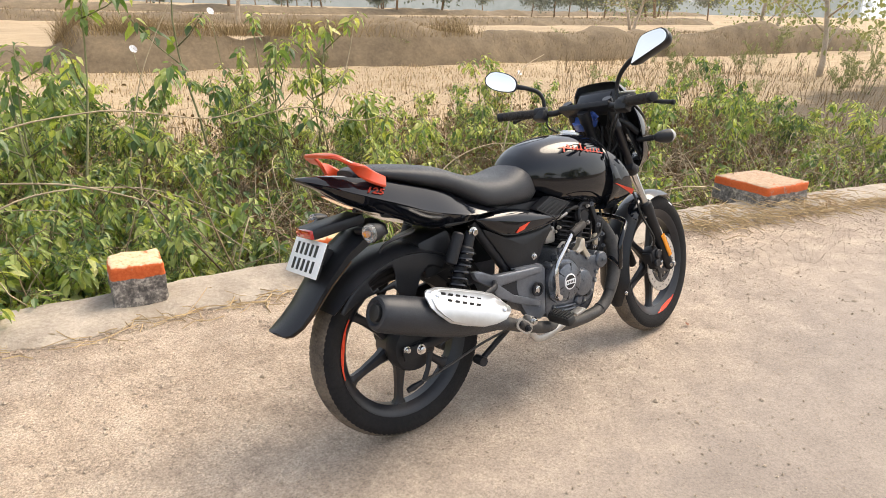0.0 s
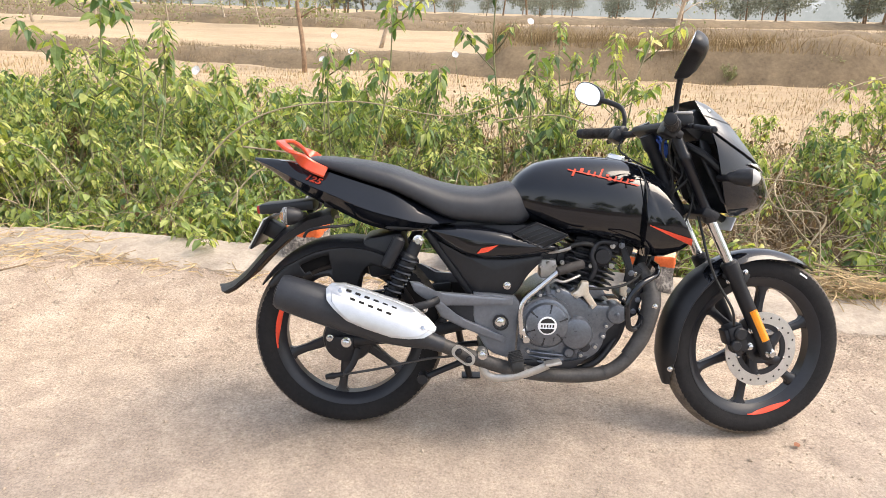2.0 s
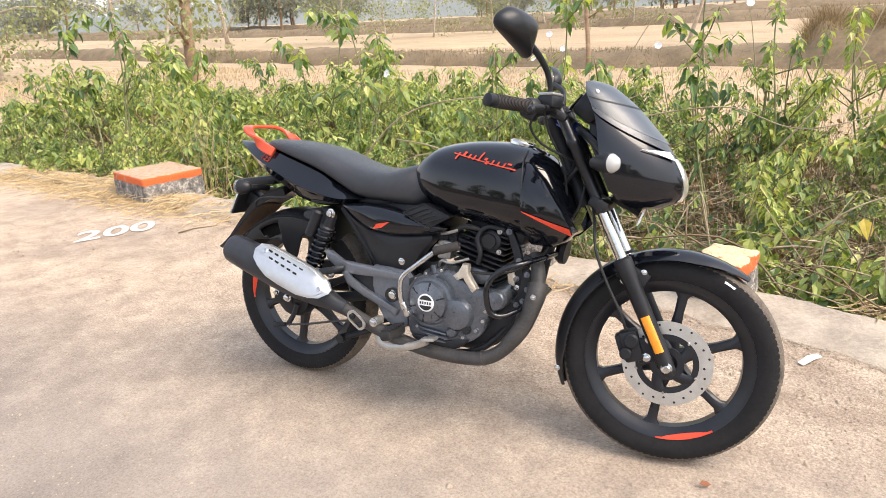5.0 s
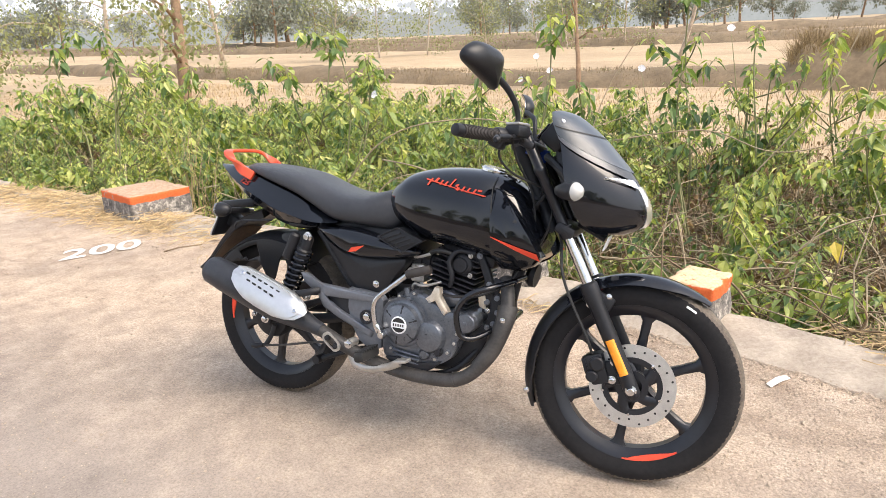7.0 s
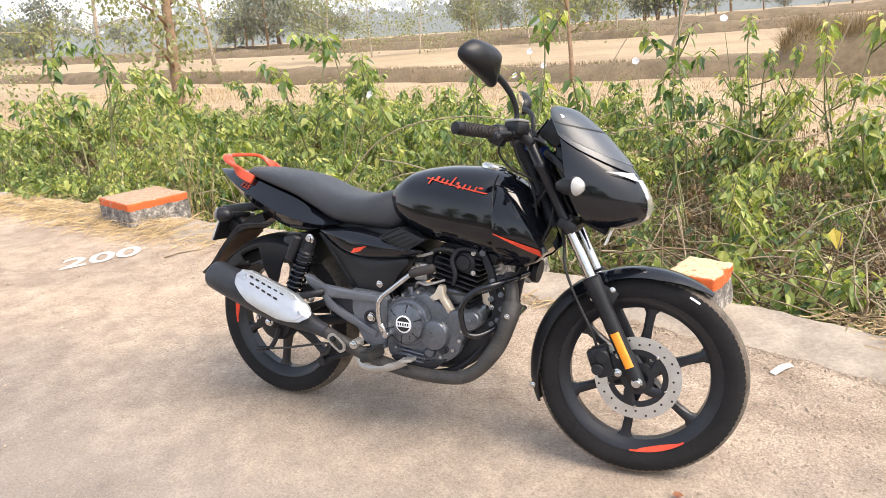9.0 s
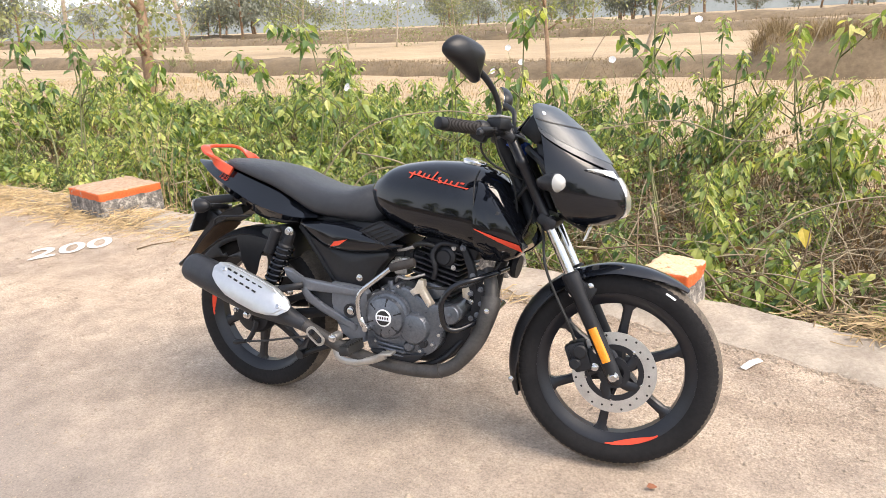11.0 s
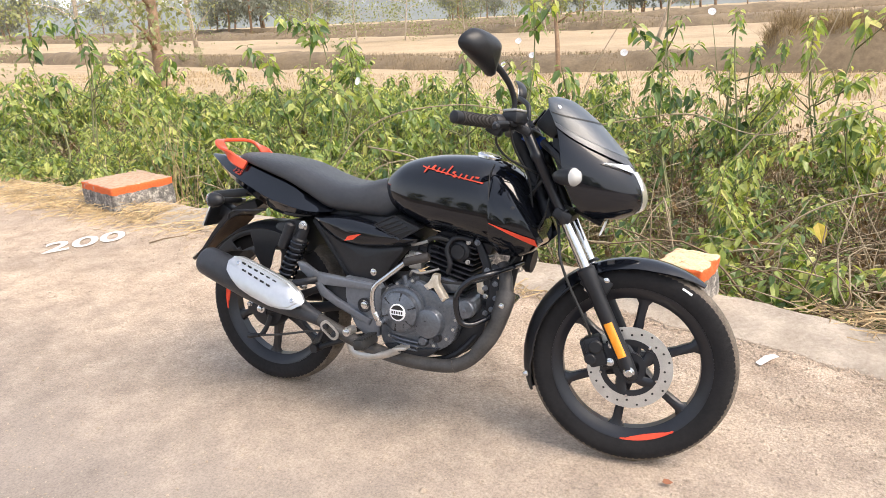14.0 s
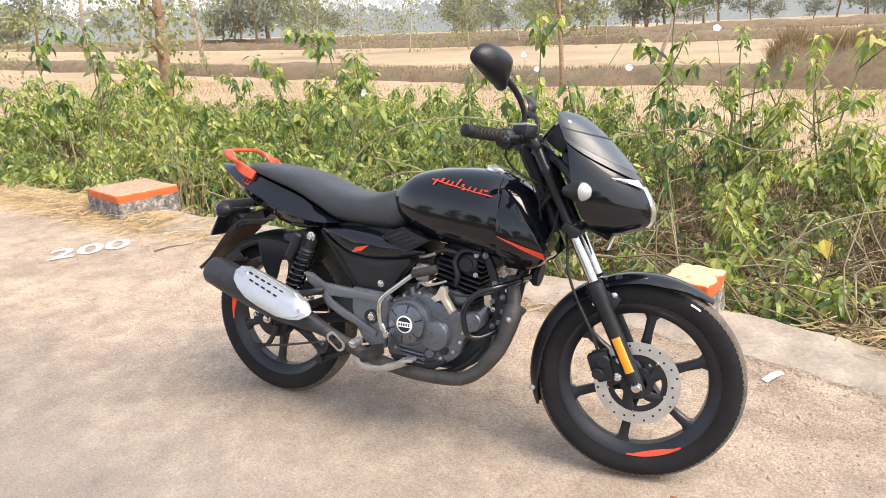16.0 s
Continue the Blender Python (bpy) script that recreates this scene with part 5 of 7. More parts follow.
# rear suspension
for sg in (-1, 1):
    s0, s1 = Vector((0.224, sg * 0.128, 0.634)), Vector((0.112, sg * 0.128, 0.392))
    ab = part("shock_absorber", Shape().lathe(s1, s0, [(0, 0.012), (0.03, 0.016), (0.25, 0.016), (0.26, 0.019), (0.62, 0.019), (0.64, 0.026), (0.80, 0.026), (0.82, 0.020), (0.95, 0.018), (1, 0.014)], 20), M_MATT, label="rear shock absorber with black coil spring")
    pts = []
    d = s0 - s1
    u = d.orthogonal().normalized()
    v = d.normalized().cross(u)
    for k in range(8 * 14 + 1):
        a = 2 * math.pi * k / 14
        pts.append(s1 + d * (0.16 + 0.62 * k / (8 * 14)) + (u * math.cos(a) + v * math.sin(a)) * 0.0275)
    part("spring", Shape().tube(pts, 0.0052, 6, 1), M_GLOSS, ab, "black coil spring")
    part("gas_canister", Shape().lathe((0.128, sg * 0.135, 0.548), (0.172, sg * 0.135, 0.642), [(0, 0.010), (0.06, 0.019), (0.94, 0.019), (1, 0.012)], 18), M_MATT, ab, "black gas canister")
    bolt("mount_nut", s0 + Vector((0, sg * 0.012, 0)), 0.011, 0.014, ab, axis=(0, sg, 0))
sa = Shape()
for sg in (-1, 1):
    sa.tube([(-0.02, sg * 0.098, 0.305), (0.12, sg * 0.100, 0.318), (0.28, sg * 0.095, 0.345), (0.40, sg * 0.085, 0.372)], 0.019, 10, 4, 0.8)
sa.tube([(0.30, -0.09, 0.35), (0.30, 0.09, 0.35)], 0.02, 10)
swing = part("swingarm", sa, M_MATT, label="black steel swingarm")
bolt("axle_nut", (AXLE_R.x, -0.116, AXLE_R.z), 0.011, 0.012, swing)
part("axle_adjuster", Shape().box((-0.012, -0.112, 0.303), (0.085, 0.008, 0.040), None, 0.003), M_MATT, swing)
bolt("adjuster_bolt", (-0.042, -0.116, 0.318), 0.008, 0.010, swing)
dr = part("brake_drum", Shape().lathe((AXLE_R.x, -0.095, AXLE_R.z), (AXLE_R.x, -0.04, AXLE_R.z), [(0, 0.050), (0.15, 0.073), (0.5, 0.080), (1, 0.080)], 36), M_MATT, rw, "black rear drum brake plate")
part("brake_arm", Shape().tube([(0.045, -0.108, 0.285), (0.030, -0.112, 0.24), (0.008, -0.116, 0.205)], 0.010, 8, 3, 0.5), M_MATT, swing)
part("brake_rod", Shape().tube([(-0.045, -0.118, 0.195), (0.10, -0.118, 0.222), (0.26, -0.125, 0.262), (0.42, -0.135, 0.285)], 0.004, 8), M_PIPE, swing)
part("rod_spring", Shape().lathe((-0.055, -0.118, 0.193), (0.0, -0.118, 0.204), [(0, 0.008), (0.4, 0.011), (0.6, 0.008), (1, 0.008)], 10), M_MATT, swing)
part("chain_guard", Shape().box((0.16, 0.11, 0.40), (0.36, 0.022, 0.06), Matrix.Rotation(radians(-8), 3, "Y"), 0.01), M_SATIN, label="black chain guard")

# silencer, shield and exhaust pipe
m0, m1 = Vector((-0.182, -0.188, 0.486)), Vector((0.305, -0.168, 0.322))
muf = part("silencer", Shape().lathe(m0, m1, [(0.012, 0.030), (0.0, 0.036), (0.004, 0.045), (0.03, 0.052), (0.16, 0.0555), (0.45, 0.0575), (0.62, 0.054), (0.80, 0.040), (0.93, 0.026), (1.0, 0.023)], 40), M_MUFF, label="matt black silencer with silver heat shield")
part("tail_pipe", Shape().lathe(m0 + Vector((-0.004, 0, 0.0015)), m0 + Vector((0.02, 0, -0.006)), [(0, 0.021), (0.05, 0.024), (1, 0.026)], 24), M_INK, muf)
SH = [(-0.036, 0.502), (-0.020, 0.517), (0.014, 0.518), (0.074, 0.501), (0.165, 0.471), (0.222, 0.449), (0.252, 0.426), (0.284, 0.394), (0.280, 0.383), (0.248, 0.366), (0.205, 0.363), (0.155, 0.367), (0.080, 0.391), (0.026, 0.414), (-0.010, 0.446), (-0.032, 0.473)]
axis_z = lambda x: m0.z + (m1.z - m0.z) * (x - m0.x) / (m1.x - m0.x)


def on_muff(x, z, lift=0.0):
    q = max(-1, min(1, (z - axis_z(x)) / 0.075))
    return Vector((x, -0.186 - (0.062 + lift) * math.sqrt(max(0.03, 1 - 0.8 * q * q)), z))


plan = [Vector((a[0] + (b[0] - a[0]) * k / 4, 0, a[1] + (b[1] - a[1]) * k / 4)) for a, b in zip(SH, SH[1:] + SH[:1]) for k in range(4)]
mid_ = sum(plan, Vector()) / len(plan)
shape = Shape().grid([[on_muff(q.x, q.z) - Vector((0, h, 0)) for q in (mid_ + (p - mid_) * r for p in plan)] for r, h in ((0.97, -0.014), (1.0, -0.002), (0.99, 0.0), (0.905, 0.0005), (0.885, 0.0055), (0.6, 0.0065), (0.3, 0.007), (0.02, 0.007))], close_v=True, cap=True)
shield = part("heat_shield", shape, M_SILVER, muf, "satin silver heat shield with slots", sharp=55)
sl = Shape()
for row, n0, dz in ((0, 6, 0.0), (1, 5, -0.017)):
    for k in range(n0):
        x = 0.030 + 0.026 * k + (0.012 if row else 0)
        z = 0.497 - (x - 0.03) * 0.37 + dz
        p = on_muff(x, z, 0.0105) - Vector((0, 0.003, 0))
        sl.box(p, (0.016, 0.003, 0.0068), Matrix.Rotation(radians(20), 3, "Y"), 0.001)
part("shield_slots", sl, M_INK, muf)
for x, z in ((0.006, 0.495), (0.246, 0.396)):
    bolt("shield_bolt", on_muff(x, z, 0.007), 0.0075, 0.005, muf, axis=(0, -0.85, 0.5))
pipe = part("exhaust_pipe", Shape().tube([(0.915, -0.050, 0.555), (0.940, -0.085, 0.505), (0.942, -0.112, 0.440), (0.914, -0.132, 0.352), (0.866, -0.146, 0.279), (0.798, -0.154, 0.238), (0.68, -0.156, 0.228), (0.56, -0.158, 0.238), (0.43, -0.164, 0.272), (0.30, -0.168, 0.323)], 0.0215, 18, 6), M_PIPE, label="dark steel exhaust pipe bending under the engine")
part("pipe_cover", Shape().tube([(0.944, -0.095, 0.478), (0.943, -0.112, 0.440), (0.915, -0.132, 0.352), (0.874, -0.144, 0.290)], 0.0315, 18, 6, 1.0, 0.0235), M_PIPE, pipe, "grey pipe cover")
part("pipe_clamp", Shape().tube([(0.806, -0.154, 0.2415), (0.801, -0.154, 0.2395)], 0.0236, 18, 2), M_PIPE, pipe)
bolt("cover_bolt", (0.946, -0.142, 0.448), 0.006, 0.005, pipe)
slot = Shape()
rws = []
for k in range(24):
    a = 2 * math.pi * k / 24
    q = Vector((0.366, -0.197, 0.300))
    dx = Vector((0.80, 0, -0.60)) * (math.cos(a) + 0.9 * math.copysign(min(1, abs(math.cos(a)) * 3), math.cos(a)))
    dz = Vector((0.60, 0, 0.80)) * math.sin(a)
    rws.append([q + (dx + dz) * r + Vector((0, y, 0)) for r, y in ((0.0150, 0.003), (0.0205, 0.003), (0.0205, -0.003), (0.0150, -0.003))])
slot.grid(rws, close_u=True, close_v=True)
pb = part("silencer_clamp", slot, M_ALLOY, muf, "slotted alloy clamp plate")
bolt("clamp_bolt", (0.350, -0.198, 0.312), 0.008, 0.008, muf, M_MATT)
bolt("clamp_bolt", (0.384, -0.198, 0.287), 0.008, 0.008, muf, M_MATT)

# engine
CASE = [(0.537, 0.270), (0.61, 0.248), (0.72, 0.262), (0.785, 0.302), (0.806, 0.365), (0.832, 0.395), (0.832, 0.440), (0.79, 0.447), (0.747, 0.452), (0.690, 0.486), (0.630, 0.496), (0.575, 0.458), (0.540, 0.410), (0.532, 0.345)]
eng = part("crankcase", pillow(CASE, -0.118, 0.22, 0.020, 4), M_ENGINE, label="dark grey painted engine case")
cc = Vector((0.614, -0.150, 0.392))
cover = part("clutch_cover", Shape().lathe(cc + Vector((0, 0.03, 0)), cc + Vector((0, -0.030, 0)), [(0, 0.078), (0.55, 0.078), (0.62, 0.072), (0.64, 0.066), (0.92, 0.063), (1.0, 0.052)], 40), M_ENGINE, eng, "round grey clutch cover")
for k in range(6):
    a = radians(20 + 60 * k)
    d = Vector((math.cos(a), 0, math.sin(a)))
    ribs_ = Shape().tube([cc + d * 0.038 + Vector((0, -0.0285, 0)), cc + d * 0.064 + Vector((0, -0.0255, 0))], 0.0035, 8, 2)
    part("cover_rib", ribs_, M_FINS, eng)
part("cover_rim", ring_plate(cc, -0.006, 0.010, 0.0765, 0.0835, 48), M_ENGINE, eng)
for x, z, r in ((0.566, 0.300, 0.006), (0.612, 0.276, 0.006), (0.668, 0.276, 0.006), (0.728, 0.290, 0.0065), (0.770, 0.318, 0.0065), (0.792, 0.352, 0.0065), (0.800, 0.384, 0.006), (0.560, 0.455, 0.006), (0.594, 0.476, 0.006), (0.648, 0.492, 0.006), (0.704, 0.474, 0.006), (0.752, 0.446, 0.006)):
    part("screw_boss", Shape().lathe((x, -0.12, z), (x, -0.146, z), [(0, r * 2.1), (0.7, r * 1.8), (1, r * 1.5)], 12), M_ENGINE, eng)
    bolt("boss_screw", (x, -0.145, z), r * 0.8, 0.005, eng, M_ALLOY)
part("case_seam", pillow([(x * 0.985 + 0.0095, z * 0.97 + 0.011) for x, z in CASE], -0.1405, 0.006, 0.003, 3), M_ENGINE, eng)
part("oil_plug", Shape().lathe((0.738, -0.13, 0.318), (0.738, -0.157, 0.318), [(0, 0.017), (0.6, 0.017), (0.65, 0.012), (1, 0.011)], 16), M_FINS, eng)
part("clutch_cable_end", Shape().tube([(0.625, -0.118, 0.500), (0.640, -0.128, 0.520), (0.668, -0.125, 0.515), (0.720, -0.10, 0.530)], 0.0045, 8), M_ALLOY, eng)
part("engine_gasket", pillow([(0.690, 0.486), (0.745, 0.455), (0.800, 0.470), (0.786, 0.492), (0.735, 0.505)], -0.105, 0.05, 0.004, 3), M_ENGINE, eng)
bad = part("cover_badge", Shape().lathe(cc + Vector((0, -0.029, 0)), cc + Vector((0, -0.032, 0)), [(0, 0.0285), (0.8, 0.0285), (1, 0.027)], 32), M_PLATE, eng, "white ringed badge")
bd = Shape().lathe(cc + Vector((0, -0.031, 0)), cc + Vector((0, -0.0330, 0)), [(0, 0.0235), (1, 0.0235)], 32)
part("badge_field", bd, M_INK, eng)
bw = Shape().box(cc + Vector((0, -0.0335, 0)), (0.052, 0.0015, 0.017), None, 0)
part("badge_band", bw, M_PLATE, eng)
bx = Shape()
for k in range(5):
    bx.box(cc + Vector((-0.017 + 0.0085 * k, -0.0346, 0)), (0.0045, 0.001, 0.008), None, 0)
part("badge_bars", bx, M_INK, eng)
part("cover_plate", Shape().lathe(cc + Vector((0, -0.022, 0)), cc + Vector((0, -0.0305, 0)), [(0, 0.050), (0.7, 0.050), (1, 0.046)], 36), M_ENGINE, eng)
for k in range(3):
    part("sump_rib", Shape().tube([(0.560 + 0.01 * k, -0.140, 0.300 - 0.014 * k), (0.610, -0.150, 0.296 - 0.014 * k), (0.672, -0.148, 0.290 - 0.013 * k)], 0.0042, 8), M_ENGINE, eng)
part("cradle_tube", Shape().tube([(0.60, -0.10, 0.222), (0.70, -0.11, 0.224), (0.79, -0.11, 0.262), (0.85, -0.08, 0.33)], 0.011, 10), M_MATT, eng, "black engine cradle tube")
part("oil_pump_cover", Shape().lathe((0.708, -0.13, 0.362), (0.708, -0.165, 0.362), [(0, 0.056), (0.6, 0.052), (0.9, 0.046), (1, 0.036)], 32), M_ENGINE, eng)
part("oil_filler", Shape().lathe((0.690, -0.13, 0.300), (0.690, -0.156, 0.300), [(0, 0.020), (0.8, 0.018), (1, 0.013)], 20), M_ENGINE, eng)
st_ = part("starter_cap", Shape().lathe((0.830, -0.08, 0.422), (0.830, -0.152, 0.422), [(0, 0.030), (0.62, 0.030), (0.66, 0.027), (0.70, 0.0315), (0.9, 0.031), (0.97, 0.027), (1, 0.015)], 28), M_ENGINE, eng, "round starter motor cap")
bolt("starter_bolt", (0.830, -0.153, 0.422), 0.007, 0.005, eng, M_ENGINE)
part("sump_plate", pillow([(0.545, 0.268), (0.60, 0.243), (0.69, 0.240), (0.75, 0.285), (0.70, 0.272), (0.62, 0.275)], -0.148, 0.02, 0.004, 3), M_FINS, eng)
part("case_bracket", pillow([(0.719, 0.522), (0.737, 0.521), (0.741, 0.489), (0.769, 0.448), (0.755, 0.435), (0.738, 0.456), (0.719, 0.484), (0.700, 0.470), (0.687, 0.481), (0.706, 0.496)], -0.146, 0.02, 0.004, 3, sharp_tip=True), M_LEVERTAN, eng, "pale worn metal bracket")
SUMP = [(0.60, 0.238), (0.74, 0.236), (0.82, 0.266), (0.868, 0.330), (0.880, 0.400), (0.840, 0.405), (0.80, 0.345), (0.72, 0.285)]
part("engine_sump", pillow(SUMP, -0.085, 0.16, 0.010, 3), M_FINS, eng, "black lower engine cradle")
cyl = part("cylinder", Shape().box((0.748, 0, 0.535), (0.115, 0.13, 0.16), Matrix.Rotation(radians(14), 3, "Y"), 0.02), M_FINS, label="finned black cylinder")
tilt = Matrix.Rotation(radians(14), 3, "Y")
for k in range(10):
    c = Vector((0.748, 0, 0.535)) + tilt @ Vector((0, 0, -0.068 + 0.0172 * k))
    w = 0.19 if k < 7 else 0.175
    part("fin", Shape().box(c, (0.165 - 0.004 * abs(k - 4), w, 0.0055), tilt, 0.002), M_FINS, cyl)
hd = part("cylinder_head", Shape().box((0.800, 0, 0.632), (0.19, 0.155, 0.065), tilt, 0.018), M_FINS, label="black cylinder head")
part("valve_cover", Shape().lathe((0.785, -0.07, 0.592), (0.785, -0.108, 0.592), [(0, 0.034), (0.6, 0.034), (0.75, 0.029), (0.8, 0.024), (1, 0.022)], 28), M_FINS, hd)
part("oil_pipe", Shape().tube([(0.752, -0.105, 0.52), (0.762, -0.112, 0.555), (0.75, -0.11, 0.60), (0.775, -0.10, 0.635), (0.83, -0.09, 0.63)], 0.008, 10), M_FINS, hd)
for k in range(4):
    a = radians(45 + 90 * k)
    bolt("head_bolt", (0.785 + 0.044 * math.cos(a), -0.100, 0.592 + 0.044 * math.sin(a)), 0.0055, 0.006, hd, M_ALLOY)
MOUNT = [(0.884, 0.500), (0.909, 0.516), (0.927, 0.500), (0.922, 0.462), (0.908, 0.405), (0.880, 0.388), (0.865, 0.404), (0.884, 0.448)]
mount = part("engine_mount", pillow(MOUNT, -0.088, 0.012, 0.003, 3, sharp_tip=True), M_FINS, label="black engine mounting bracket with bright bolts")
for x, z in ((0.906, 0.500), (0.908, 0.455), (0.876, 0.404), (0.896, 0.418)):
    bolt("mount_bolt", (x, -0.092, z), 0.006, 0.008, mount, M_CASTING)
part("mount_tab", pillow([(0.846, 0.505), (0.866, 0.512), (0.874, 0.485), (0.868, 0.462), (0.850, 0.470)], -0.098, 0.01, 0.003, 3, sharp_tip=True), M_LEVERTAN, mount, "pale worn metal tab")
part("mount_spacer", Shape().lathe((0.893, -0.09, 0.44), (0.893, 0.09, 0.44), [(0, 0.016), (1, 0.016)], 14), M_FINS, mount)
part("head_stay", pillow([(0.835, 0.640), (0.855, 0.628), (0.885, 0.560), (0.892, 0.500), (0.878, 0.470), (0.862, 0.490), (0.866, 0.550), (0.845, 0.600)], -0.090, 0.014, 0.004, 3), M_MATT, hd, "black engine mounting plate")
for x, z in ((0.845, 0.625), (0.880, 0.540), (0.874, 0.485)):
    bolt("stay_bolt", (x, -0.096, z), 0.0065, 0.007, hd, M_CASTING)
part("breather_hose", Shape().tube([(0.665, -0.095, 0.60), (0.69, -0.11, 0.625), (0.73, -0.115, 0.632), (0.76, -0.10, 0.622)], 0.0075, 10), M_INK, hd)
part("plug_lead", Shape().tube([(0.70, -0.12, 0.500), (0.78, -0.13, 0.497), (0.87, -0.11, 0.512), (0.94, -0.06, 0.56), (0.96, -0.03, 0.62)], 0.0045, 8), M_INK, hd)
carb = part("carburettor", Shape().lathe((0.60, -0.045, 0.585), (0.70, -0.04, 0.575), [(0, 0.034), (0.3, 0.034), (0.32, 0.026), (0.5, 0.026), (0.52, 0.032), (0.6, 0.032), (0.62, 0.025), (0.75, 0.025), (0.77, 0.031), (1, 0.031)], 22), M_FINS, label="carburettor with black intake hose")
part("float_bowl", Shape().box((0.625, -0.06, 0.545), (0.05, 0.055, 0.06), None, 0.008), M_ALLOY, carb)
part("choke_lever", Shape().tube([(0.62, -0.10, 0.600), (0.65, -0.112, 0.606), (0.685, -0.115, 0.618)], 0.005, 8, 3, 0.5), M_ALLOY, carb)
for k in range(4):
    bolt("carb_screw", (0.60 + 0.022 * k, -0.09, 0.555 + 0.012 * (k % 2)), 0.005, 0.01, carb, M_ALLOY)
part("clutch_arm", Shape().lathe((0.625, -0.135, 0.448), (0.615, -0.135, 0.505), [(0, 0.018), (0.5, 0.016), (0.55, 0.010), (1, 0.009)], 16), M_ENGINE, eng)

# kick lever
kick = part("kick_lever", Shape().tube([(0.546, -0.176, 0.350), (0.537, -0.190, 0.375), (0.531, -0.195, 0.410), (0.530, -0.195, 0.447), (0.542, -0.193, 0.475), (0.578, -0.186, 0.506), (0.638, -0.174, 0.556)], 0.0082, 12, 6), M_CHROME, label="bright steel kick start lever")
part("kick_boss", Shape().lathe((0.552, -0.15, 0.350), (0.552, -0.192, 0.350), [(0, 0.013), (0.8, 0.014), (1, 0.010)], 18), M_CHROME, kick)
part("kick_rubber", Shape().lathe((0.634, -0.175, 0.556), (0.714, -0.163, 0.580), [(0, 0.010), (0.04, 0.0135), (0.95, 0.0145), (1, 0.011)], 16), M_GRIP, kick, "black rubber pedal sleeve")
part("kick_collar", Shape().lathe((0.543, -0.182, 0.360), (0.535, -0.191, 0.386), [(0, 0.011), (0.9, 0.011), (1, 0.0088)], 16), M_CHROME, kick)

# footrest castings
BODYC = [(0.394, 0.477), (0.455, 0.476), (0.520, 0.469), (0.534, 0.452), (0.530, 0.384), (0.527, 0.290), (0.500, 0.276), (0.462, 0.288), (0.437, 0.305), (0.412, 0.345), (0.393, 0.410)]
hang, hang_l = pair("footrest_casting", pillow(BODYC, -0.142, 0.025, 0.003, 4, sharp_tip=True), M_CASTING, label="grey cast footrest carrier")
ARM = [(0.202, 0.509), (0.229, 0.507), (0.280, 0.480), (0.33, 0.477), (0.394, 0.473), (0.512, 0.466), (0.512, 0.444), (0.394, 0.441), (0.330, 0.440), (0.300, 0.438), (0.268, 0.448), (0.240, 0.463), (0.214, 0.482)]
pair("casting_arm", pillow(ARM, -0.152, 0.018, 0.004, 3, sharp_tip=True), M_CASTING, hang)
pair("casting_web", pillow([(0.300, 0.445), (0.394, 0.446), (0.410, 0.360), (0.384, 0.380)], -0.140, 0.008, 0.001, 2, sharp_tip=True), M_FINS, hang)
pair("casting_stay", pillow([(0.268, 0.466), (0.290, 0.458), (0.312, 0.426), (0.380, 0.393), (0.460, 0.362), (0.500, 0.345), (0.492, 0.324), (0.440, 0.342), (0.362, 0.372), (0.297, 0.404), (0.274, 0.443)], -0.153, 0.016, 0.004, 3, sharp_tip=True), M_CASTING, hang)
bolt("pivot_bolt", (0.477, -0.153, 0.392), 0.012, 0.008, hang)
part("pivot_ring", ring_plate(Vector((0.477, -0.155, 0.392)), -0.006, 0.003, 0.018, 0.024, 28), M_FINS, hang)
pair("pillion_peg", Shape().tube([(0.285, -0.155, 0.458), (0.262, -0.180, 0.452), (0.215, -0.190, 0.442)], 0.012, 10, 4, 0.8), M_MATT, hang)
part("peg_label", Shape().box((0.205, -0.165, 0.437), (0.055, 0.006, 0.018), Matrix.Rotation(radians(4), 3, "Y"), 0.003), M_ALLOY, hang)
bolt("peg_bolt", (0.243, -0.172, 0.434), 0.010, 0.012, hang)
alloy = part("brake_pedal_bracket", Shape().tube([(0.424, -0.168, 0.302), (0.425, -0.170, 0.262), (0.446, -0.172, 0.228), (0.50, -0.174, 0.224), (0.57, -0.178, 0.244), (0.622, -0.184, 0.270)], 0.0125, 12, 6, 0.55), M_ALLOY, label="bare alloy brake pedal and bracket")
part("pedal_pad", Shape().box((0.634, -0.192, 0.281), (0.050, 0.036, 0.010), Matrix.Rotation(radians(-12), 3, "Y"), 0.003), M_ALLOY, alloy)
part("pedal_boss", Shape().lathe((0.424, -0.145, 0.298), (0.424, -0.182, 0.298), [(0, 0.016), (0.8, 0.016), (1, 0.013)], 20), M_ALLOY, alloy)
bolt("pedal_bolt", (0.424, -0.186, 0.298), 0.010, 0.008, alloy)
peg = Shape().box((0.520, -0.220, 0.291), (0.040, 0.100, 0.032), Matrix.Rotation(radians(-14), 3, "Y"), 0.010)
for k in range(7):
    peg.box((0.520, -0.181 - 0.013 * k, 0.308), (0.036, 0.006, 0.008), Matrix.Rotation(radians(-14), 3, "Y"), 0.001)
pair("footpeg", peg, M_INK, hang, "ribbed rubber footpeg")

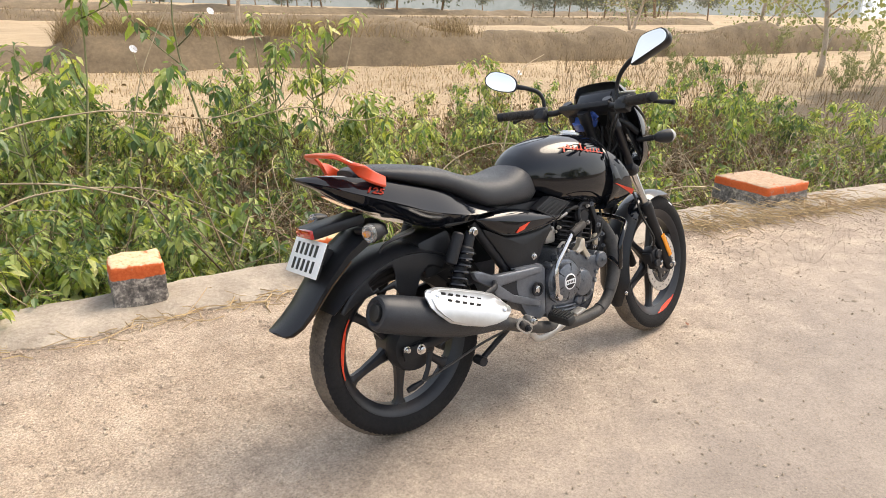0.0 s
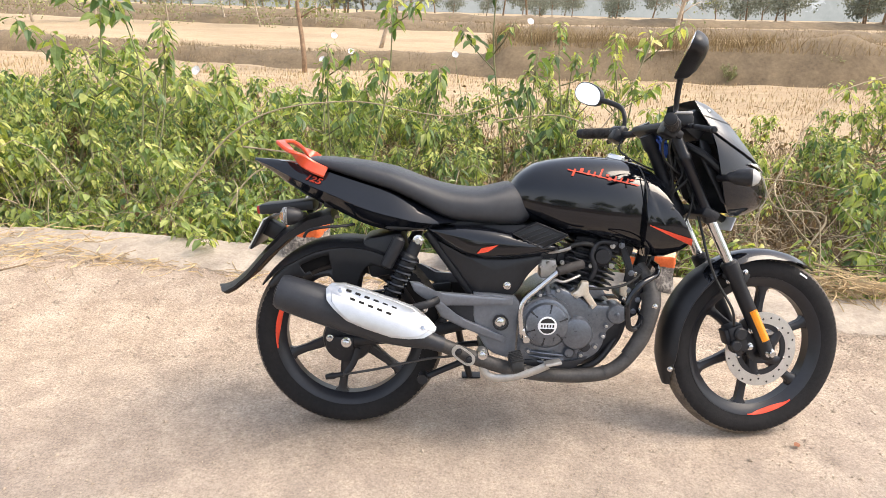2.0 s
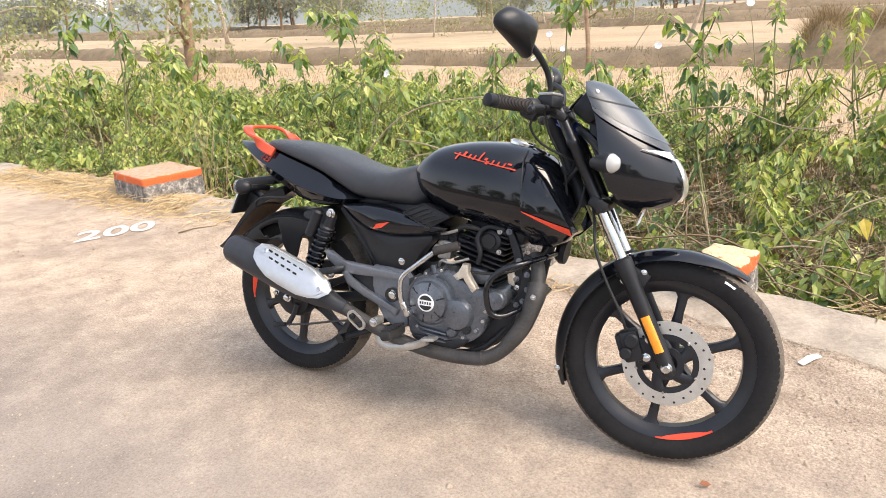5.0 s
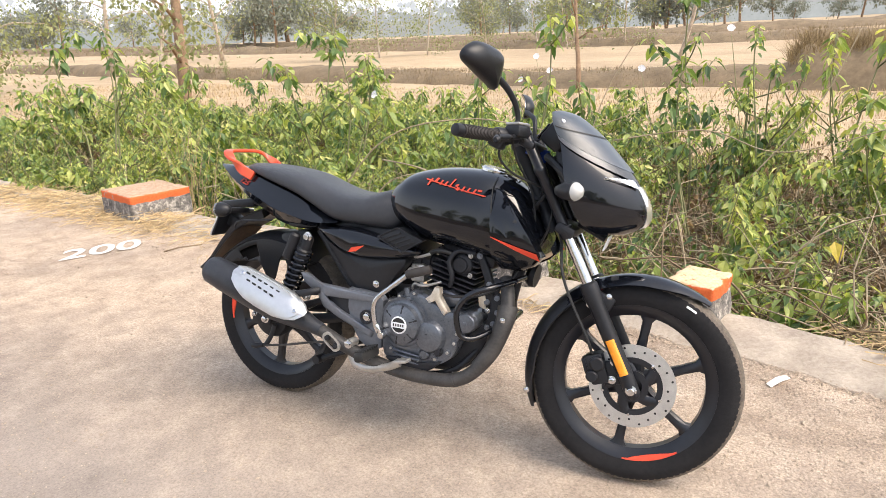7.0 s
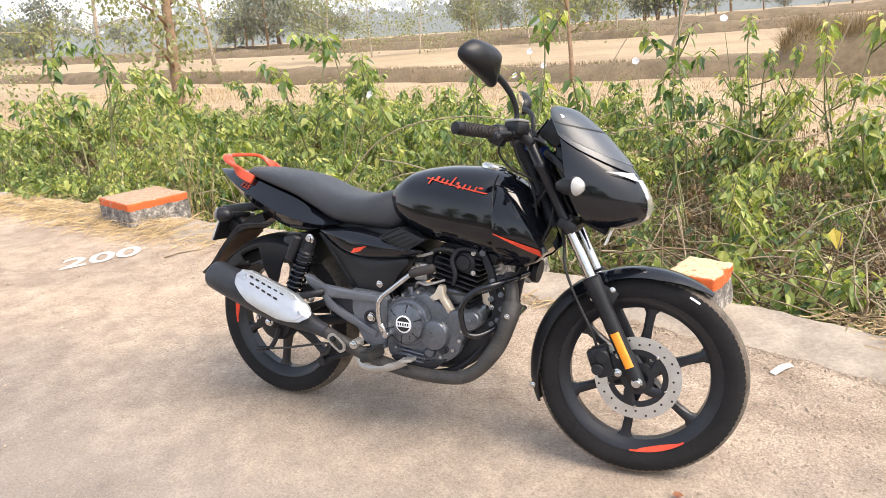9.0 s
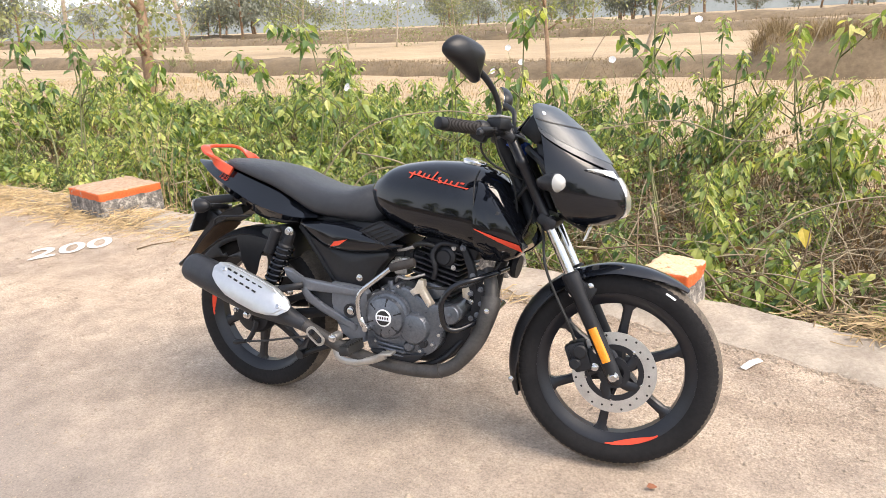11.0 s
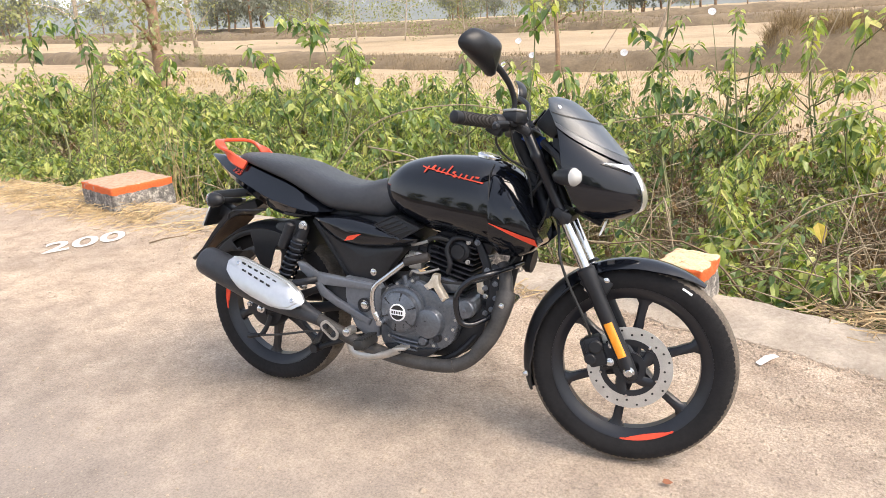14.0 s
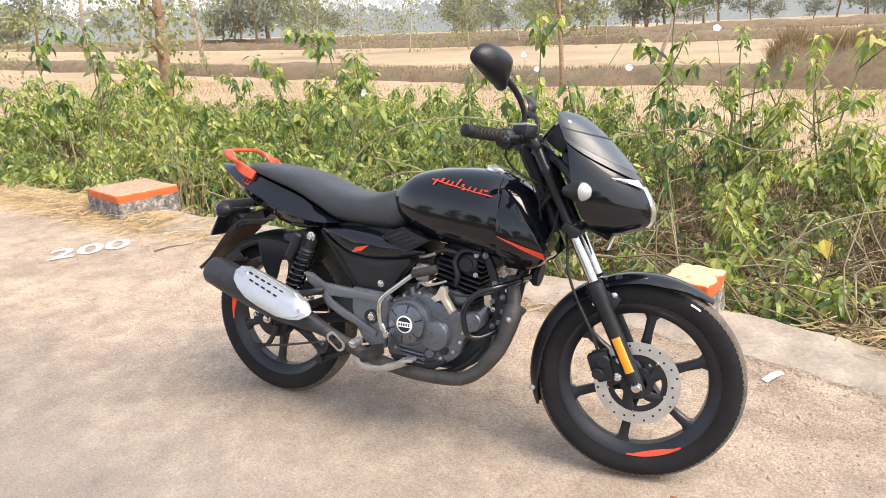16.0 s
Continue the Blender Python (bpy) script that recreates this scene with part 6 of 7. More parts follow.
# side panels, lower covers, grilles
SIDE = [(0.250, 0.668), (0.285, 0.676), (0.36, 0.678), (0.44, 0.671), (0.54, 0.650), (0.650, 0.622), (0.60, 0.598), (0.53, 0.587), (0.44, 0.582), (0.36, 0.594), (0.30, 0.625), (0.266, 0.650)]
spr, spl = pair("side_panel", pillow(SIDE, -0.126, 0.03, 0.026, 4, 0.10, 0.63), M_GLOSS, label="gloss black side panel")
for sg in (-1, 1):
    pts = [(0.398, 0.600), (0.412, 0.617), (0.462, 0.628), (0.430, 0.606)]
    f = Shape().grid([[Vector((x, -0.152 - yy, z)) for x, z in pts] for yy in (-0.006, 0.0012)], close_v=True, cap=True)
    part("side_flash", f if sg < 0 else f.mirrored(), M_DECAL, spr, "red flash")
LOWERC = [(0.280, 0.628), (0.33, 0.604), (0.42, 0.590), (0.50, 0.588), (0.585, 0.596), (0.60, 0.578), (0.560, 0.530), (0.528, 0.478), (0.50, 0.463), (0.43, 0.464), (0.395, 0.474), (0.345, 0.540)]
lcr, lcl = pair("lower_side_cover", pillow(LOWERC, -0.118, 0.04, 0.012, 4), M_SATIN, label="satin black lower side cover")
bolt("cover_bolt", (0.495, -0.131, 0.500), 0.008, 0.006, lcr)
GR = [(0.505, 0.660), (0.576, 0.694), (0.668, 0.660), (0.596, 0.618)]
gpn, gpl = pair("grille_panel", pillow(GR, -0.139, 0.03, 0.003, 4, 0.08, 0.65, True), M_SATIN, label="black louvred panel under the seat nose")
rim_ = Shape()
cyc = GR + [GR[0]]
for a, b in zip(cyc, cyc[1:]):
    rim_.tube([(a[0], -0.1425 + 0.08 * (a[1] - 0.65), a[1]), (b[0], -0.1425 + 0.08 * (b[1] - 0.65), b[1])], 0.0022, 6)
pair("panel_edge", rim_, M_SATIN, gpn)
for k in range(4):
    a, b = Vector((0.520 + 0.016 * k, -0.1445, 0.652 - 0.0085 * k)), Vector((0.592 + 0.016 * k, -0.1425, 0.680 - 0.0085 * k))
    part("louvre", Shape().tube([a, b], 0.0022, 6), M_SATIN, gpn)
part("airbox", Shape().box((0.50, 0, 0.635), (0.26, 0.19, 0.10), None, 0.02), M_MATT, label="black airbox inside the frame")

# frame, guards, stand, cables
frame_part = part("frame", Shape().tube([(0.5, 0, 0.72), (0.75, 0, 0.74), (0.96, 0, 0.80), (0.99, 0, 0.80)], 0.022, 12), M_MATT, label="black tubular frame")
part("downtube", Shape().tube([(0.99, 0, 0.80), (0.965, 0, 0.68), (0.935, 0, 0.55), (0.905, 0, 0.42), (0.86, 0, 0.33), (0.80, 0, 0.30)], 0.019, 12), M_MATT, frame_part)
pair("rear_downtube", Shape().tube([(0.25, -0.10, 0.655), (0.31, -0.10, 0.575), (0.37, -0.098, 0.495), (0.44, -0.09, 0.40)], 0.015, 10), M_MATT, frame_part)
pair("seat_tube", Shape().tube([(-0.06, -0.08, 0.735), (0.10, -0.09, 0.70), (0.30, -0.09, 0.68), (0.5, -0.07, 0.69)], 0.014, 10), M_MATT, frame_part)
gd = Shape().tube([(0.968, -0.02, 0.560), (0.958, -0.10, 0.560), (0.925, -0.180, 0.553), (0.872, -0.215, 0.533), (0.838, -0.225, 0.490), (0.836, -0.225, 0.445), (0.848, -0.215, 0.403), (0.878, -0.190, 0.395), (0.912, -0.12, 0.410), (0.925, -0.02, 0.415)], 0.0088, 12, 6)
pair("crash_guard", gd, M_GLOSS, label="black tubular crash guard")
hr = part("horn", Shape().lathe((0.955, 0.05, 0.56), (0.985, 0.05, 0.555), [(0, 0.03), (0.5, 0.04), (1, 0.038)], 20), M_MATT, label="black horn behind the front wheel")
part("cdi_bracket", Shape().box((0.885, -0.075, 0.500), (0.03, 0.012, 0.12), Matrix.Rotation(radians(20), 3, "Y"), 0.004), M_FINS, frame_part)
for z in (0.455, 0.535):
    bolt("bracket_bolt", (0.885 + (0.5 - z) * -0.3, -0.083, z), 0.006, 0.006, frame_part)
stand = part("side_stand", Shape().tube([(0.36, 0.115, 0.30), (0.39, 0.20, 0.16), (0.42, 0.285, 0.047)], 0.012, 10), M_MATT, label="side stand folded out")
part("stand_foot", Shape().box((0.425, 0.292, 0.050), (0.07, 0.04, 0.008), Matrix.Rotation(radians(LEAN_DEG), 3, "X"), 0.003), M_MATT, stand)
cst = part("centre_stand", Shape().tube([(0.44, -0.09, 0.262), (0.44, 0.09, 0.262)], 0.014, 10), M_MATT, label="folded centre stand")
csl = Shape().tube([(0.44, -0.06, 0.255), (0.36, -0.085, 0.236), (0.25, -0.105, 0.193)], 0.010, 10).lathe((0.248, -0.085, 0.193), (0.245, -0.125, 0.193), [(0, 0.016), (1, 0.016)], 14)
pair("stand_leg", csl, M_MATT, cst)

cb = part("brake_hose", Shape().tube([AXLE_F + Vector((-0.115, -0.085, 0.085)), AXLE_F + Vector((-0.135, -0.10, 0.14)), (1.128, -0.106, 0.52), (1.095, -0.100, 0.60), (1.078, -0.070, 0.70), (1.03, -0.045, 0.84), (0.975, -0.075, 0.93), (0.955, -0.13, 0.985)], 0.0042, 8, 6), M_INK, label="black brake hose", front=True)
for pts in ([(0.93, -0.16, 0.975), (0.90, -0.16, 0.93), (0.93, -0.12, 0.88), (1.01, -0.06, 0.84)], [(0.93, 0.16, 0.975), (0.90, 0.15, 0.92), (0.95, 0.09, 0.87), (1.02, 0.04, 0.84)],
            [(0.935, -0.15, 0.97), (0.945, -0.11, 0.91), (0.985, -0.065, 0.82), (1.0, -0.05, 0.70)], [(1.03, -0.05, 0.86), (1.05, -0.07, 0.80), (1.04, -0.075, 0.72), (1.01, -0.06, 0.66)], [(1.04, 0.05, 0.86), (1.05, 0.05, 0.78), (1.02, 0.04, 0.66)]):
    part("control_cable", Shape().tube(pts, 0.0034, 8, 6), M_INK, cb, front=True)
loom = part("wiring_loom", Shape().tube([(1.0, 0, 0.90), (1.02, 0.0, 0.84), (0.98, 0, 0.74)], 0.008, 8, 4), M_INK, label="black wiring loom behind the headlamp")
for k in range(6):
    a = k * 1.05
    lo = Shape().tube([(1.00 + 0.02 * math.sin(a), -0.05 + 0.018 * k, 0.90), (1.02 + 0.02 * math.cos(a), -0.07 + 0.025 * k, 0.84), (0.99, -0.05 + 0.02 * k, 0.77), (0.97, -0.04 + 0.014 * k, 0.70)], 0.0042, 8, 4)
    part("wire", lo, M_INK, loom)

# ---- roadside shrubs ----
def shrub_kind(seed, height, stems, leafy, leaf_len, lean=0.25, low=0.25, name="shrub"):
    """A clump of forking stems, each tip hung with a whorl of drooping leaves. Returns its root object with the leaves as a part."""
    r = np.random.default_rng(seed)
    st, lf = Soup(), Soup()
    up = np.array((0, 0, 1.0))
    broad = 0.95 if seed % 2 else 0.75

    def whorl(tip, way, n, size):
        for k in range(n):
            a = k * 2.4 + r.normal(0, 0.35)
            back = (k / n) * size * 1.9
            p = tip - way * back
            pet = size * r.uniform(0.15, 0.4)
            q = p + np.array((math.cos(a) * pet, math.sin(a) * pet, 0.5 * pet))
            st.tube([p, (p + q) / 2 + up * 0.006, q], 0.0020, 0.0013, 3)
            ll = size * r.uniform(0.65, 1.15) * (0.55 + 0.45 * min(1, k / 3))
            droop = r.uniform(0.15, 1.1) * (0.2 + 0.8 * min(1, k / 4))
            put_leaf(lf, q, ll, a + r.normal(0, 0.25), droop, r.normal(0, 0.35), broad * r.uniform(0.66, 1.0))

    for _ in range(stems):
        az, h = r.uniform(0, 2 * math.pi), height * r.uniform(0.62, 1.05)
        b = np.array((r.normal(0, 0.08), r.normal(0, 0.08), 0))
        out = np.array((math.cos(az), math.sin(az), 0)) * lean * h * r.uniform(0.2, 1.2)
        bend = np.array((r.normal(0, 0.06), r.normal(0, 0.06), 0))
        t = np.linspace(0, 1, 9)[:, None]
        pts = b + out * t ** 1.6 + up * h * t + bend * np.sin(t * 6 + az) * 0.8
        st.tube(pts, 0.007 * height, 0.0026 * height, 5)
        whorl(pts[-1], (pts[-1] - pts[-3]) / np.linalg.norm(pts[-1] - pts[-3]), leafy, leaf_len)
        for k in range(int(r.integers(2, 5))):
            u = r.uniform(max(low, 0.3), 0.9)
            p = np.array([np.interp(u, t[:, 0], pts[:, c]) for c in range(3)])
            a = az + k * 2.1 + r.normal(0, 0.5)
            ln = h * r.uniform(0.14, 0.34)
            d = np.array((math.cos(a) * 0.75, math.sin(a) * 0.75, r.uniform(0.25, 0.9)))
            q = p + d * ln
            st.tube([p, (p + q) / 2 - up * 0.02, q], 0.0036 * height, 0.0022 * height, 4)
            whorl(q, d / np.linalg.norm(d), int(leafy * r.uniform(0.6, 0.95)), leaf_len * r.uniform(0.75, 1.0))
        for k in range(int(leafy * 0.4)):
            u = r.uniform(low, 0.9)
            p = np.array([np.interp(u, t[:, 0], pts[:, c]) for c in range(3)])
            a = r.uniform(0, 6.3)
            put_leaf(lf, p + np.array((math.cos(a), math.sin(a), 0.3)) * 0.03, leaf_len * r.uniform(0.5, 1.0), a, r.uniform(0.1, 0.9), r.normal(0, 0.4), r.uniform(0.75, 1.1))
    root = st.ob(name, M_GSTEM, True)
    leaves = lf.ob("leaves", M_LEAF)
    leaves.parent = root
    return root


LEAFY = "leafy green roadside shrub with drooping heart-shaped leaves"
DRYISH = "sparse low shrub with small dusty leaves beside the kerb"
TALL = [tagged(shrub_kind(11 + i, h, s, n, l), LEAFY, "shrub", "shrubs in the ditch") for i, (h, s, n, l) in enumerate(
    [(1.35, 6, 19, 0.112), (1.25, 7, 18, 0.102), (1.5, 5, 20, 0.118), (1.1, 7, 18, 0.095), (1.4, 6, 19, 0.108), (1.2, 7, 19, 0.096)])]
LOW = [tagged(shrub_kind(41 + i, h, s, n, l, 0.7, 0.1, "low_plant"), DRYISH, "shrub", "low plants at the kerb") for i, (h, s, n, l) in enumerate(
    [(0.62, 8, 12, 0.085), (0.55, 9, 13, 0.055), (0.7, 7, 13, 0.092)])]
LOW[1].children[0].data.materials[0] = M_LEAF2


def spread(kinds, spots):
    """Sets the first of each kind on its own spot and copies for the rest."""
    used = set()
    for k, x, y, turn, size in spots:
        z = float(ground_z(x, y)) - 0.03
        m = pose(x, y, z, rng.normal(0, 5), rng.normal(0, 5), turn)
        if k in used:
            ob = copy_thing(kinds[k], m)
        else:
            ob = kinds[k]
            ob.matrix_world = m
            used.add(k)
        ob.scale = (size, size, size * rng.uniform(0.9, 1.1))


def near_block(x, y):
    return any(abs(x - bx) < w and y - by < 0.62 for bx, by, w in ((-3.10, 1.93, 0.55), (3.90, 0.80, 0.55), (-0.43, 1.53, 0.2), (0.47, 1.395, 0.2), (1.385, 1.215, 0.2)))


spots = []
for _ in range(2600):
    x = rng.uniform(-10, 9.5)
    s = (0.52 if x < 0.4 else 0.8) + 4.6 * rng.random() ** 0.95
    if len(spots) >= 300:
        break
    y = kerb_y(x) + s
    dens = 0.5 + 0.5 * noise.noise((x * 0.55, y * 0.5, 4))
    if x > 0.7:
        dens *= 0.27 if s < 2.6 else 0.45
    if -1.8 < x < 0.4 and s > 1.5:
        dens *= 0.85
    if near_block(x, y) or rng.random() > dens + 0.12 or any((x - q[1]) ** 2 + (y - q[2]) ** 2 < 0.06 for q in spots):
        continue
    size = (rng.uniform(0.70, 1.0) if rng.random() < 0.88 else rng.uniform(1.05, 1.28)) * (rng.choice([0.5, 0.62, 0.75, 0.95]) if x > 0.3 else 1.0) * (0.8 if s < 1.2 else 1.0) * (0.90 if x < 0.3 else 1.0)
    spots.append((int(rng.integers(0, 6)) if x < 0.3 else int(rng.integers(0, 6)), x, y, rng.uniform(0, 360), size))
spread(TALL, spots)

TOPS = [tagged(shrub_kind(61 + i, 1.7, n, 17, 0.120, 0.16, 0.5, "tall_plant"), "tall thin-stemmed green plant with drooping leaves at its top", "plant", "tall plants above the shrubs") for i, n in enumerate((1, 2, 1))]
tops = []
for i, (x, y, h) in enumerate([(-5.05, 2.78, 1.85), (-5.16, 3.15, 1.9), (-3.04, 3.82, 1.9), (-2.73, 3.81, 1.9), (-2.33, 3.61, 1.7), (-2.03, 3.58, 1.75), (-1.04, 3.24, 1.55), (-0.58, 3.24, 1.5), (-0.21, 3.6, 1.75), (-0.02, 3.55, 1.65), (1.21, 3.07, 1.5), (1.0, 4.85, 2.0), (2.15, 4.75, 1.85), (2.3, 4.6, 1.5), (1.67, 2.49, 1.15)]):
    tops.append((i % 3, x, y, 137.0 * i, h / 1.62))
spread(TOPS, tops)
LOOSE = [tagged(shrub_kind(81, 1.75, 6, 19, 0.085, 0.14, 0.2, "bush"), "tall loose bush with small leaves and bare twigs", "bush")]
spread(LOOSE, [(0, 1.45, 4.55, 0, 1.02)])

lows = []
for _ in range(700):
    x = rng.uniform(-6, 6.5)
    s = 0.56 + 0.7 * rng.random()
    y = kerb_y(x) + s
    if len(lows) >= 95:
        break
    if near_block(x, y) or (x > 0.9 and rng.random() < 0.5) or any((x - q[1]) ** 2 + (y - q[2]) ** 2 < 0.035 for q in lows):
        continue
    lows.append((int(rng.integers(0, 3)), x, y, rng.uniform(0, 360), rng.uniform(0.7, 1.15)))
spread(LOW, lows)

# tangled dry stems among the shrubs
tang, pale = Soup(), Soup()
for i in range(1300):
    x = rng.uniform(-8, 8.5)
    s = 0.42 + 3.6 * rng.random() ** 1.3
    y = kerb_y(x) + s
    z = float(ground_z(x, y))
    L, az = rng.uniform(0.3, 1.05), rng.uniform(0, 2 * math.pi)
    t = np.linspace(0, 1, 7)[:, None]
    d = np.array((math.cos(az), 0.6 * math.sin(az), 0))
    if y + d[1] * L < kerb_y(x + d[0] * L) + 0.36:
        d[1] = abs(d[1])
    top = rng.uniform(0.1, 0.75)
    pts = np.array((x, y, z)) + d * L * t + np.array((0, 0, 1)) * (top * np.sin(t * math.pi * rng.uniform(0.45, 0.95)) + rng.uniform(-0.02, 0.25)) + 0.09 * np.sin(t * 7 + az) * np.array((d[1], -d[0], 0.4))
    (tang if rng.random() < (0.55 if x < 0.5 else 0.3) else pale).tube(pts, rng.uniform(0.0025, 0.006), 0.0015, 4)
for i in range(2300):
    x = rng.uniform(0.9, 6.0)
    s = 0.40 + 2.6 * rng.random() ** 1.2
    y = kerb_y(x) + s
    base = np.array((x, y, float(ground_z(x, y)) + rng.uniform(0.0, 0.55) * rng.random()))
    az, L = rng.normal(0.25, 0.7) + (math.pi if rng.random() < 0.5 else 0), rng.uniform(0.4, 1.3)
    t = np.linspace(0, 1, 9)[:, None]
    d = np.array((math.cos(az), 0.45 * math.sin(az), 0))
    side = np.array((-d[1], d[0], 0))
    pts = base + d * L * t + side * (0.10 * np.sin(t * rng.uniform(3, 8) + az)) + np.array((0, 0, 1)) * (rng.uniform(-0.1, 0.22) * t + 0.10 * np.sin(t * rng.uniform(2, 6) + i))
    pts[:, 1] = np.maximum(pts[:, 1], kerb_y(pts[:, 0]) + 0.37)
    pts[:, 2] = np.maximum(pts[:, 2], ground_z(pts[:, 0], pts[:, 1]) + 0.01)
    (tang if rng.random() < 0.72 else pale).tube(pts, rng.uniform(0.0025, 0.0075), rng.uniform(0.0015, 0.003), 4)
# dry brush: dead, many-twigged plants standing between the green ones
brush_leaf = Soup()
for i in range(540):
    x = rng.uniform(-9, 9) if i < 390 else rng.uniform(0.3, 6.5)
    s = 0.6 + 4.9 * rng.random() if i < 230 else (2.4 + 3.0 * rng.random() if i < 390 else 0.6 + 2.4 * rng.random())
    y = kerb_y(x) + s
    base = np.array((x, y, float(ground_z(x, y))))
    tall = rng.uniform(0.35, 0.8) * (1.15 if s > 2.5 else 0.85)
    for k in range(9):
        a = rng.uniform(0, 6.3)
        d = np.array((math.cos(a), math.sin(a), 0)) * tall * rng.uniform(0.1, 0.75)
        t = np.linspace(0, 1, 5)[:, None]
        pts = base + d * t ** 1.4 + np.array((0, 0, tall * rng.uniform(0.5, 1.0))) * np.sin(t * rng.uniform(1.2, 1.9)) + rng.normal(0, 0.02, 3) * np.sin(t * 5)
        (tang if rng.random() < 0.7 else pale).tube(pts, 0.0042, 0.0014, 3)
        for m in range(3):
            p = pts[int(rng.integers(2, 5))]
            q = p + rng.normal(0, 0.07, 3) + np.array((0, 0, 0.04))
            tang.tube([p, q], 0.002, 0.001, 3)
            put_leaf(brush_leaf, q, rng.uniform(0.02, 0.06), rng.uniform(0, 6.3), rng.normal(0.7, 0.5), rng.normal(0, 0.7))
tagged(brush_leaf.ob("brush_leaves", M_DRYLEAF), "curled brown leaves clinging to dead brush", "dead leaves", kind="stuff")
tagged(tang.ob("brown_dead_stems", M_DARKSTEM, True), "tangle of brown dead stems under the shrubs", "dry stems", kind="stuff")
tagged(pale.ob("pale_dead_stems", M_TWIG, True), "tangle of pale dry stems under the shrubs", "dry stems", kind="stuff")

# withered leaves lying and hanging low in the ditch
wl = Soup()
for i in range(3800):
    x, s = rng.uniform(-8, 8.5), 0.38 + 4.6 * rng.random()
    y = kerb_y(x) + s
    put_leaf(wl, np.array((x, y, float(ground_z(x, y)) + rng.uniform(0, 0.28) ** 1.4)), rng.uniform(0.03, 0.09), rng.uniform(0, 6.3), rng.normal(0.2, 0.6), rng.normal(0, 0.8))
for i in range(7000):
    x, s = rng.uniform(0.9, 6.5), 0.40 + 2.8 * rng.random()
    y = kerb_y(x) + s
    put_leaf(wl, np.array((x, y, float(ground_z(x, y)) + rng.uniform(0, 0.34) ** 1.2)), rng.uniform(0.03, 0.08), rng.uniform(0, 6.3), rng.normal(0.3, 0.7), rng.normal(0, 0.8))
tagged(wl.ob("withered_leaves", M_DRYLEAF), "withered brown leaves and litter in the ditch", "dead leaves", kind="stuff")
gl = Soup()
for i in range(13000):
    x, s = rng.uniform(-8, 8.5), 0.40 + 4.4 * rng.random()
    y = kerb_y(x) + s
    if 0.5 + 0.5 * noise.noise((x * 0.9, y * 0.9, 9)) + 0.15 < rng.random() or (x > 0.9 and rng.random() < 0.72):
        continue
    put_leaf(gl, np.array((x, y, float(ground_z(x, y)) + rng.uniform(0.02, 0.42))), rng.uniform(0.04, 0.10), rng.uniform(0, 6.3), rng.normal(0.5, 0.4), rng.normal(0, 0.5))
tagged(gl.ob("ground_creeper", M_LEAF2), "low green creeper leaves covering the ditch", "undergrowth", kind="stuff")


# long arching vines
def vine(pts, r=0.008):
    pts = np.array(pts, float)
    t = np.linspace(0, len(pts) - 1, 26)
    i = np.clip(t.astype(int), 0, len(pts) - 2)
    f = (t - i)[:, None]
    p0, p1, p2, p3 = pts[np.clip(i - 1, 0, None)], pts[i], pts[i + 1], pts[np.clip(i + 2, None, len(pts) - 1)]
    c = 0.5 * (2 * p1 + (p2 - p0) * f + (2 * p0 - 5 * p1 + 4 * p2 - p3) * f ** 2 + (3 * p1 - p0 - 3 * p2 + p3) * f ** 3)
    s = Soup()
    s.tube(c, r, r * 0.5, 6)
    return tagged(s.ob("vine", M_TWIG, True), "long pale bare vine arching over the shrubs", "vine", "arching vines")


VINES = [
    [(-1.7, 2.3, -0.3), (-1.05, 2.4, 0.55), (-0.35, 2.5, 0.75), (0.35, 2.6, 0.66), (0.8, 2.7, 0.78)],
    [(-1.0, 2.4, 0.45), (-0.5, 2.2, 0.42), (0.0, 2.1, 0.20), (0.3, 2.0, -0.05)],
    [(-1.3, 2.2, -0.4), (-0.9, 2.3, 0.3), (-0.2, 2.4, 0.33), (0.3, 2.3, 0.1)],
    [(0.6, 3.0, 0.55), (1.2, 3.1, 0.62), (1.7, 3.0, 0.50), (2.4, 3.0, 0.72)],
    [(1.6, 2.2, -0.35), (1.9, 2.3, 0.15), (2.5, 2.4, 0.32), (3.3, 2.5, 0.2)],
    [(1.2, 1.9, -0.1), (1.7, 1.95, 0.05), (2.3, 1.9, -0.05), (3.0, 1.9, 0.12)],
    [(2.2, 2.1, -0.4), (2.5, 2.2, 0.4), (2.9, 2.5, 0.85), (3.4, 2.7, 1.0)],
    [(1.5, 3.6, 0.2), (1.9, 3.7, 0.75), (2.1, 3.8, 1.25)],
    [(0.1, 3.9, 0.1), (0.3, 4.0, 0.8), (0.6, 4.1, 1.35)],
]
for v in VINES:
    vine(v, 0.0065)


for i in range(80):
    x = rng.uniform(0.9, 4.6) if i < 60 else rng.uniform(-3.2, 0.6)
    y = kerb_y(x) + rng.uniform(0.6, 2.0)
    p, a = np.array((x, y, float(ground_z(x, y)))), rng.uniform(0, 6.3)
    pts, rise = [p.copy()], rng.uniform(0.10, 0.32)
    for k in range(5):
        a += rng.normal(0, 0.75)
        step = np.array((math.cos(a), 0.55 * math.sin(a), 0)) * rng.uniform(0.15, 0.34)
        if p[1] + step[1] < kerb_y(p[0] + step[0]) + 0.5:
            step[1] = abs(step[1])
        p = p + step
        p[2] = max(float(ground_z(p[0], p[1])) + 0.03, p[2] + rise)
        rise = rise * 0.6 + rng.normal(-0.06, 0.11)
        pts.append(p.copy())
    vine(pts, rng.uniform(0.005, 0.009))


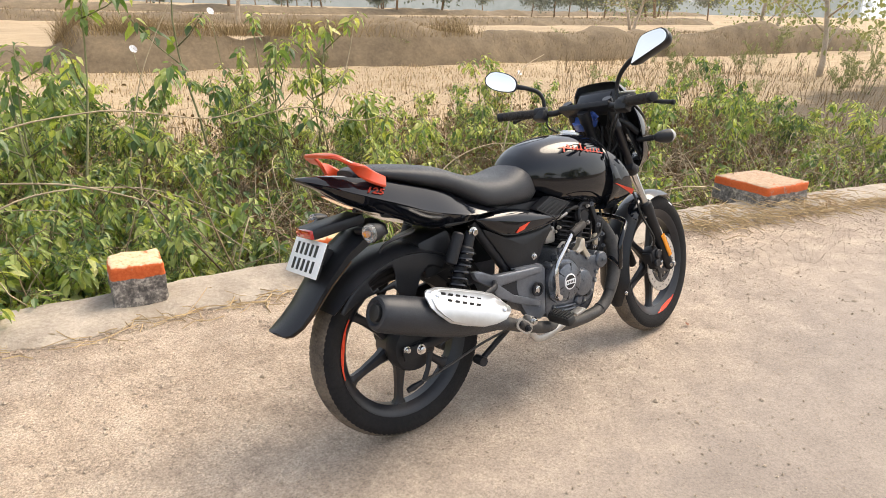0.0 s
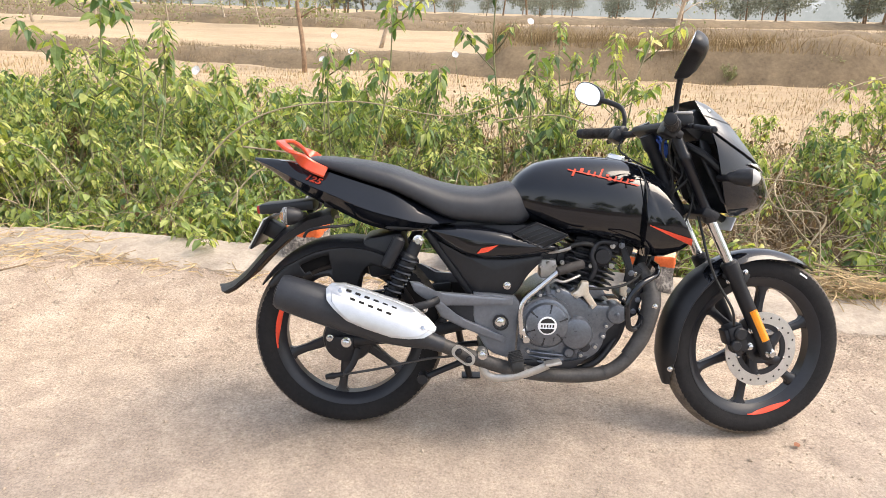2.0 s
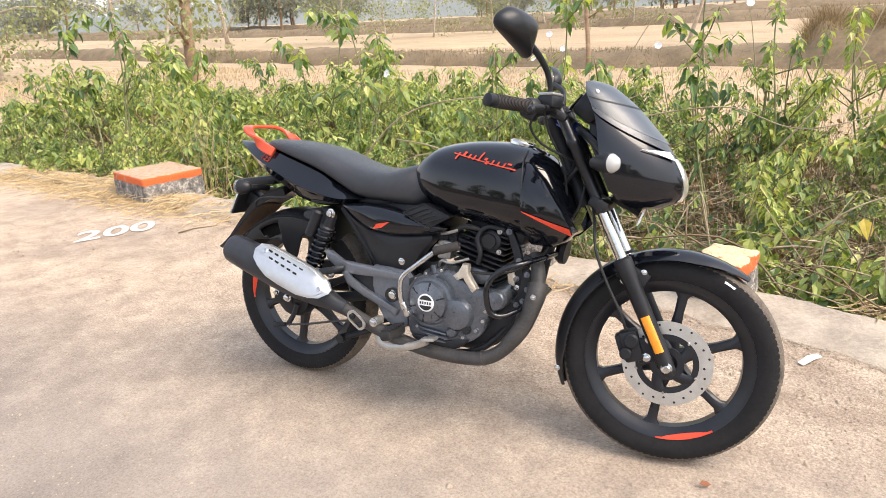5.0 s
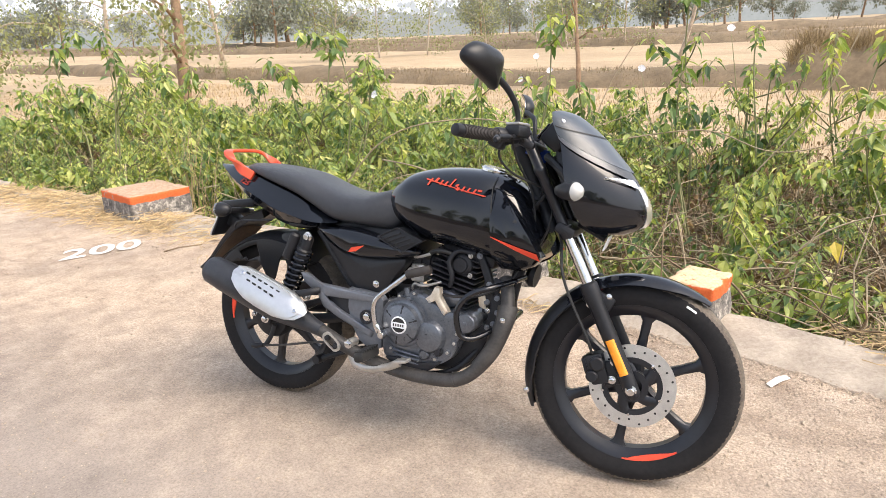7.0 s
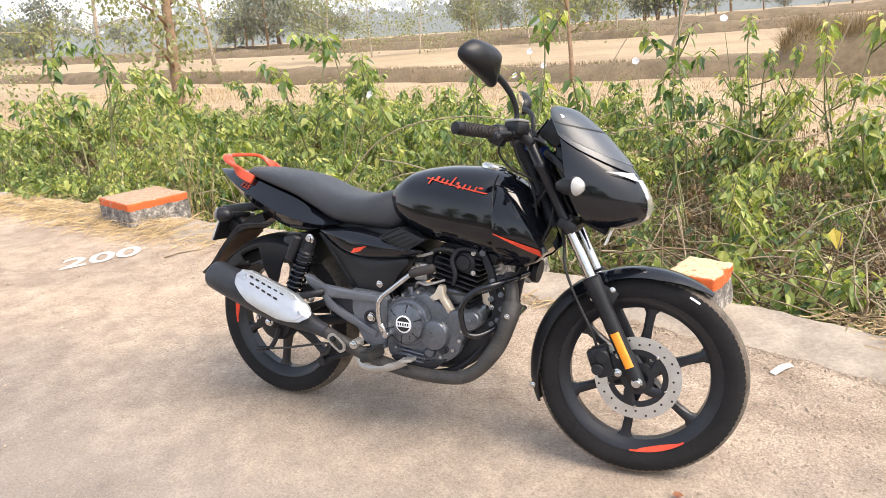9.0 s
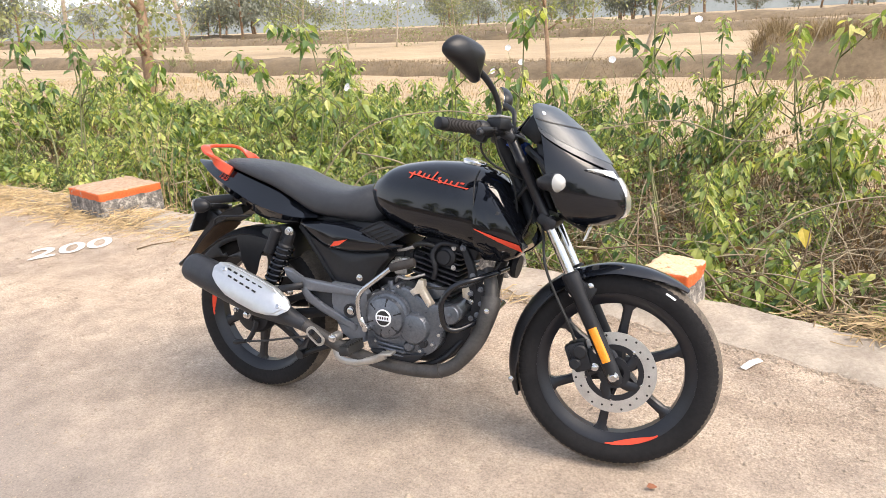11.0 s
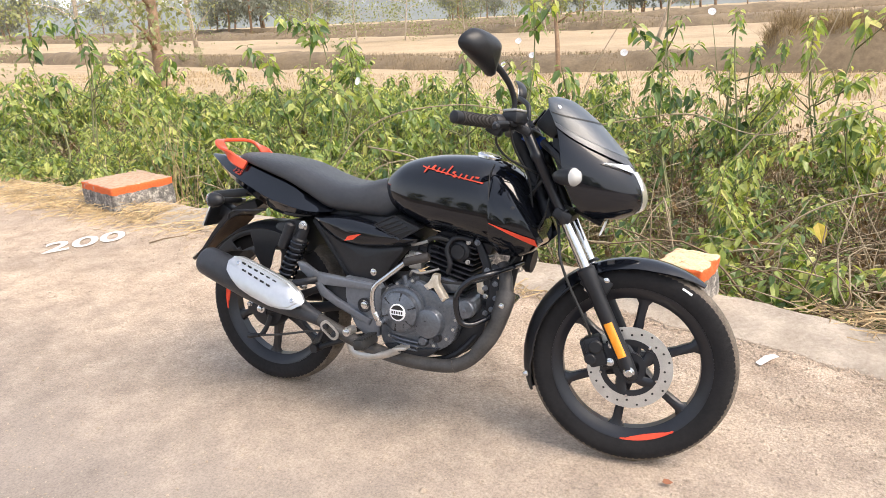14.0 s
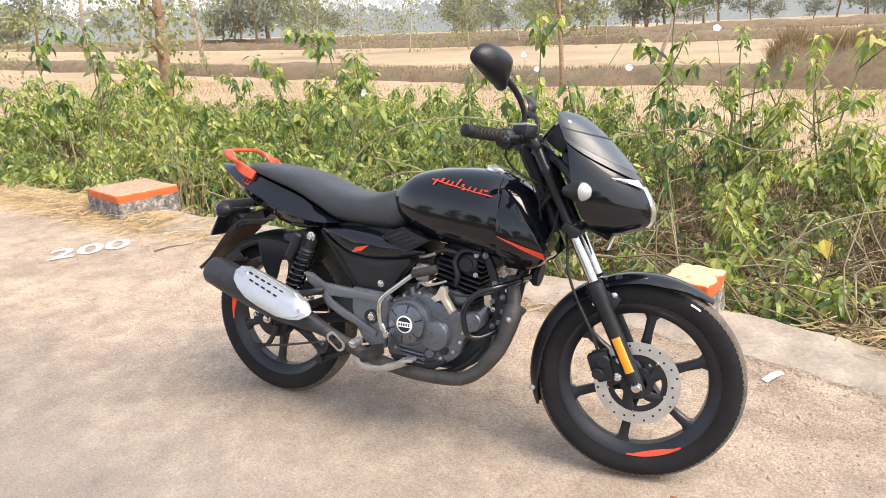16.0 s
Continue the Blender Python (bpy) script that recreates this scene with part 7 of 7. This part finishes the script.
# white flowers on the shrub tops
def flower(at, size, tilt, turn):
    s = Soup()
    for k in range(5):
        a = 2 * math.pi * k / 5
        v = np.array([(0.1, 0, -0.25), (0.45, 0.34, 0.02), (0.85, 0.52, 0.08), (1.0, 0.0, 0.02), (0.85, -0.52, 0.08), (0.45, -0.34, 0.02)]) * size
        s.add(v @ rot_zyx(a, 0, 0).T, [(0, 1, 2, 3), (0, 3, 4, 5)])
    s.tube([(0, 0, -0.25 * size), (0, 0, -0.6 * size), (0, 0, -1.1 * size)], 0.22 * size, 0.08 * size, 6)
    ob = s.ob("flower", M_PETAL)
    ob.matrix_world = pose(*at, tilt, 0, turn)
    tagged(ob, "white funnel-shaped flower on a thin stem", "flower", "white flowers")
    st = Soup()
    x, y, z = at
    st.tube([(0, 0, -1.0 * size), (0.03, 0.03, -0.2), (0.14, 0.05, -0.5 * z - 0.2), (0.22, 0.1, -(z - float(ground_z(x, y))))], 0.0022, 0.005, 5)
    stem = st.ob("stem", M_GSTEM, True)
    stem.parent = ob
    stem.matrix_world = pose(*at)
    return ob


for i, (x, y, z) in enumerate([(-0.655, 5.43, 0.946), (0.456, 4.78, 0.972), (-0.95, 5.3, 0.86), (-0.85, 5.55, 1.1), (1.2, 4.9, 1.3), (-1.55, 3.2, 0.87), (4.6, 4.2, 0.7), (-1.3, 3.6, 0.25)]):
    flower((x, y, z), 0.036, 62 + 9 * math.sin(i * 3), 20 * math.sin(i * 2.2))

# one yellowed leaf in the shrubs
yl = Soup()
put_leaf(yl, np.array((0, 0, 0)), 0.11, -1.2, 0.7)
yo = tagged(yl.ob("yellow_leaf", M_YELLOW), "single yellowed leaf hanging among the vines", "leaf")
yo.location = (1.93, 1.75, 0.28)


# ---- dry grass on the banks and stubble ----
def blades(n, place, h0, h1, width, material, name, label, lift=lambda x, y: 0.0, bend=0.25):
    s = Soup()
    for _ in range(n):
        x, y = place()
        z = float(ground_z(x, y)) + lift(x, y)
        a, h, w = rng.uniform(0, 6.3), rng.uniform(h0, h1) * (0.75 + 0.6 * noise.noise((x * 0.7, y * 0.7, 3))), width * rng.uniform(0.6, 1.3)
        lx, ly = rng.normal(0, bend) * h, rng.normal(0, bend) * h
        dx, dy = math.cos(a) * w, math.sin(a) * w
        s.add([(x - dx, y - dy, z - 0.02), (x + dx, y + dy, z - 0.02), (x + dx * 0.7 + lx * 0.4, y + dy * 0.7 + ly * 0.4, z + h * 0.6), (x - dx * 0.7 + lx * 0.4, y - dy * 0.7 + ly * 0.4, z + h * 0.6), (x + lx, y + ly, z + h)],
              [(0, 1, 2, 3), (3, 2, 4)])
    return tagged(s.ob(name, material), label, "grass", kind="stuff")


def on_bank():
    x = rng.uniform(-42, 32)
    return x, 18.6 - 0.17 * x + rng.uniform(-1.25, 1.25)


def on_bank2():
    x = rng.uniform(-90, 70)
    return x, 52 - 0.10 * x + rng.uniform(-2.6, 2.6)


def on_edge():
    x = rng.uniform(-14, 11)
    return x, kerb_y(x) + 4.3 + 2.2 * rng.random()


def on_field():
    x = rng.uniform(-24, 20)
    return x, 7 + 10 * rng.random() - 0.17 * x * 0.5


blades(36000, on_bank, 0.05, 0.20, 0.0045, M_BANKGRASS, "bank_grass", "dry brown grass on the earth bank", lambda x, y: 0.42 * bank_growth(x) * max(0.0, 1 - abs((y - 18.6 + 0.17 * x) / 1.15) ** 2.2))
blades(14000, on_bank2, 0.12, 0.4, 0.014, M_BANKGRASS, "far_bank_grass", "dry brown grass on the far bank", lambda x, y: 0.6 * max(0.0, 1 - abs((y - 52 + 0.10 * x) / 2.6) ** 2.2))
blades(9000, on_edge, 0.12, 0.5, 0.005, M_DRYGRASS, "verge_grass", "dry grass at the field's edge")
def in_thicket():
    x = 1.9 + 12 * rng.random() ** 1.3
    return x, 18.7 - 0.17 * x + rng.normal(0, 0.5)


blades(11000, in_thicket, 0.15, 0.75, 0.006, M_DRYGRASS, "dry_thicket", "tall dry brown grass along the top of the earth bank", lambda x, y: 0.40 * bank_growth(x), bend=0.5)
def by_trees():
    d, az = rng.uniform(8.5, 26), radians(rng.uniform(9, 42))
    return -1 + d * math.cos(az), -1.4 + d * math.sin(az)


blades(3000, by_trees, 0.15, 0.75, 0.006, M_BANKGRASS, "rank_grass", "rank dry grass under the roadside trees", bend=0.4)
blades(30000, on_field, 0.04, 0.15, 0.008, M_STRAW, "stubble", "cut rice stubble in the dry field")


# ---- trees ----
def tree(x, y, height, radius, crown_r, leaves, leaf, seed, trunk_lean=0.15, crown_from=0.45, material=None, far=False):
    r = np.random.default_rng(seed)
    tr, lf = Soup(), Soup()
    t = np.linspace(0, 1, 9)[:, None]
    la = r.uniform(0, 6.3)
    mid = np.array((math.cos(la), math.sin(la), 0)) * trunk_lean * height
    trunk = mid * t ** 1.3 + np.array((0, 0, height * 0.8)) * t + (0.06 if leaves < 500 else 0.03) * height * np.sin(t * 4.5 + la) * np.array((0.6, -0.5, 0))
    tr.tube(trunk, radius, radius * 0.35, 8)
    tips = []
    for k in range(9 if not far else 6):
        u = crown_from + (0.98 - crown_from) * k / 8
        p = np.array([np.interp(u, t[:, 0], trunk[:, c]) for c in range(3)])
        a = k * 2.4 + r.normal(0, 0.4)
        ln = crown_r * r.uniform(0.6, 1.1)
        q = p + np.array((math.cos(a) * ln, math.sin(a) * ln, ln * r.uniform(0.1, 0.7)))
        tr.tube([p, (p + q) / 2 + np.array((0, 0, 0.08 * ln)), q], radius * 0.35, radius * 0.08, 5)
        for _ in range(4):
            f = r.uniform(0.4, 1.1)
            c = p + (q - p) * f + r.normal(0, 0.16, 3) * crown_r
            tips.append((c, crown_r * r.uniform(0.16, 0.34)))
            tr.tube([p + (q - p) * min(f, 0.95), c], radius * 0.1, radius * 0.04, 3)
    for k in range(leaves):
        c, cr = tips[int(r.integers(0, len(tips)))]
        put_leaf(lf, c + r.normal(0, 1, 3) * cr * np.array((1, 1, 0.7)), leaf * r.uniform(0.6, 1.3), r.uniform(0, 6.3), r.normal(0.6, 0.6), r.normal(0, 0.7), 1.2)
    # trunks built farther out take the bark with haze in its colour
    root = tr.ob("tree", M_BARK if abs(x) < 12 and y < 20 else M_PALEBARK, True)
    cn = lf.ob("crown", material or M_TREELEAF)
    cn.parent = root
    root.matrix_world = pose(x, y, float(ground_z(x, y)) - 0.1, 0, 0, 0)
    return root


NEAR_TREE, BARE = "slender tree with pale trunk and sparse haze-pale leaves at the field", "thin nearly bare young tree on the earth bank"
tagged(tree(-10.1, 8.75, 6.4, 0.15, 1.3, 900, 0.11, 3, 0.04, 0.30), NEAR_TREE, "tree")
for i, (x, y, h, rad, cr, n) in enumerate([(-3.6, 17.0, 5.2, 0.075, 1.3, 330), (-2.1, 28.2, 6.0, 0.10, 1.6, 260), (-16.6, 13.6, 5.6, 0.085, 1.7, 900), (-25.0, 13.0, 7.0, 0.12, 3.0, 3000), (-26.5, 37, 6.5, 0.11, 2.8, 2600), (-24.8, 40.4, 5.6, 0.08, 2.2, 1500), (-22.3, 43.2, 6.2, 0.07, 2.0, 1300), (-18.9, 47, 5.2, 0.08, 2.4, 1500), (-16.4, 52, 6.5, 0.08, 2.2, 1300), (-12.4, 47, 5.0, 0.07, 2.0, 1300), (-9.0, 51, 6.0, 0.08, 2.4, 1400), (-46, 34, 10, 0.2, 4.0, 2200), (-40, 40, 10, 0.2, 3.8, 1900), (15.5, 40, 6, 0.16, 2.4, 260), (19.6, 7.0, 5.5, 0.09, 2.4, 1900), (33, 15.5, 6.5, 0.12, 3.0, 1500), (38, 27, 7, 0.13, 3.2, 1300), (44, 20, 8, 0.15, 3.6, 1300), (47, 34, 8, 0.15, 3.6, 1200)]):
    tagged(tree(x, y, h, rad, cr, n, 0.14, 30 + i, crown_from=0.2 if n > 1000 and x > 12 else (0.10 if n > 1000 else 0.36)), NEAR_TREE if n > 500 else BARE, "tree")

# bushes standing under those trees, in the same green lightened for haze
BUSH = [tagged(shrub_kind(91 + i, h, 9, 13, 0.10, 0.55, 0.1, "bush"), "haze-pale olive bush among the trees by the field", "bush", "bushes under the trees") for i, h in enumerate((1.2, 1.5, 1.0))]
for b in BUSH:
    b.children[0].data.materials[0] = M_TREELEAF
far_spots = []
for i in range(30):
    d, az = rng.uniform(16, 34), radians(rng.uniform(12, 40))
    far_spots.append((i % 3, -1 + d * math.cos(az), -1.4 + d * math.sin(az), rng.uniform(0, 360), rng.uniform(0.35, 0.95)))
for i in range(14):
    bx = rng.uniform(-30, 24)
    far_spots.append((i % 3, bx, 18.6 - 0.17 * bx + rng.uniform(-1.2, 1.5), rng.uniform(0, 360), rng.uniform(0.45, 0.8)))
spread(BUSH, far_spots)

# trees along the other side of the road, which the paint and mirrors reflect
for i, (x, y) in enumerate([(-19, -17), (-11, -21), (-3.5, -18), (4.5, -22), (11, -18), (19, -21)]):
    tagged(tree(x, y, 5.2 + 1.6 * math.sin(i * 2.3), 0.14, 2.6, 2600, 0.27, 130 + i, 0.05, 0.08), "leafy tree on the far verge of the road", "tree", "trees across the road")

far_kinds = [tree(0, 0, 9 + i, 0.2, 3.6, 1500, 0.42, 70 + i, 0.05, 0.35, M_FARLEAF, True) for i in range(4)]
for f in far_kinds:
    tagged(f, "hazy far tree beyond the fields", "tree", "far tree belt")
n = 0
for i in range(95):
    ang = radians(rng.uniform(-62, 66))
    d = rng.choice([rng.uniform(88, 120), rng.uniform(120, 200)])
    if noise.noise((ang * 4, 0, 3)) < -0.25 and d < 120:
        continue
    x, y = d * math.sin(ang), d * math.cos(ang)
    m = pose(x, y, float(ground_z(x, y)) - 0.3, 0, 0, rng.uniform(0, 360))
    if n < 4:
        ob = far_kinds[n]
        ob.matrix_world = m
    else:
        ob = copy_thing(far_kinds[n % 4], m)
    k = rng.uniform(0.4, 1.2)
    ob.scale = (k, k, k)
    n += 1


# pale woods in the haze at the end of the fields; the haze is a painted glow
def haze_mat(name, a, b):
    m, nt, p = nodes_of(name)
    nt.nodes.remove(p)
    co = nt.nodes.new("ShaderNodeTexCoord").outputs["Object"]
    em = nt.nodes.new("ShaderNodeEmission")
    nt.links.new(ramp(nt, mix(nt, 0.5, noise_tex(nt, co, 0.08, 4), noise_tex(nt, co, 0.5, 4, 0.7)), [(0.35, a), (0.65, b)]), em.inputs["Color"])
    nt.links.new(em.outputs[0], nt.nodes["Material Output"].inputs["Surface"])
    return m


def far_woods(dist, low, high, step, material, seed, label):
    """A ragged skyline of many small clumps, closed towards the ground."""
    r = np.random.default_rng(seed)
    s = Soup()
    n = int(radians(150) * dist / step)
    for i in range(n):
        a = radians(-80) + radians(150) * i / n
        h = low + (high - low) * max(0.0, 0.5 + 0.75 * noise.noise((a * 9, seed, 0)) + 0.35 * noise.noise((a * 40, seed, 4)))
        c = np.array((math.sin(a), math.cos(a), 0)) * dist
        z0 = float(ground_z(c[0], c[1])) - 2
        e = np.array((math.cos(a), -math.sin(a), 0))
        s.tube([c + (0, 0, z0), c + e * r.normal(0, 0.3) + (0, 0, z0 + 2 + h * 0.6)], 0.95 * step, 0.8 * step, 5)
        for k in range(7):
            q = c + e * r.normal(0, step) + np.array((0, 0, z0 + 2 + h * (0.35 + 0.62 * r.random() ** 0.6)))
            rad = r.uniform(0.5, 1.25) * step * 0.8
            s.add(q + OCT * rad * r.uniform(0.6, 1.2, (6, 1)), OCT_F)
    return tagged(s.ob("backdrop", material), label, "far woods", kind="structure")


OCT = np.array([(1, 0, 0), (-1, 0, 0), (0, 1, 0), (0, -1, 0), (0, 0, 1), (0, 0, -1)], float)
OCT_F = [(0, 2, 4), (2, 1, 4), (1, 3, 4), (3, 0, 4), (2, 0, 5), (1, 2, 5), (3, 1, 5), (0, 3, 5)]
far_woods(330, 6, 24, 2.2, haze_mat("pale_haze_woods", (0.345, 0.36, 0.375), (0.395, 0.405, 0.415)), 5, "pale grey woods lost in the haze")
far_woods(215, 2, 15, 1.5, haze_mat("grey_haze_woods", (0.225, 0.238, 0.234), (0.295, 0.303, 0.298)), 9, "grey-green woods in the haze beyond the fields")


# ---- straw, grit and small litter ----
def straw(n, spots, name, label):
    s = Soup()
    for _ in range(n):
        x, y, z = spots()
        L, a, w = rng.uniform(0.04, 0.20), rng.uniform(0, 6.3), rng.uniform(0.0012, 0.003)
        d, e = np.array((math.cos(a), math.sin(a), 0)), np.array((-math.sin(a), math.cos(a), 0))
        b = np.array((x, y, z + 0.003))
        up = np.array((0, 0, 1))
        t1, t2 = rng.normal(0, 0.12), rng.normal(0, 0.15)
        m1 = b + d * L * 0.5 + up * (abs(t1) * L * 0.5 + 0.004) + e * L * rng.normal(0, 0.08)
        q = b + d * L + up * max(0.0, t2 * L)
        for u, v in ((b, m1), (m1, q)):
            s.add([u - e * w, u + e * w, v + e * w, v - e * w, u + up * w * 1.6, v + up * w * 1.6], [(0, 4, 5, 3), (4, 1, 2, 5)])
    return tagged(s.ob(name, M_STRAW), label, "straw", kind="stuff")


def pile_a():
    while True:
        x = rng.uniform(-5.5, -1.55)
        s = rng.normal(0.02, 0.13)
        if x > -2.4 and rng.random() < 0.72:
            continue
        if -3.5 < x < -2.6 and s > 0.16:
            continue
        return x, kerb_y(x) + s, max(0.0, 0.022 * math.exp(-(s / 0.16) ** 2)) * rng.random() + (0.036 if s > 0.03 else 0)


def pile_b():
    x = rng.uniform(2.7, 6)
    s = rng.normal(0.0, 0.08) - (0.1 if x > 4.4 else 0)
    return x, kerb_y(x) + s, 0.03 * rng.random() + (0.04 if s > 0.05 else 0)


def pile_c():
    x = rng.uniform(-1.6, 1.0)
    return x, kerb_y(x) + rng.normal(-0.05, 0.06), 0.002


straw(2300, pile_a, "straw_heap", "yellow rice straw spilled along the kerb")
straw(1500, pile_b, "straw_litter", "broken dry straw strewn beside the end block")
def pile_d():
    x = rng.normal(2.35, 0.2)
    return x, kerb_y(x) + rng.normal(0.36, 0.05), 0.03 + 0.10 * rng.random() * math.exp(-((x - 2.35) / 0.2) ** 2)


straw(420, pile_d, "straw_tuft", "pale straw tuft caught at the kerb's back edge")
straw(200, pile_c, "straw_bits", "scattered bits of straw at the kerb's foot")

gr = Soup()
for _ in range(42000):
    x = rng.uniform(-4, 5)
    y = kerb_y(x) - abs(rng.normal(0, 0.75 if x < 1 else 0.4)) + 0.03
    if rng.random() < 0.34:
        y = rng.uniform(-1.3, 1)
    r = 0.0016 + 0.0038 * rng.random() ** 3 + (0.007 * rng.random() if rng.random() < 0.03 else 0)
    gr.add(np.array((x, y, 0.001)) + (OCT * rng.uniform(0.6, 1.2, (6, 1)) * r * np.array((1.3, 1, 0.7))) @ rot_zyx(rng.uniform(0, 6), 0, 0).T, OCT_F)
for _ in range(9000):
    x = rng.uniform(-4, 5)
    y = kerb_y(x) - 0.03 + rng.normal(0, 0.035)
    r = 0.002 + 0.006 * rng.random() ** 2
    gr.add(np.array((x, y, 0.002)) + (OCT * rng.uniform(0.6, 1.2, (6, 1)) * r * np.array((1.3, 1, 0.8))) @ rot_zyx(rng.uniform(0, 6), 0, 0).T, OCT_F)
tagged(gr.ob("grit", M_GRIT), "sandy grit and small clods along the road edge", "gravel", kind="stuff")

pp = Soup()
pp.add(np.array([(-0.055, -0.012, 0.002), (0.0, -0.013, 0.010), (0.055, -0.010, 0.004), (0.055, 0.012, 0.006), (0.0, 0.013, 0.014), (-0.055, 0.011, 0.004), (-0.055, -0.012, 0.0), (0.0, -0.013, 0.008), (0.055, -0.010, 0.002), (0.055, 0.012, 0.004), (0.0, 0.013, 0.012), (-0.055, 0.011, 0.002)]),
       [(0, 1, 4, 5), (1, 2, 3, 4), (6, 11, 10, 7), (7, 10, 9, 8)])
paper = tagged(pp.ob("paper_scrap", M_PAPER), "small folded strip of white paper on the road", "litter")
paper.matrix_world = pose(1.722, 0.745, 0.004, 0, 0, 54)
# a curled leaf shape stands in for the small red-brown stone
ol = Soup()
put_leaf(ol, np.zeros(3), 0.032, 0.4, -0.1, 0.3)
olo = tagged(ol.ob("fallen_leaf", M_LITTER), "small red-brown stone on the road", "leaf")
olo.location = (1.44, -0.12, 0.012)
tw = Soup()
tw.tube([(-0.13, 0, 0.006), (-0.03, 0.01, 0.012), (0.12, -0.01, 0.007)], 0.006, 0.004, 6)
two = tagged(tw.ob("fallen_twig", M_DARKSTEM, True), "short brown twig lying on the straw", "twig")
two.matrix_world = pose(-1.9, 1.22, 0.004, 0, 0, 62)

# a clump of pale grass stalks behind the long block
sk = Soup()
for i in range(26):
    a, h = rng.uniform(0, 6.3), rng.uniform(0.5, 0.95)
    b = np.array((-2.98 + rng.normal(0, 0.07), 2.32 + rng.normal(0, 0.06), float(ground_z(-2.98, 2.32))))
    t = np.linspace(0, 1, 6)[:, None]
    sk.tube(b + np.array((math.cos(a), math.sin(a), 0)) * 0.28 * h * t ** 2 + np.array((0, 0, h + 0.35)) * t, 0.0035, 0.0012, 4)
tagged(sk.ob("dry_stalks", M_STRAW, True), "clump of pale dry grass stalks behind the block", "grass", kind="stuff")

# the painted distance number
tc = bpy.data.curves.new("number", "FONT")
tc.body, tc.size, tc.extrude, tc.offset, tc.shear = "200", 0.34, 0.0003, 0.005, 0.15
to = bpy.data.objects.new("number", tc)
tm = bpy.data.meshes.new_from_object(to)
bpy.data.objects.remove(to)
tm.materials.append(M_WHITEPAINT)
num = tagged(new("painted_number", tm), "hand-painted white number on the road surface", "road marking", kind="structure")
num.matrix_world = pose(-2.52, 0.72, 0.0042, 0, 0, 57)
